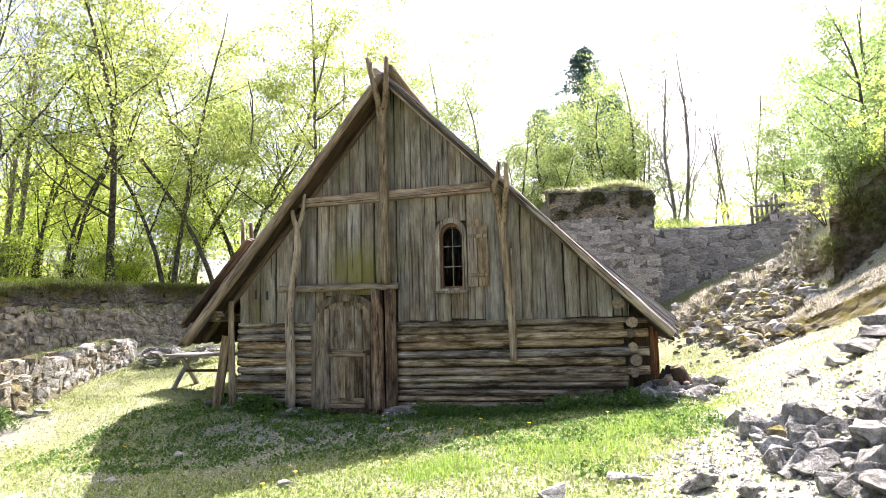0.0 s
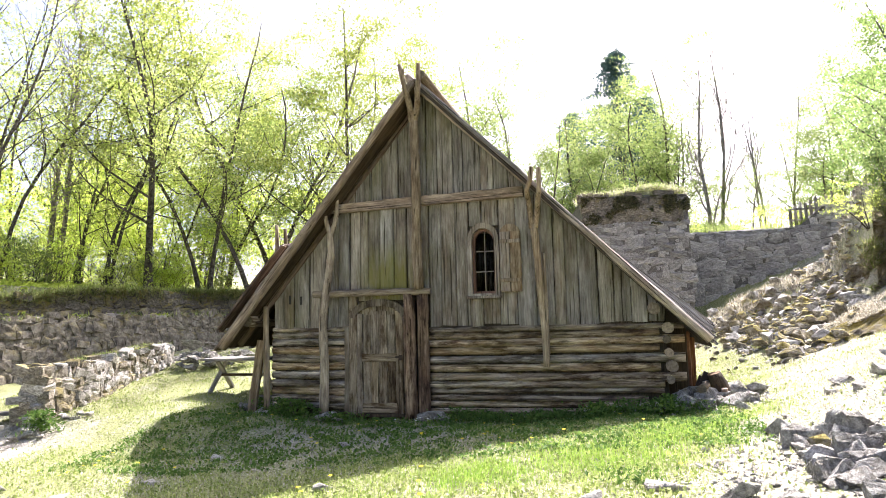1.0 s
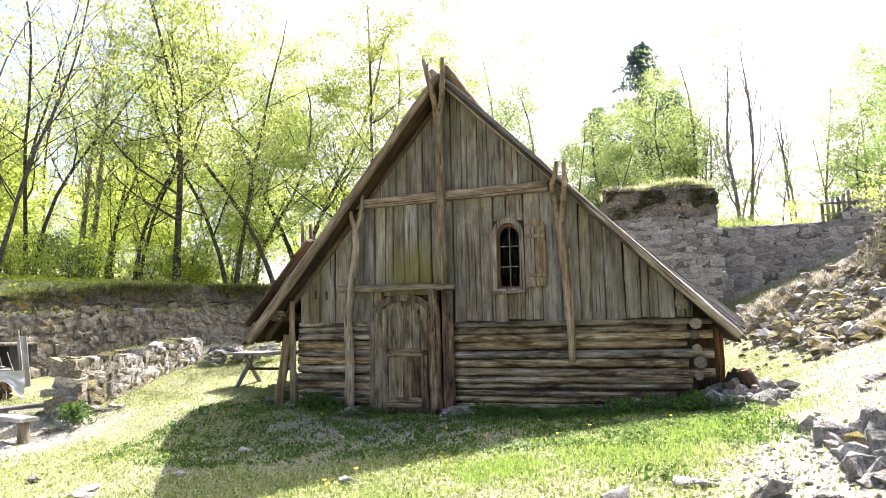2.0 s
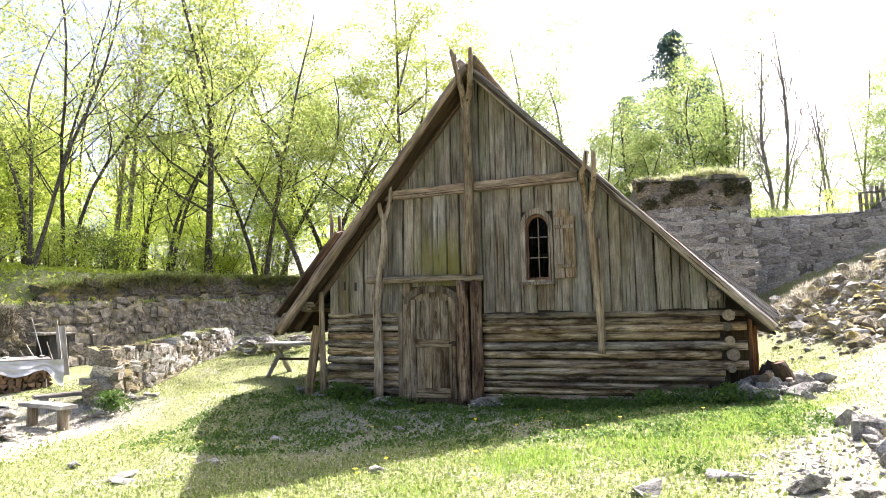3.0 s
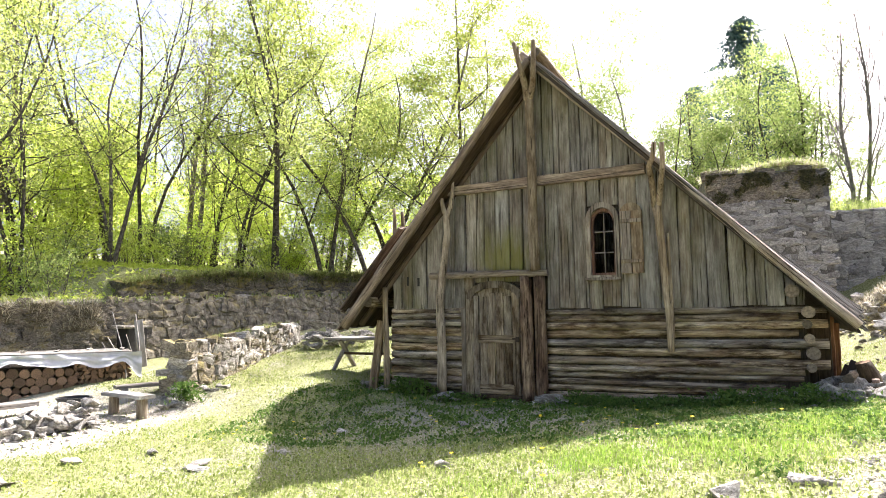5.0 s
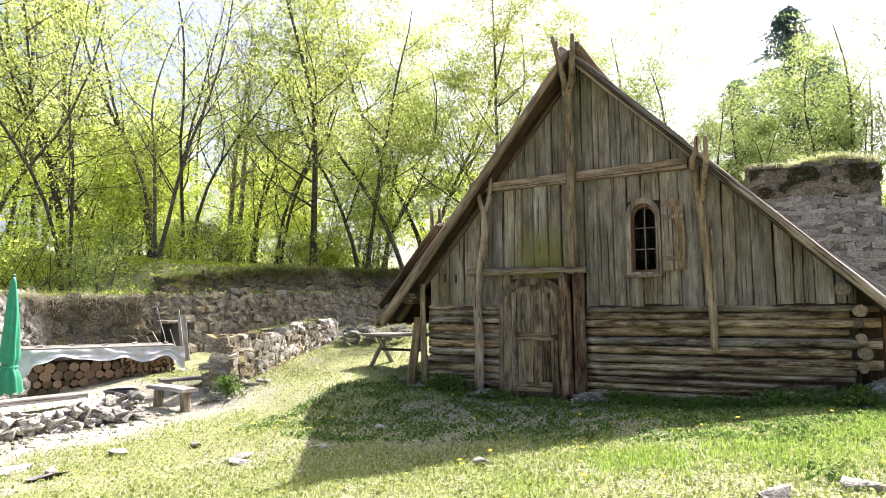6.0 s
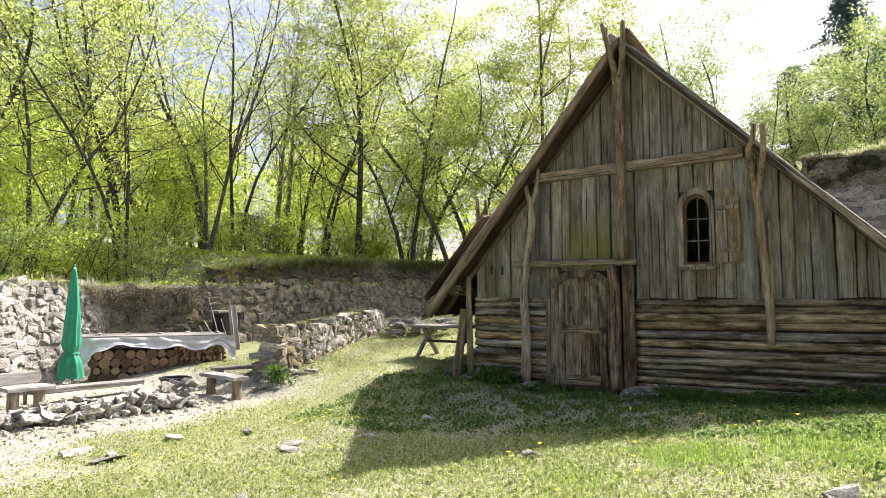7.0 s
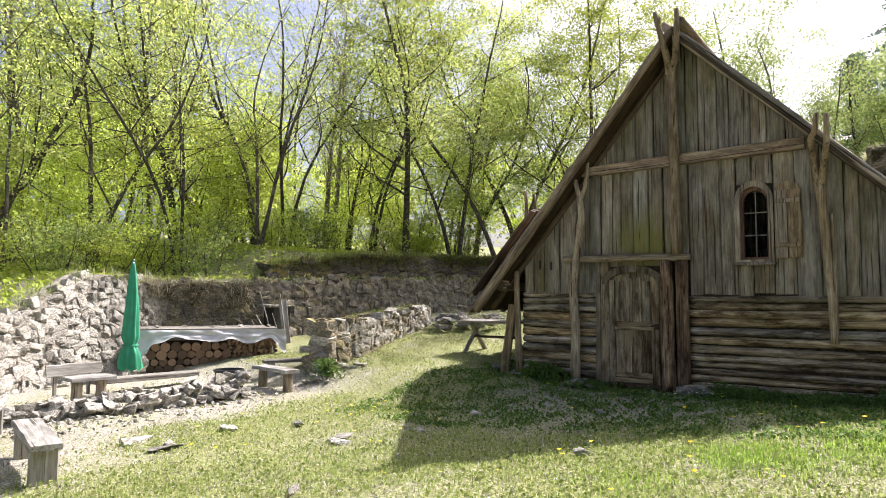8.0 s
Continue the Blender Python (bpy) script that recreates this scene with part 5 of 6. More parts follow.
cm = Matrix.Rotation(radians(25), 4, "Y") @ Matrix.Rotation(radians(-15), 4, "X")
for k in range(9):
    part("wire", tube_mesh("wire", 0.36, 0.006, 0.006, M_TIN, 5, 1, 0, 0, k), None, crate, "", cm @ along((-0.16 + 0.04 * k, -0.16, 0.2), (-0.16 + 0.04 * k, 0.2, 0.2)))
for y in (-0.16, 0.2):
    part("rail", box_bm(0.36, 0.02, 0.2, 0.004, (0, y, 0.1)), M_IRON, crate, "", cm)
stump = thing("broken_stump", (4.95, 0.05, 0.2), "dark weathered chunk of broken log", "log")
part("chunk", tube_mesh("chunk", 0.5, 0.13, 0.1, M_DARKWOOD, 11, 6, 0.25, 0.02, 515, 3, M_POST), None, stump, "", along((0, 0, 0), (-0.12, -0.05, 0.5)))
part("stub", tube_mesh("stub", 0.28, 0.06, 0.05, M_ORANGE, 8, 3, 0.15, 0, 516), None, stump, "", along((0.02, -0.16, 0.0), (0.0, -0.2, 0.26)))

# ---- single stones ----
def boulder(x, y, w, h, seed, label, group, moss=False, sink=0.3, tilt=0.25, big=True, z=None, name="rock", pale=False):
    q = random.Random(seed)
    me = RUBBLE_SET if pale else (MOSS_SET if moss else (BIGROCK_SET if big else ROCK_SET))
    m = Matrix.Translation((x, y, (ground_height(x, y) if z is None else z) + h * (0.5 - sink))) @ Matrix.Rotation(q.uniform(0, 6.28), 4, "Z") @ Matrix.Rotation(q.uniform(-tilt, tilt), 4, "X") @ Matrix.Diagonal((w, w * q.uniform(0.7, 1.0), h / 0.7, 1))
    return tagged(part(name, q.choice(me), None, None, "", m), label, "rock", group)


for k, (x, y, w, h) in enumerate([(5.1, -3.85, 0.5, 0.42), (5.5, -3.9, 0.62, 0.36), (5.35, -4.55, 0.5, 0.4), (5.75, -4.9, 0.6, 0.34), (5.02, -4.98, 0.36, 0.24),
                                  (5.5, -5.5, 0.5, 0.3), (5.2, -5.7, 0.46, 0.26), (5.95, -4.3, 0.6, 0.42), (4.4, -5.3, 0.5, 0.18), (4.7, -5.45, 0.34, 0.16),
                                  (6.4, -4.2, 0.6, 0.4), (6.2, -4.9, 0.55, 0.36), (6.1, -5.6, 0.5, 0.34), (5.0, -6.1, 0.4, 0.22), (5.7, -6.1, 0.5, 0.3), (6.8, -4.8, 0.5, 0.36), (6.5, -5.3, 0.5, 0.3)]):
    boulder(x, y, w * 0.78, h * 0.95, 900 + k, "sharp-edged grey rock in a loose pile", "rock pile on the slope")
boulder(3.34, -5.5, 0.36, 0.16, 929, "pale flat stone lying in the grass", "flat stones in the grass", tilt=0.1, pale=True)
boulder(3.85, -5.02, 0.46, 0.12, 930, "pale flat stone lying in the grass", "flat stones in the grass", tilt=0.08, pale=True)
boulder(5.2, -4.25, 0.26, 0.2, 931, "rock with a cap of green moss", "rock pile on the slope", moss=True, sink=0.2)
r = random.Random(71)
for k in range(150):
    x, y = 5.0 + abs(r.gauss(0.3, 0.75)), r.gauss(-4.85, 0.8)
    w = r.uniform(0.1, 0.36)
    boulder(x, y, w, w * r.uniform(0.5, 0.8), 1200 + k, "small broken rock in a loose pile", "rock pile on the slope", big=False)
for k, (x, y, w) in enumerate([(6.14, -2.04, 0.42), (6.3, -0.9, 0.36), (6.62, -1.33, 0.42), (6.97, -1.17, 0.6), (7.1, -0.9, 0.5), (7.43, -0.49, 0.55), (7.8, 0.5, 0.6), (7.5, -1.6, 0.5), (6.2, -2.9, 0.25), (8.0, -0.2, 0.5), (6.0, -1.6, 0.25), (7.2, -2.3, 0.45), (7.9, -1.2, 0.5)]):
    boulder(x, y, w, w * 0.5, 1010 + k, "grey rock lying on the sunny slope", "rocks on the slope")
# stones at the foot of the house
for k, (x, y, w, h) in enumerate([(0.62, -0.42, 0.55, 0.22), (-1.35, -0.36, 0.5, 0.2), (-1.05, -0.42, 0.26, 0.12), (1.3, -0.25, 0.4, 0.14), (2.0, -0.2, 0.34, 0.14), (3.0, -0.16, 0.4, 0.2), (3.45, -0.2, 0.45, 0.26), (3.8, -0.3, 0.4, 0.32),
                                  (4.02, -0.45, 0.3, 0.3), (4.2, -0.3, 0.36, 0.3), (4.45, -0.45, 0.5, 0.34), (4.35, -0.2, 0.4, 0.44), (4.7, -0.55, 0.42, 0.26), (4.75, -0.2, 0.4, 0.4), (5.02, -0.4, 0.5, 0.3), (5.25, -0.15, 0.4, 0.24), (5.15, 0.3, 0.4, 0.3), (5.4, 0.4, 0.34, 0.2),
                                  (-2.75, -0.15, 0.3, 0.16), (-2.5, -0.3, 0.26, 0.14), (-3.1, 0.0, 0.3, 0.2), (-2.95, 0.35, 0.34, 0.22), (4.85, 1.2, 0.4, 0.3), (5.3, 1.6, 0.4, 0.24)]):
    boulder(x, y, w, h, 1030 + k, "grey foundation stone at the foot of the house", "stones at the house foot", sink=0.25, tilt=0.2, big=False)
hr = random.Random(1100)
for k in range(46):                                        # heap of stones round the corner
    x, y = 4.75 + hr.gauss(0, 0.34), -0.2 + hr.gauss(0, 0.3)
    w = hr.uniform(0.14, 0.36)
    up = max(0.0, 0.42 - 0.7 * math.hypot(x - 4.6, y - 0.05)) * hr.random()
    boulder(x, y, w, w * hr.uniform(0.55, 0.85), 1110 + k, "broken stone heaped at the house corner", "stones at the house corner", sink=0.2, big=False, z=ground_height(x, y) + up, pale=hr.random() < 0.35)
# flat pale stones in the lawn
for k, (x, y, w) in enumerate([(-2.57, -4.61, 0.42), (-2.4, -4.72, 0.3), (-4.17, -5.16, 0.34), (-4.55, -6.19, 0.45), (-3.91, -6.08, 0.45), (-4.1, -6.0, 0.3), (-1.91, -3.85, 0.3), (-3.49, -4.44, 0.2), (-1.82, -2.6, 0.28), (0.68, -4.56, 0.26), (-1.12, -6.59, 0.3), (-0.1, -2.4, 0.2), (-4.2, -7.9, 0.3), (-3.3, -8.15, 0.35)]):
    boulder(x, y, w, 0.1, 1060 + k, "pale flat stone lying in the grass", "flat stones in the grass", sink=0.2, tilt=0.15, pale=True)
# low rubble row across the court
r = random.Random(81)
for k in range(190):
    t = r.random()
    a, b = Vector((-6.6, -6.7)), Vector((-5.95, -3.35))
    p = a.lerp(b, t)
    x, y = p.x - abs(r.gauss(0, 0.32)), p.y + r.gauss(0, 0.1)
    s = r.uniform(0.14, 0.4)
    lift = max(0.0, 0.36 - abs(x - p.x + 0.3) * 0.7) * r.random() * (0.6 + 0.6 * t)
    m = Matrix.Translation(on_ground(x, y, 0.05 + lift)) @ Matrix.Rotation(r.uniform(0, 6.28), 4, "Z") @ Matrix.Rotation(r.uniform(-0.4, 0.4), 4, "X") @ Matrix.Diagonal((s, s * r.uniform(0.6, 1), s * r.uniform(0.6, 0.9), 1))
    tagged(part("rubble_stone", r.choice(RUBBLE_SET), None, None, "", m), "pale sunlit rubble stone in a low row", "stone", "rubble row in the court")
for k in range(60):
    t = r.random()
    p = Vector((-10.4, -6.3)).lerp(Vector((-10.9, -3.2)), t)
    x, y = p.x + r.uniform(-0.2, 1.0), p.y + r.gauss(0, 0.25)
    s = r.uniform(0.14, 0.34)
    m = Matrix.Translation(on_ground(x, y, 0.04)) @ Matrix.Rotation(r.uniform(0, 6.28), 4, "Z") @ Matrix.Rotation(r.uniform(-0.4, 0.4), 4, "X") @ Matrix.Diagonal((s, s * r.uniform(0.6, 1), s * r.uniform(0.6, 0.9), 1))
    tagged(part("rubble_stone", r.choice(RUBBLE_SET), None, None, "", m), "fallen rubble stone below the court wall", "stone", "fallen stones in the court")
for k in range(26):
    x, y = -5.95 + r.gauss(0, 0.28), -1.5 + r.gauss(0, 0.4)
    s = r.uniform(0.12, 0.34)
    m = Matrix.Translation(on_ground(x, y, 0.03)) @ Matrix.Rotation(r.uniform(0, 6.28), 4, "Z") @ Matrix.Diagonal((s, s * 0.8, s * 0.7, 1))
    tagged(part("rubble_stone", r.choice(RUBBLE_SET), None, None, "", m), "fallen stone at the end of the ruin wall", "stone", "fallen stones in the court")
# scree below the far wall
def on_scree(x, y):
    return x > (6.0 + 0.1 * abs(y - 8) if y < 9.5 else 5.3) and not (y < 6.2 and x < 6.7) and x < 7.7 + (y - 3.5) * 0.36


def joined(places, meshes, seed):
    rr = random.Random(seed)
    verts, faces = [], []
    for m in places:
        me = rr.choice(meshes)
        k = len(verts)
        verts += [m @ v.co for v in me.vertices]
        faces += [tuple(i + k for i in p.vertices) for p in me.polygons]
    return mesh_from("rubble", verts, faces, meshes[0].materials[0])


def chance_pose(x, y, s, lift):
    return Matrix.Translation(on_ground(x, y, lift)) @ Matrix.Rotation(r.uniform(0, 6.28), 4, "Z") @ Matrix.Rotation(r.uniform(-0.5, 0.5), 4, "X") @ Matrix.Diagonal((s, s * r.uniform(0.7, 1), s * r.uniform(0.75, 1.2), 1))


r = random.Random(91)
n = 0
small, small_moss = [], []
while n < 280:
    x, y = r.uniform(5.3, 10.8), r.uniform(3.6, 13.8)
    if not on_scree(x, y):
        continue
    s = r.uniform(0.2, 0.5) * (1.3 if r.random() < 0.1 else 1)
    tagged(part("scree_stone", r.choice(MOSS_SET if r.random() < 0.5 else RUBBLE_SET), None, None, "", chance_pose(x, y, s, s * r.uniform(0.05, 0.55))), "mossy fallen stone on the scree", "stone", "scree stones")
    n += 1
for k in range(16):
    x, y = 7.45 + r.gauss(0, 0.28), 6.0 + r.gauss(0, 0.35)
    s = r.uniform(0.25, 0.55)
    tagged(part("scree_stone", MOSS_SET[k % 6], None, None, "", chance_pose(x, y, s, 0.05 + 0.25 * r.random())), "mossy stone in a clump below the scree", "stone", "mossy clump")
while len(small) < 1700:
    x, y = r.uniform(5.3, 10.8), r.uniform(3.6, 14.2)
    if on_scree(x, y) or (r.random() < 0.12 and x > 5.6):
        (small_moss if r.random() < 0.4 else small).append(chance_pose(x, y, r.uniform(0.07, 0.22), 0.02))
tagged(new("scree_rubble", joined(small, RUBBLE_SET, 1)), "small pale rubble covering the scree", "rubble", kind="stuff")
tagged(new("mossy_rubble", joined(small_moss, MOSS_SET, 2)), "small mossy rubble covering the scree", "rubble", kind="stuff")
small = [chance_pose(r.gauss(5.5, 0.8), r.gauss(-4.9, 0.9), r.uniform(0.03, 0.1), 0.005) for _ in range(500)]
small += [chance_pose(-6.3 + r.gauss(0, 0.4), r.uniform(-7, -3), r.uniform(0.04, 0.12), 0.01) for _ in range(350)]
small += [chance_pose(r.uniform(3.9, 5.6), r.uniform(-0.9, 1.2), r.uniform(0.04, 0.12), 0.01) for _ in range(160)]
tagged(new("stone_chips", joined(small, ROCK_SET, 3)), "small broken stone chips between the rocks", "rubble", kind="stuff")
# fence on the far wall
fence = thing("paling_fence", (10.25, 15.75, 4.62), "short dark wooden paling fence on the wall", "fence")
for k in range(9):
    part("pale", plank_mesh("pale", 0.11, 0.03, 0.95 + 0.05 * (k % 3), M_ROOFPLANK, 620 + k), None, fence, "", Matrix.Translation((-0.7 + 0.16 * k, -0.05 * k, 0.05 * k - 0.1)))
for z in (0.3, 0.7):
    part("rail", box_bm(1.45, 0.05, 0.07, 0.005, (-0.05, 0.06 - 0.2, z + 0.1)), M_ROOFPLANK, fence)

# ---- trees ----
def tree_meshes(seed, height, stems, leaves, leaf_size, leaf_mat, spread=0.35, lean=0.1, first=0.3, r0=0.16, up=0.0, twig=0.3, kids=(10, 5, 3), reach=0.42, thin=0.004, spray=0.2, flat=1.2, heavy=0.0):
    """Trunk mesh and crown mesh of one tree, its foot at the origin."""
    r = random.Random(seed)
    tv, tf, tips, weights = [], [], [], []

    def limb(p, way, length, radius, level, share):
        n, sides = ((12, 7), (6, 4), (3, 3), (2, 3))[level]
        base, pts = len(tv), []
        bow = Vector((r.gauss(0, 1), r.gauss(0, 1), 0)) * (0.045 if leaves else 0.02, 0.08, 0.1, 0.1)[level]
        for i in range(n + 1):
            t = i / n
            rad = max(thin * 0.6, radius * (1 - 0.8 * t)) if level else radius * (1 - 0.78 * t) * (1 + 0.5 * max(0, 0.12 - t) / 0.12)
            u = way.orthogonal().normalized()
            v = way.cross(u)
            for k in range(sides):
                a = 6.283 * k / sides
                tv.append(p + (u * math.cos(a) + v * math.sin(a)) * rad)
            pts.append((p.copy(), way.copy(), rad))
            if i == n // 2:
                bow = -bow + Vector((r.gauss(0, 1), r.gauss(0, 1), 0)) * 0.03
            wob = Vector((r.gauss(0, 1), r.gauss(0, 1), r.gauss(0, 0.5))) * (0.05, 0.12, 0.16, 0.16)[level]
            way = (way + wob + bow + Vector((0, 0, (0.03, 0.09, 0.06, 0.05)[level] + 0.1 * up))).normalized()
            p = p + way * (length / n)
        for i in range(n):
            for k in range(sides):
                k2 = (k + 1) % sides
                tf.append((base + i * sides + k, base + i * sides + k2, base + (i + 1) * sides + k2, base + (i + 1) * sides + k))
        if level < 3:
            for c in range(kids[level]):
                t0 = first if level == 0 else 0.25
                t = t0 + (1 - t0) * (c + r.random()) / kids[level]
                q, w, rad = pts[min(n, int(t * n))]
                az = r.uniform(0, 6.283)
                o = w.orthogonal().normalized()
                side = o * math.cos(az) + w.cross(o) * math.sin(az)
                nw = (w * (r.uniform(0.5, 1.0) + up) + side * r.uniform(0.6, 1.1) * (1 + spread)).normalized()
                limb(q, nw, length * reach * r.uniform(0.7, 1.2) * (1.15 - 0.55 * t if level == 0 else 1), max(thin, rad * 0.5), level + 1, share * r.uniform(0.35, 1.0))
        if level >= 2:
            for (q, w, rad), (q2, w2, rad2) in zip(pts, pts[1:]):
                tips.append((*q, *(q2 - q)))
                weights.append(share)

    for s in range(stems):
        az = 6.283 * (s + r.random() * 0.6) / stems
        k = lean if stems == 1 else lean + 0.05
        way = Vector((math.cos(az) * k, math.sin(az) * k, 1)).normalized()
        limb(Vector((math.cos(az) * 0.14 * (stems > 1), math.sin(az) * 0.14 * (stems > 1), -0.3)), way, height * r.uniform(0.75, 1.0), r0 * r.uniform(0.7, 1.0), 0, 1.0)
    trunk = mesh_from("trunk", tv, tf, M_BARK if leaves else M_GREYBARK, True)
    if not leaves:
        return trunk, None
    rs = np.random.RandomState(seed)
    tp, wt = np.array(tips), np.array(weights)
    wt = wt * np.clip(tp[:, 2] / height, 0.05, 1.0) ** heavy
    each = 8                                               # leaves of one twig spread in a flat spray
    n_spray = leaves // each
    pick = rs.choice(len(tp), n_spray, p=wt / wt.sum())
    c = tp[pick, :3] + tp[pick, 3:] * rs.uniform(0, 1, (n_spray, 1)) + rs.normal(0, 1, (n_spray, 3)) * np.array((twig, twig, twig * 0.5))
    c = np.repeat(c, each, axis=0) + rs.normal(0, 1, (n_spray * each, 3)) * np.array((spray, spray, spray * 0.32))
    return trunk, leaf_mesh("crown", c, leaf_size, leaf_mat, rs, flat)


def leaf_mesh(name, c, size, material, rs, flat=0.5, ratio=0.62):
    """Folded leaf shapes at the points c: two triangles each."""
    n = len(c)
    a = rs.normal(0, 1, (n, 3))
    a /= np.linalg.norm(a, axis=1)[:, None]
    nrm = rs.normal(0, 1, (n, 3)) * np.array((1, 1, 1)) + np.array((0, 0, flat))
    b = np.cross(nrm, a)
    b /= np.linalg.norm(b, axis=1)[:, None] + 1e-9
    nn = np.cross(a, b)
    s = size * rs.uniform(0.6, 1.3, n)[:, None]
    v = np.empty((n, 4, 3))
    v[:, 0], v[:, 2] = c - a * s * 0.5, c + a * s * 0.5
    v[:, 1], v[:, 3] = c + b * s * ratio * 0.5 + nn * s * 0.12, c - b * s * ratio * 0.5 + nn * s * 0.12
    me = bpy.data.meshes.new(name)
    me.vertices.add(n * 4)
    me.vertices.foreach_set("co", v.reshape(-1))
    me.loops.add(n * 4)
    me.loops.foreach_set("vertex_index", np.arange(n * 4, dtype=np.int32))
    me.polygons.add(n)
    me.polygons.foreach_set("loop_start", np.arange(0, n * 4, 4, dtype=np.int32))
    me.update(calc_edges=True)
    me.materials.append(material)
    return me


KINDS = [tree_meshes(900 + k, h, st, lv, sz, mt, sprd, ln, fst, rr0, twig=tw, heavy=hv) for k, (h, st, lv, sz, mt, sprd, ln, fst, rr0, tw, hv) in enumerate([
    (13, 1, 7200, 0.1, M_LEAF, 0.5, 0.05, 0.25, 0.14, 0.2, 0.6),
    (11, 2, 7200, 0.1, M_LEAF, 0.5, 0.06, 0.2, 0.09, 0.2, 0.3),
    (12, 2, 7200, 0.1, M_LEAF, 0.4, 0.08, 0.2, 0.085, 0.2, 0.3),
    (14, 2, 3600, 0.10, M_LEAF, 0.3, 0.05, 0.3, 0.085, 0.16, 0.5),
    (8, 2, 9000, 0.10, M_LEAF2, 0.4, 0.2, 0.2, 0.09, 0.2, 0.0),
    (9, 3, 10000, 0.095, M_LEAF2, 0.3, 0.2, 0.25, 0.08, 0.2, 0.0),
    (14.5, 2, 19000, 0.115, M_CROWN, 0.9, 0.09, 0.35, 0.13, 0.34, 1.6),
    (9.5, 2, 15000, 0.105, M_LEAF2, 0.6, 0.12, 0.15, 0.11, 0.28, 0.0),
    (9, 2, 12000, 0.11, M_LEAF3, 0.5, 0.16, 0.15, 0.11, 0.24, 0.0),
])]
SAPLING = [tree_meshes(980 + k, 5.0 + k, 3, 4600, 0.105, M_BRIGHTLEAF, 0.7, 0.08, 0.12, 0.032, twig=0.24, kids=(8, 4, 0), flat=1.6) for k in range(2)]
FARKIND = tree_meshes(990, 11, 2, 2400, 0.24, M_LEAF2, 0.5, 0.1, 0.2, 0.13, twig=0.4, kids=(7, 4, 0))
BARE = tree_meshes(953, 11, 2, 0, 0, None, -0.3, 0.02, 0.22, 0.12, up=0.5, kids=(12, 6, 5), reach=0.36, thin=0.011)
BUSH = [tree_meshes(960 + k, 2.6, 5, 1400, 0.095, (M_BRIGHTLEAF, M_LEAF2, M_BRIGHTLEAF)[k], 0.8, 0.5, 0.12, 0.025, twig=0.14, kids=(5, 4, 0), spray=0.14, flat=1.6) for k in range(3)]
DARKBUSH = tree_meshes(966, 2.4, 5, 2600, 0.1, M_LEAF3, 0.8, 0.5, 0.12, 0.025, twig=0.16, kids=(5, 4, 0), spray=0.12)


def plant(name, kind, x, y, scale, spin, label, group, z=None, category="tree"):
    t = thing(name, (0, 0, 0), label, category, group)
    t.matrix_basis = Matrix.Translation((x, y, (ground_height(x, y) if z is None else z) - 0.05)) @ Matrix.Rotation(spin, 4, "Z") @ Matrix.Diagonal((scale, scale, scale, 1))
    part("trunk" if category == "tree" else "stem", kind[0], None, t, "dark bark")
    if kind[1]:
        part("crown" if category == "tree" else "leaves", kind[1], None, t, "sunlit spring leaves")
    return t


# the trees nearest behind the court
for k, (x, y, kd, sc, sp_) in enumerate([(-13.5, 7.9, 2, 1.0, 0.3), (-12.4, 8.6, 0, 1.05, 1.1), (-11.6, 10.6, 1, 1.1, 2.0), (-10.6, 14.4, 6, 0.95, 3.6), (-9.9, 11.6, 6, 0.95, 0.7), (-8.4, 13.6, 6, 0.9, 5.3), (-7.2, 15.5, 1, 0.95, 2.2),
                                         (-12.6, 13.2, 4, 1.2, 4.4), (-14.9, 3.6, 3, 0.95, 2.6), (-17.6, 2.2, 2, 1.1, 4.0), (-16.8, -0.9, 1, 1.0, 5.0), (-13.6, 2.5, 3, 0.9, 1.9), (-18.5, -3.2, 0, 1.0, 3.3),
                                         (-15.6, 5.4, 3, 1.0, 0.2), (-15.6, -4.0, 1, 0.85, 0.6), (-14.6, 0.6, 3, 0.9, 3.7), (-15.9, 9.0, 2, 1.0, 1.0)]):
    plant("deciduous_tree", KINDS[kd], x, y, sc, sp_, "slender deciduous tree in fresh yellow-green leaf", "trees behind the court")
# the wood behind them
r = random.Random(33)
for k in range(20):
    az = radians(8 + 88 * (k + r.random()) / 20)
    dist = r.uniform(26, 44)
    x, y = 3.5 - dist * math.sin(az), -10.6 + dist * math.cos(az)
    if x > -6 and y < 32:
        continue
    plant("deciduous_tree", KINDS[r.choice((0, 1, 2, 3, 1, 2))], x, y, r.uniform(0.95, 1.3), r.uniform(0, 6.28), "slender deciduous tree in fresh yellow-green leaf", "wood behind the court")
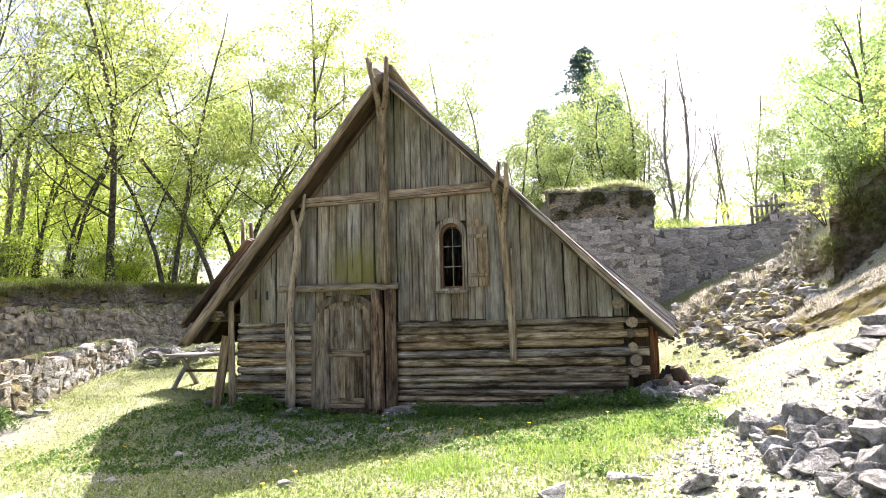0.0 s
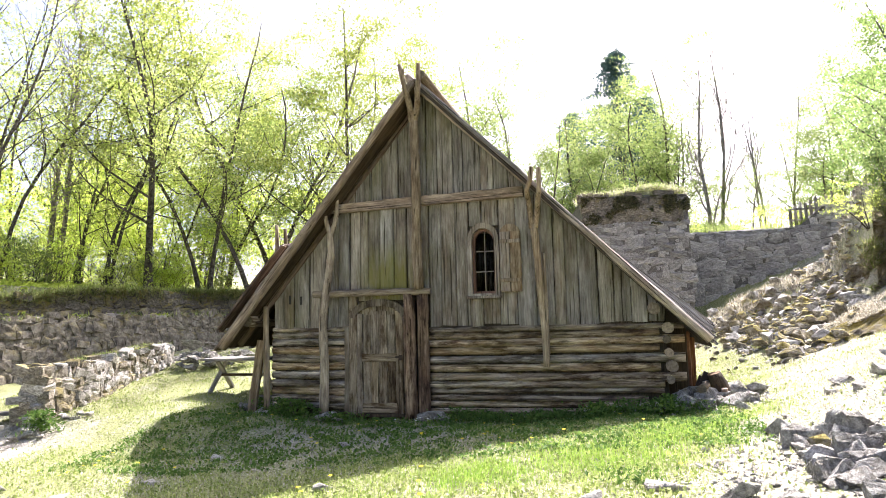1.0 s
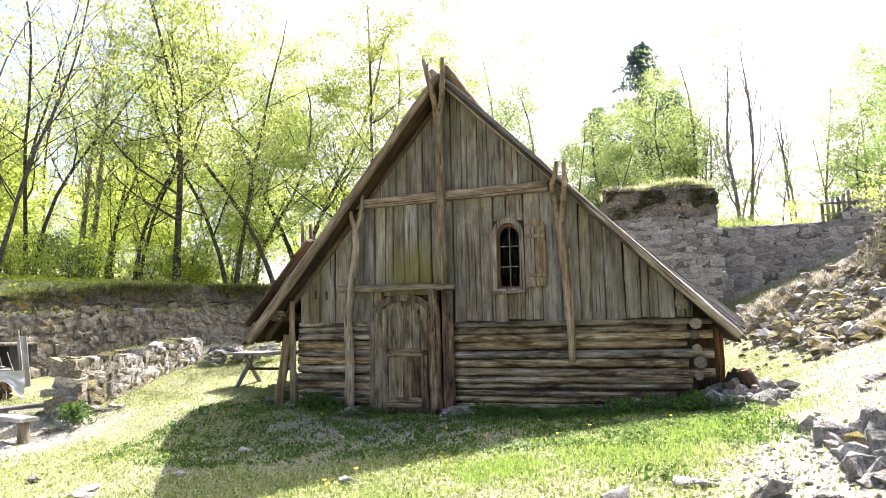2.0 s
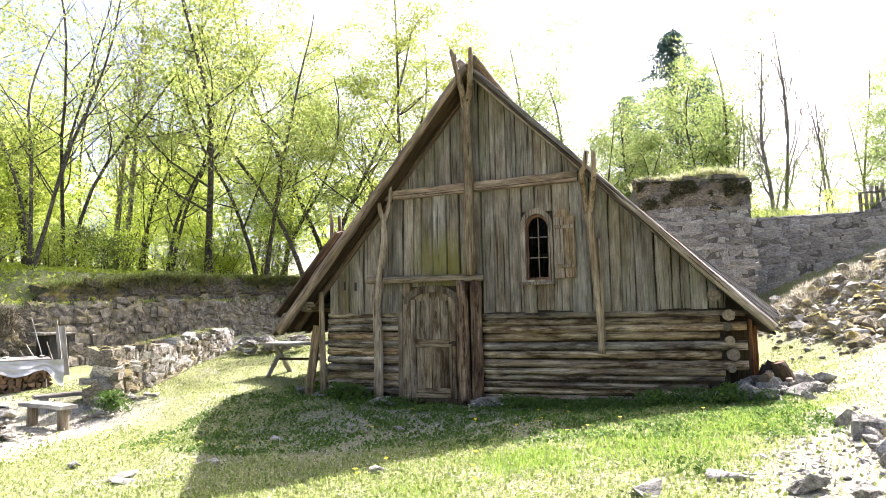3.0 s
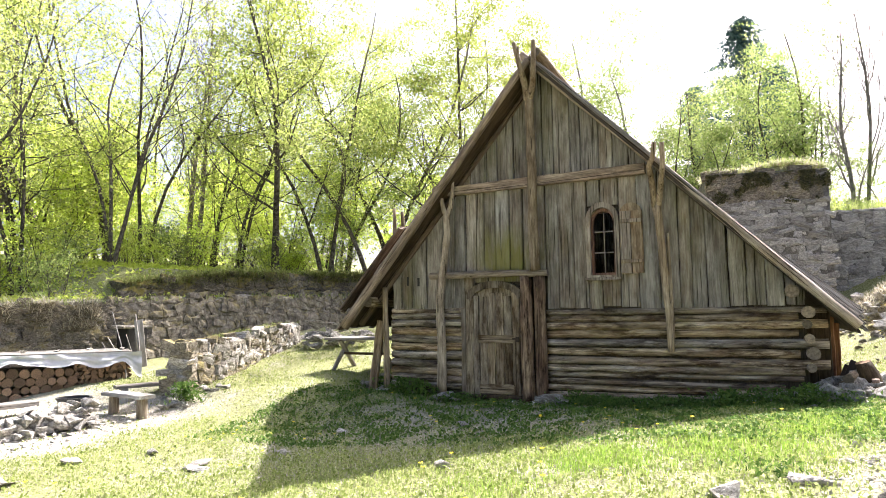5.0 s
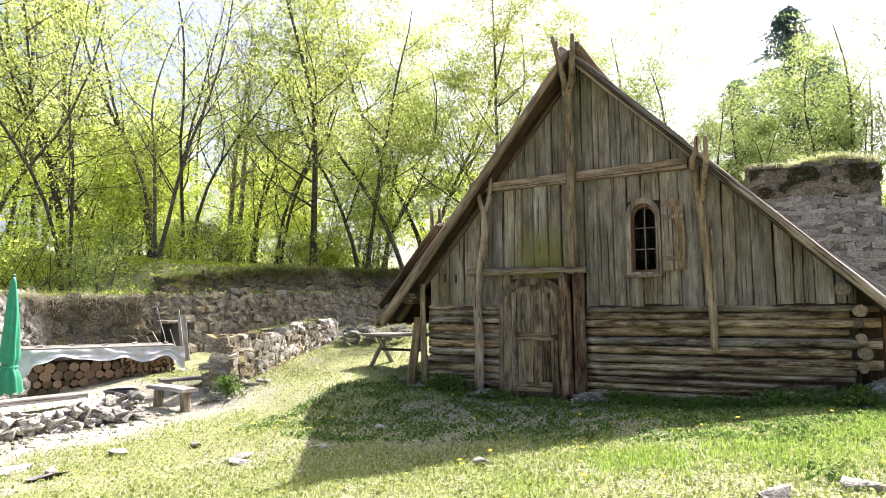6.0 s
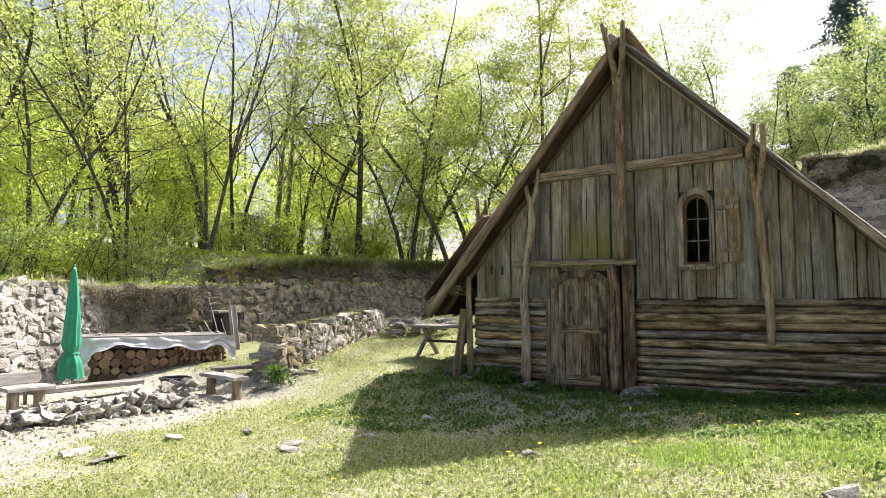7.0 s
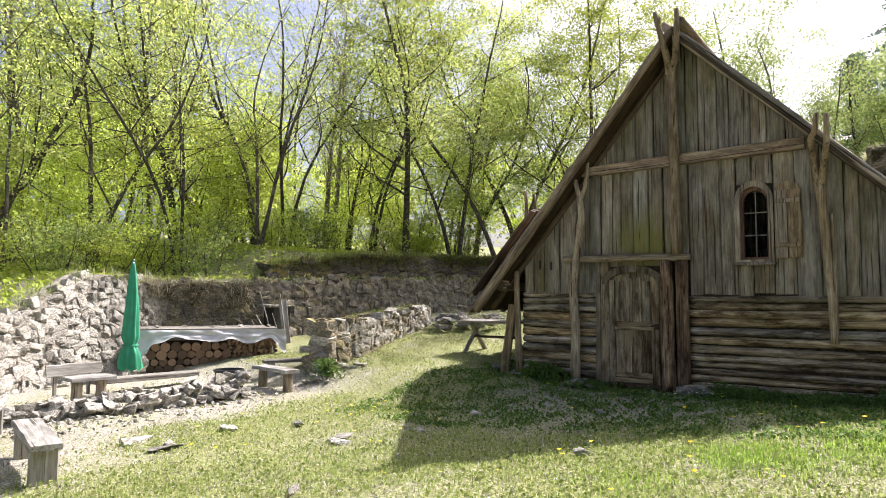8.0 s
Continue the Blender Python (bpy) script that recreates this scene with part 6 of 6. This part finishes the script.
# trees behind tower and wall
for k, (x, y, z, kd, sc, sp_) in enumerate([(1.6, 27.5, 4.0, 7, 1.15, 0.5), (5.5, 27.5, 4.4, 7, 1.32, 2.5), (3.2, 31.5, 4.4, 5, 1.3, 4.2), (0.2, 25.5, 3.6, 5, 1.05, 1.4), (6.3, 29.0, 4.5, 7, 1.05, 3.4), (-2.5, 26.0, 3.5, 7, 1.3, 2.0), (-5.0, 23.0, 3.4, 7, 1.4, 3.0)]):
    plant("deciduous_tree", KINDS[kd], x, y, sc, sp_, "leafy deciduous tree behind the stone walls", "trees behind the far wall", z)
for k, (x, y, z, kd, sc, sp_) in enumerate([(14.0, 32.0, 4.6, 5, 1.25, 1.0), (17.0, 31.5, 4.8, 8, 1.3, 4.1), (15.2, 21.5, 5.0, 8, 1.1, 0.9), (13.2, 13.4, 5.2, 8, 0.85, 5.0), (16.5, 18.0, 5.4, 8, 1.1, 2.9), (18.5, 25.0, 5.0, 7, 1.4, 0.1), (14.0, 29.0, 4.6, 7, 0.9, 3.1), (9.6, 24.5, 4.4, 4, 0.6, 1.9)]):
    plant("deciduous_tree", KINDS[kd], x, y, sc, sp_, "green leafy tree above the rock face", "trees above the rock face", z)
for k, (x, y, z, sc, sp_) in enumerate([(7.9, 24.0, 4.4, 1.2, 0.4), (11.0, 28.2, 4.6, 0.9, 2.0)]):
    plant("bare_tree", BARE, x, y, sc, sp_, "tall leafless tree with fine upright twigs", "bare trees", z)
# undergrowth along the terrace
for k in range(40):
    s_ = -6.5 + 20.5 * ((k * 0.618) % 1.0)
    d = r.uniform(2.0, 4.0) if s_ < 0.3 else r.uniform(3.4, 6.5)
    bx = -10.6 + 0.2 * s_ - d * 0.98
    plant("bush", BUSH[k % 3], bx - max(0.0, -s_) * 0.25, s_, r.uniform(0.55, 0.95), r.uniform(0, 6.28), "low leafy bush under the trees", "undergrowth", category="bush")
for k in range(20):                                        # young trees fill the wood between the trunks
    s_ = -8.5 + 24.0 * ((k * 0.618 + 0.3) % 1.0)
    d = r.uniform(6.0, 15.0)
    bx = -10.6 + 0.2 * s_ - d * 0.98 - max(0.0, -s_) * 0.25
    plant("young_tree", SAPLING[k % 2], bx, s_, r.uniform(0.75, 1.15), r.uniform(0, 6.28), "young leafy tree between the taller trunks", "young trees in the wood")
for k in range(18):                                        # and stand behind them, farther in
    s_ = -9.0 + 30.0 * ((k * 0.618 + 0.1) % 1.0)
    d = r.uniform(14.0, 25.0)
    bx = -10.6 + 0.2 * s_ - d * 0.98 - max(0.0, -s_) * 0.25
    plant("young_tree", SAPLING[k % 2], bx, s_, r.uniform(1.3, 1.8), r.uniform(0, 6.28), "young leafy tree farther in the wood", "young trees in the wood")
for k, (x, y, sc) in enumerate([(-12.6, 12.2, 1.0), (-10.7, 15.2, 1.1), (-8.8, 16.4, 1.0), (-14.2, 11.0, 1.0), (-7.0, 18.5, 1.1), (-12.0, 17.5, 1.2), (-9.6, 20.0, 1.2), (-15.5, 14.5, 1.2), (-5.2, 19.0, 1.1)]):
    plant("young_tree", SAPLING[k % 2], x, y, sc, 1.9 * k, "young leafy tree between the taller trunks", "young trees in the wood")
for k, (x, y, z, sc) in enumerate([(9.9, 8.9, 4.0, 0.6), (10.3, 8.1, 4.6, 0.75), (11.1, 7.9, 5.3, 0.8), (10.9, 8.9, 5.2, 0.8), (12.0, 7.6, 6.0, 0.8)]):
    plant("bush", DARKBUSH if k % 2 else BUSH[0], x, y, sc, 1.1 * k, "leafy bush hanging over the rocks", "bushes on the rocks", z, "bush")
for k, (x, y, z, sc) in enumerate([(9.0, 18.6, 4.3, 0.8), (7.4, 18.9, 4.3, 0.75), (6.4, 19.5, 4.3, 0.9), (10.6, 19.2, 4.4, 0.9), (8.2, 20.6, 4.3, 0.9), (9.8, 21.2, 4.3, 1.0), (5.6, 21.5, 4.3, 1.0)]):
    plant("bush", BUSH[k % 3], x, y, sc, 1.1 * k, "leafy bush behind the far wall", "bushes behind the far wall", z, "bush")
for k, (x, y, sc) in enumerate([(-16.6, 8.6, 1.15), (-20.5, 3.0, 1.2), (-21.0, -1.5, 1.2)]):
    plant("bare_tree", BARE, x, y, sc, 1.7 * k, "tall slim tree with bare fine twigs", "bare trees")


# ---- fir trees far behind ----
def fir_meshes(seed, height):
    r = random.Random(seed)
    trunk = tube_mesh("trunk", height, 0.28, 0.04, M_BARK, 8, 10, 0.05, 0.05, seed)
    rs = np.random.RandomState(seed)
    pts = []
    for k in range(420):                                   # boughs
        z = height * (0.25 + 0.75 * (k + r.random()) / 420)
        reach = min(3.6, (height - z) * 0.72 + 0.6) * r.uniform(0.55, 1.2)
        az = r.uniform(0, 6.283)
        for s in range(46):
            d = reach * (s + r.random()) / 46
            wide = 0.10 + 0.28 * math.sin(math.pi * min(1, d / reach))
            o = r.gauss(0, wide)
            pts.append((d * math.cos(az) - o * math.sin(az), d * math.sin(az) + o * math.cos(az), z + d * 0.1 - 0.1 * d * d + r.gauss(0, 0.07)))
    return trunk, leaf_mesh("crown", np.array(pts), 0.26, M_NEEDLE, rs, 0.3, 0.35)


FIR = fir_meshes(77, 17)
for k, (x, y, z, sc) in enumerate([(3.6, 38.5, 4.6, 1.0), (0.1, 41.0, 4.4, 0.8), (5.6, 42.0, 4.6, 0.85)]):
    plant("fir_tree", FIR, x, y, sc, 1.3 * k, "dark blue-green fir rising behind the wood", "fir trees", z)

# unseen trees added behind the camera; they close the place and darken glass reflections
r = random.Random(35)
for k in range(20):
    az = radians(-80 + 160 * (k + r.random()) / 20)
    far = r.uniform(20, 30)
    x, y = 3.5 + far * math.sin(az), -13 - far * math.cos(az)
    plant("deciduous_tree", FARKIND, x, y, r.uniform(0.9, 1.3), r.uniform(0, 6.28), "unseen deciduous tree added behind the camera to darken reflections", "trees across the clearing")

# ---- grass ----
def blade_mesh(name, pts, h, w, material, rs, droop=0.5):
    """Grass blades: one narrow triangle each, leaning at chance."""
    n = len(pts)
    az = rs.uniform(0, 6.283, n)
    hh = h * rs.uniform(0.5, 1.4, n)
    lean = droop * rs.uniform(0.1, 1.3, n)
    side = np.stack([-np.sin(az), np.cos(az), np.zeros(n)], 1) * (w * rs.uniform(0.6, 1.4, n))[:, None]
    tip = np.stack([np.cos(az) * lean * hh, np.sin(az) * lean * hh, hh * np.maximum(0.15, 1 - 0.5 * lean)], 1)
    v = np.empty((n, 3, 3))
    v[:, 0], v[:, 1], v[:, 2] = pts - side, pts + side, pts + tip
    me = bpy.data.meshes.new(name)
    me.vertices.add(n * 3)
    me.vertices.foreach_set("co", v.reshape(-1))
    me.loops.add(n * 3)
    me.loops.foreach_set("vertex_index", np.arange(n * 3, dtype=np.int32))
    me.polygons.add(n)
    me.polygons.foreach_set("loop_start", np.arange(0, n * 3, 3, dtype=np.int32))
    me.update(calc_edges=True)
    me.materials.append(material)
    return me


def stuff(name, me, label, category):
    return tagged(new(name, me), label, category, kind="stuff")


def inside_house(x, y):
    return -2.5 < x < 4.3 and -0.02 < y < DEPTH


def scatter(seed, count, area, keep):
    """Points on the ground in the area; keep gives the chance that a place is taken."""
    rr = random.Random(seed)
    out = []
    tries = 0
    while len(out) < count and tries < count * 8:
        tries += 1
        x, y = rr.uniform(area[0], area[1]), rr.uniform(area[2], area[3])
        if inside_house(x, y) or behind_court(x, y) > -0.1:
            continue
        if rr.random() < keep(x, y):
            out.append((x, y, ground_height(x, y)))
    return np.array(out)


def near_weight(x, y):
    d = math.hypot(x - 3.6, y + 10.6)
    return min(1.0, (6.5 / max(d, 1.0)) ** 1.3) * (1.0 if y > -8.7 else 0.35)


def lush(x, y):
    g = 0.72 + 1.0 * noise.noise(Vector((x * 0.55, y * 0.55, 7))) + 0.5 * noise.noise(Vector((x * 1.9, y * 1.9, 3)))
    g -= 1.1 * max(0.0, bareness(x, y) + 0.1)
    return min(1.0, max(0.03, g))


rs = np.random.RandomState(4)


def lush_band(x, y):
    """The damp strip along the house's shade where the grass is fullest."""
    mid = -4.1 + 0.62 * (x - 2.6) + 0.4 * max(0.0, x - 3.6)
    return math.exp(-((y - mid) / 0.75) ** 2) * ss(0.6, 2.2, x) * ss(5.6, 4.6, x) * min(1.0, max(0.0, 0.5 + 1.5 * noise.noise(Vector((x * 1.1, y * 1.1, 17)))))


LAWN = (-9.0, 8.5, -13.5, 7.0)
stuff("lush_grass", blade_mesh("lush_grass", scatter(21, 20000, (0.5, 5.8, -6.5, 0.5), lush_band), 0.06, 0.005, M_LUSH, rs), "full bright green grass along the shade", "grass")
stuff("grass", blade_mesh("grass", scatter(1, 105000, LAWN, lambda x, y: near_weight(x, y) * lush(x, y)), 0.05, 0.0045, M_GRASS, rs), "short fresh meadow grass", "grass")
pts = scatter(2, 60000, LAWN, lambda x, y: near_weight(x, y) * (0.1 + 0.75 * lush(x, y)))
pts[:, 2] += rs.uniform(0.005, 0.04, len(pts))
stuff("ground_herbs", leaf_mesh("ground_herbs", pts, 0.042, M_HERB, rs, 2.5), "small clover and herb leaves in the meadow", "herbs")
pts = scatter(3, 26000, LAWN, lambda x, y: near_weight(x, y) * (1.0 - 0.55 * lush(x, y)))
pts[:, 2] += 0.006
stuff("dry_litter", blade_mesh("dry_litter", pts, 0.055, 0.005, M_DRYGRASS, rs, 1.6), "pale dry grass and leaf litter", "litter")
pts = scatter(5, 7000, LAWN, lambda x, y: near_weight(x, y) * (1.05 - 0.8 * lush(x, y)))
pts[:, 2] += 0.008
stuff("pebbles", leaf_mesh("pebbles", pts, 0.035, M_CHIP, rs, 4.0, 0.8), "pale stone chips and dead leaves on the soil", "chips")


# herbs grow here; their number also stands in for the house's shade
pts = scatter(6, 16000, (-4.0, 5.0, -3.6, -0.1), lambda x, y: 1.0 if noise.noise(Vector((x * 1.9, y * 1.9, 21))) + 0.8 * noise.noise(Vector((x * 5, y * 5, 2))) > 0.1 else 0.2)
pts[:, 2] += rs.uniform(0.005, 0.05, len(pts))
stuff("shade_herbs", leaf_mesh("shade_herbs", pts, 0.05, M_WEED, rs, 1.5), "dark green herbs strewn thick to deepen the house's shade", "herbs")


# wall tops, bank and tower: tufts
def tufts(seed, count, pts, z, side0, side1, spread=0.1):
    rr = random.Random(seed)
    out = []
    for _ in range(count):
        t = rr.random() * (len(pts) - 1)
        i = min(len(pts) - 2, int(t))
        a, b = Vector(pts[i]), Vector(pts[i + 1])
        way = (b - a).normalized()
        q = a.lerp(b, t - i) + Vector((-way.y, way.x)) * rr.uniform(side0, side1)
        if noise.noise(Vector((q.x * 1.1, q.y * 1.1, seed))) < -0.15:
            continue
        out.append((q.x, q.y, z[i] + (z[i + 1] - z[i]) * (t - i) + rr.uniform(-spread, spread * 0.4)))
    return np.array(out)


stuff("wall_grass", blade_mesh("wall_grass", tufts(11, 6000, court_pts[1:], court_top[1:], 0.35, 1.2), 0.15, 0.009, M_GRASS, rs, 0.9), "green grass on the court wall", "grass")
tp = []
for k in range(4200):                                      # dry grass hangs over the wall above the woodpile
    t, v = rs.uniform(0.2, 1.75), rs.uniform(0, 1) ** 1.3
    i = int(t)
    a, b = Vector(court_pts[2 + i]), Vector(court_pts[3 + i])
    way, top = (b - a).normalized(), court_top[2 + i] + (court_top[3 + i] - court_top[2 + i]) * (t - i)
    if noise.noise(Vector((t * 5, v * 0.7, 61))) < -0.05 + 0.25 * v:
        continue
    q = a.lerp(b, t - i) + Vector((-way.y, way.x)) * (0.18 * (top - 0.8 * v + 0.8) - 0.1)
    tp.append((q.x, q.y, top + 0.05 - 0.75 * v))
tp = np.array(tp)
hang = blade_mesh("wall_dry_grass", tp, 0.34, 0.007, M_DRYGRASS, rs, 2.4)
stuff("wall_dry_grass", hang, "dry hanging grass on the court wall", "grass")
stuff("bank_grass", blade_mesh("bank_grass", tufts(13, 14000, bank_pts, bank_top, 0.3, 1.8), 0.22, 0.01, M_GRASS, rs, 0.9), "green grass on the mossy bank", "grass")
stuff("bank_dry_grass", blade_mesh("bank_dry_grass", tufts(14, 12000, bank_pts, [z - 0.05 for z in bank_top], 0.16, 0.6, 0.28), 0.26, 0.009, M_DARKGRASS, rs, 2.0), "dark hanging grass on the mossy bank", "grass")
stuff("ruin_grass", blade_mesh("ruin_grass", tufts(15, 4500, RUIN[1:], RUIN_TOP[1:], 0.05, 0.6), 0.13, 0.008, M_GRASS, rs, 0.8), "grass growing on the ruin wall", "grass")
stuff("far_wall_grass", blade_mesh("far_wall_grass", tufts(16, 5000, far_pts, far_top, 0.05, 0.9), 0.3, 0.014, M_GRASS, rs, 0.7), "grass along the far wall top", "grass")
tp = []
for k in range(7000):
    q = TOWER_POSE @ Vector((rs.uniform(-1.75, 1.75), rs.uniform(-0.05, 1.6), 5.66))
    tp.append((q.x, q.y, q.z + 0.25 * math.exp(-((q.x - 4.6) / 0.9) ** 2) + rs.uniform(-0.06, 0.02)))
stuff("tower_grass", blade_mesh("tower_grass", np.array(tp[::2]), 0.24, 0.012, M_GRASS, rs, 1.0), "long grass on the tower stump", "grass")
stuff("tower_dry_grass", blade_mesh("tower_dry_grass", np.array(tp[1::2]), 0.26, 0.012, M_DRYGRASS, rs, 1.3), "dry grass on the tower stump", "grass")
tp = []
for k in range(5000):                                      # moss hanging down the upper courses
    u, v = rs.uniform(-1.75, 1.75), rs.uniform(0, 1) ** 1.6
    if noise.noise(Vector((u * 2.2, v * 2, 51))) > 0.1 * v:
        q = TOWER_POSE @ Vector((u, -0.09 - rs.uniform(0, 0.04), 5.6 - 0.95 * v))
        tp.append(tuple(q))
stuff("tower_moss", leaf_mesh("tower_moss", np.array(tp), 0.085, M_MOSSTUFT, rs, 0.2, 0.7), "dark moss hanging down the tower stump", "moss")
turf = bmesh.new()
bmesh.ops.create_grid(turf, x_segments=20, y_segments=14, size=1.0)
for v in turf.verts:
    e = min(1 - abs(v.co.x), 1 - abs(v.co.y))
    v.co = Vector((v.co.x * 1.74, 1.4 + v.co.y * 1.45, 5.60 + 0.3 * ss(0, 0.35, e) * math.exp(-((v.co.x - 0.3) / 0.7) ** 2) + 0.06 * noise.noise(v.co * 4)))
tagged(part("tower_turf", turf, M_GROUND, None, "", TOWER_POSE), "grassy turf cap on the tower stump", "turf")
# grass hanging on the rock face
tp = []
for k in range(9000):
    x = rs.uniform(8.9, 12.0)
    z = rs.uniform(1.9, 4.2 + 0.95 * max(0.0, x - 9.05))
    if noise.noise(Vector((x * 0.9, z * 0.9, 31))) < 0.05:
        continue
    tp.append((x + 0.4, 7.5 - 0.33 * (x - 9.1) + 0.25 * (z - 1.5) - rs.uniform(0.05, 0.35), z))
stuff("cliff_grass", blade_mesh("cliff_grass", np.array(tp), 0.3, 0.011, M_DARKGRASS, rs, 2.2), "dark grass hanging on the rock face", "grass")
pts = scatter(17, 15000, (5.0, 10.5, -4.0, 15.0), lambda x, y: 0.15 + 1.3 * noise.noise(Vector((x * 1.3, y * 1.3, 5))))
stuff("slope_grass", blade_mesh("slope_grass", pts, 0.05, 0.006, M_GRASS, rs, 0.9), "pale grass tufts on the slope", "grass")
pts = scatter(18, 16000, (5.0, 10.5, -4.0, 15.0), lambda x, y: 0.6)
pts[:, 2] += 0.01
stuff("slope_litter", blade_mesh("slope_litter", pts, 0.06, 0.009, M_DRYGRASS, rs, 1.5), "pale dry grass litter on the slope", "litter")
pts = scatter(19, 9000, (5.4, 11.2, 10.5, 15.0), lambda x, y: 0.4 + 0.9 * noise.noise(Vector((x * 1.2, y * 1.2, 8))))
stuff("heap_grass", blade_mesh("heap_grass", pts, 0.26, 0.012, M_DRYGRASS, rs, 1.0), "long pale dry grass above the scree", "grass")
tp = []
for k in range(9000):                                      # moss and grass on the ledge
    y, v = rs.uniform(-0.4, 6.8), rs.uniform(0, 1)
    if noise.noise(Vector((y * 1.1, v * 3, 41))) > -0.05:
        tp.append((7.45 + 0.45 * y + 0.7 * v, 4.6 - 0.42 * y + 1.0 * v, 1.05 + 0.27 * y + 0.55 * v))
stuff("ledge_grass", blade_mesh("ledge_grass", np.array(tp), 0.07, 0.012, M_DRYGRASS, rs, 1.6), "short yellow-green grass on the mossy ledge", "grass")
# grass and herbs on the terrace under the trees
tp = []
for k in range(26000):
    x, y = rs.uniform(-19, -8), rs.uniform(-9, 15)
    d = behind_court(x, y)
    if 0.6 < d < 8:
        tp.append((x, y, ground_height(x, y)))
stuff("terrace_grass", leaf_mesh("terrace_grass", np.array(tp) + np.array((0, 0, 0.12)) * rs.uniform(0, 1, (len(tp), 1)), 0.16, M_BRIGHTLEAF, rs, 0.6, 0.4), "green herbs and grass under the trees", "grass")

# ---- small plants ----
def weed_mesh(seed, n, h, spread, size, material):
    rs2 = np.random.RandomState(seed)
    c = rs2.normal(0, 1, (n, 3)) * np.array((spread, spread, 0)) + np.array((0, 0, 1)) * (h * rs2.uniform(0.1, 1, n) ** 0.8)[:, None]
    return leaf_mesh("weed", c, size, material, rs2, 1.0, 0.5)


WEEDS = [weed_mesh(1, 160, 0.34, 0.09, 0.075, M_WEED), weed_mesh(2, 120, 0.2, 0.12, 0.06, M_WEED), weed_mesh(3, 140, 0.14, 0.13, 0.05, M_WEED)]
r = random.Random(101)
spots = [(-2.25, -0.22, 0), (-2.05, -0.3, 0), (-1.85, -0.25, 0), (-1.7, -0.3, 1), (-2.3, -0.4, 1), (-1.1, -0.5, 2), (-0.9, -0.35, 2), (0.95, -0.25, 1), (1.2, -0.4, 2)]
spots += [(r.uniform(0.9, 4.2), r.uniform(-0.75, -0.2), r.choice((1, 2, 2))) for _ in range(34)]
spots += [(4.15, -0.62, 0), (4.3, -0.7, 1), (4.6, -0.75, 1), (-5.75, -1.75, 0), (-5.8, -1.85, 0), (-5.6, -1.7, 1), (-3.2, -0.2, 1), (-2.8, 0.2, 1), (3.6, -4.85, 2), (-0.2, -0.9, 2)]
cl = []
for k, (x, y, i) in enumerate(spots):
    me, sc = WEEDS[i], r.uniform(0.8, 1.3)
    m = Matrix.Translation(on_ground(x, y, -0.01)) @ Matrix.Rotation(r.uniform(0, 6.28), 4, "Z") @ Matrix.Scale(sc, 4)
    cl += [m @ v.co for v in me.vertices]
stuff("wall_weeds", mesh_from("wall_weeds", cl, [tuple(range(i, i + 4)) for i in range(0, len(cl), 4)], M_WEED), "leafy green weeds along the wall foot", "weeds")


def flower_mesh(name, petals, r0, stem, material):
    v, f = [(0, 0, stem + 0.006)], []
    for k in range(petals):
        a = 6.283 * k / petals
        v.append((r0 * math.cos(a), r0 * math.sin(a), stem + 0.004 * (k % 2)))
    for k in range(petals):
        f.append((0, 1 + k, 1 + (k + 1) % petals))
    n0 = len(v)
    for k in range(3):
        a = 6.283 * k / 3
        v += [(0.002 * math.cos(a), 0.002 * math.sin(a), 0), (0.002 * math.cos(a), 0.002 * math.sin(a), stem)]
    for k in range(3):
        a, b = n0 + 2 * k, n0 + 2 * ((k + 1) % 3)
        f.append((a, b, b + 1, a + 1))
    me = mesh_from(name, v, f, material)
    me.materials.append(M_GRASS)
    for p in me.polygons[petals:]:
        p.material_index = 1
    return me


DANDELION = flower_mesh("dandelion", 12, 0.021, 0.1, M_YELLOW)
DAISY = flower_mesh("daisy", 10, 0.014, 0.12, M_WHITE)
for k in range(130):
    x, y = r.uniform(-4.5, 4.5), r.uniform(-6.5, -0.6)
    if noise.noise(Vector((x * 0.8, y * 0.8, 12))) < -0.1:
        continue
    tagged(part("dandelion", DANDELION, None, None, "", Matrix.Translation(on_ground(x, y)) @ Matrix.Rotation(r.uniform(-0.3, 0.3), 4, "X") @ Matrix.Scale(r.uniform(0.8, 1.2), 4)), "small yellow dandelion in the grass", "flower", "dandelions")
for k in range(12):
    x, y = 0.62 + r.gauss(0, 0.14), -0.85 + r.gauss(0, 0.06)
    tagged(part("daisy", DAISY, None, None, "", Matrix.Translation(on_ground(x, y)) @ Matrix.Rotation(r.uniform(-0.3, 0.3), 4, "X")), "small white flower by the doorstep", "flower", "white flowers by the door")

# ---- the stones of the walls ----
for wall, places, stones, near in LAID:
    rr = random.Random(len(places))
    if near is not None and len(places) > 300:
        places.sort(key=lambda m: (m.translation.x - near[0]) ** 2 + (m.translation.y - near[1]) ** 2)
    for m in places[:300]:
        part("stone", rr.choice(stones), None, wall, "", m)
    rest = places[300:]
    if rest:
        verts, faces = [], []
        for m in rest:
            me = rr.choice(stones)
            k = len(verts)
            verts += [m @ v.co for v in me.vertices]
            faces += [tuple(i + k for i in p.vertices) for p in me.polygons]
        tagged(part("stonework", mesh_from("stonework", verts, faces, stones[0].materials[0]), None, wall), kind="stuff")
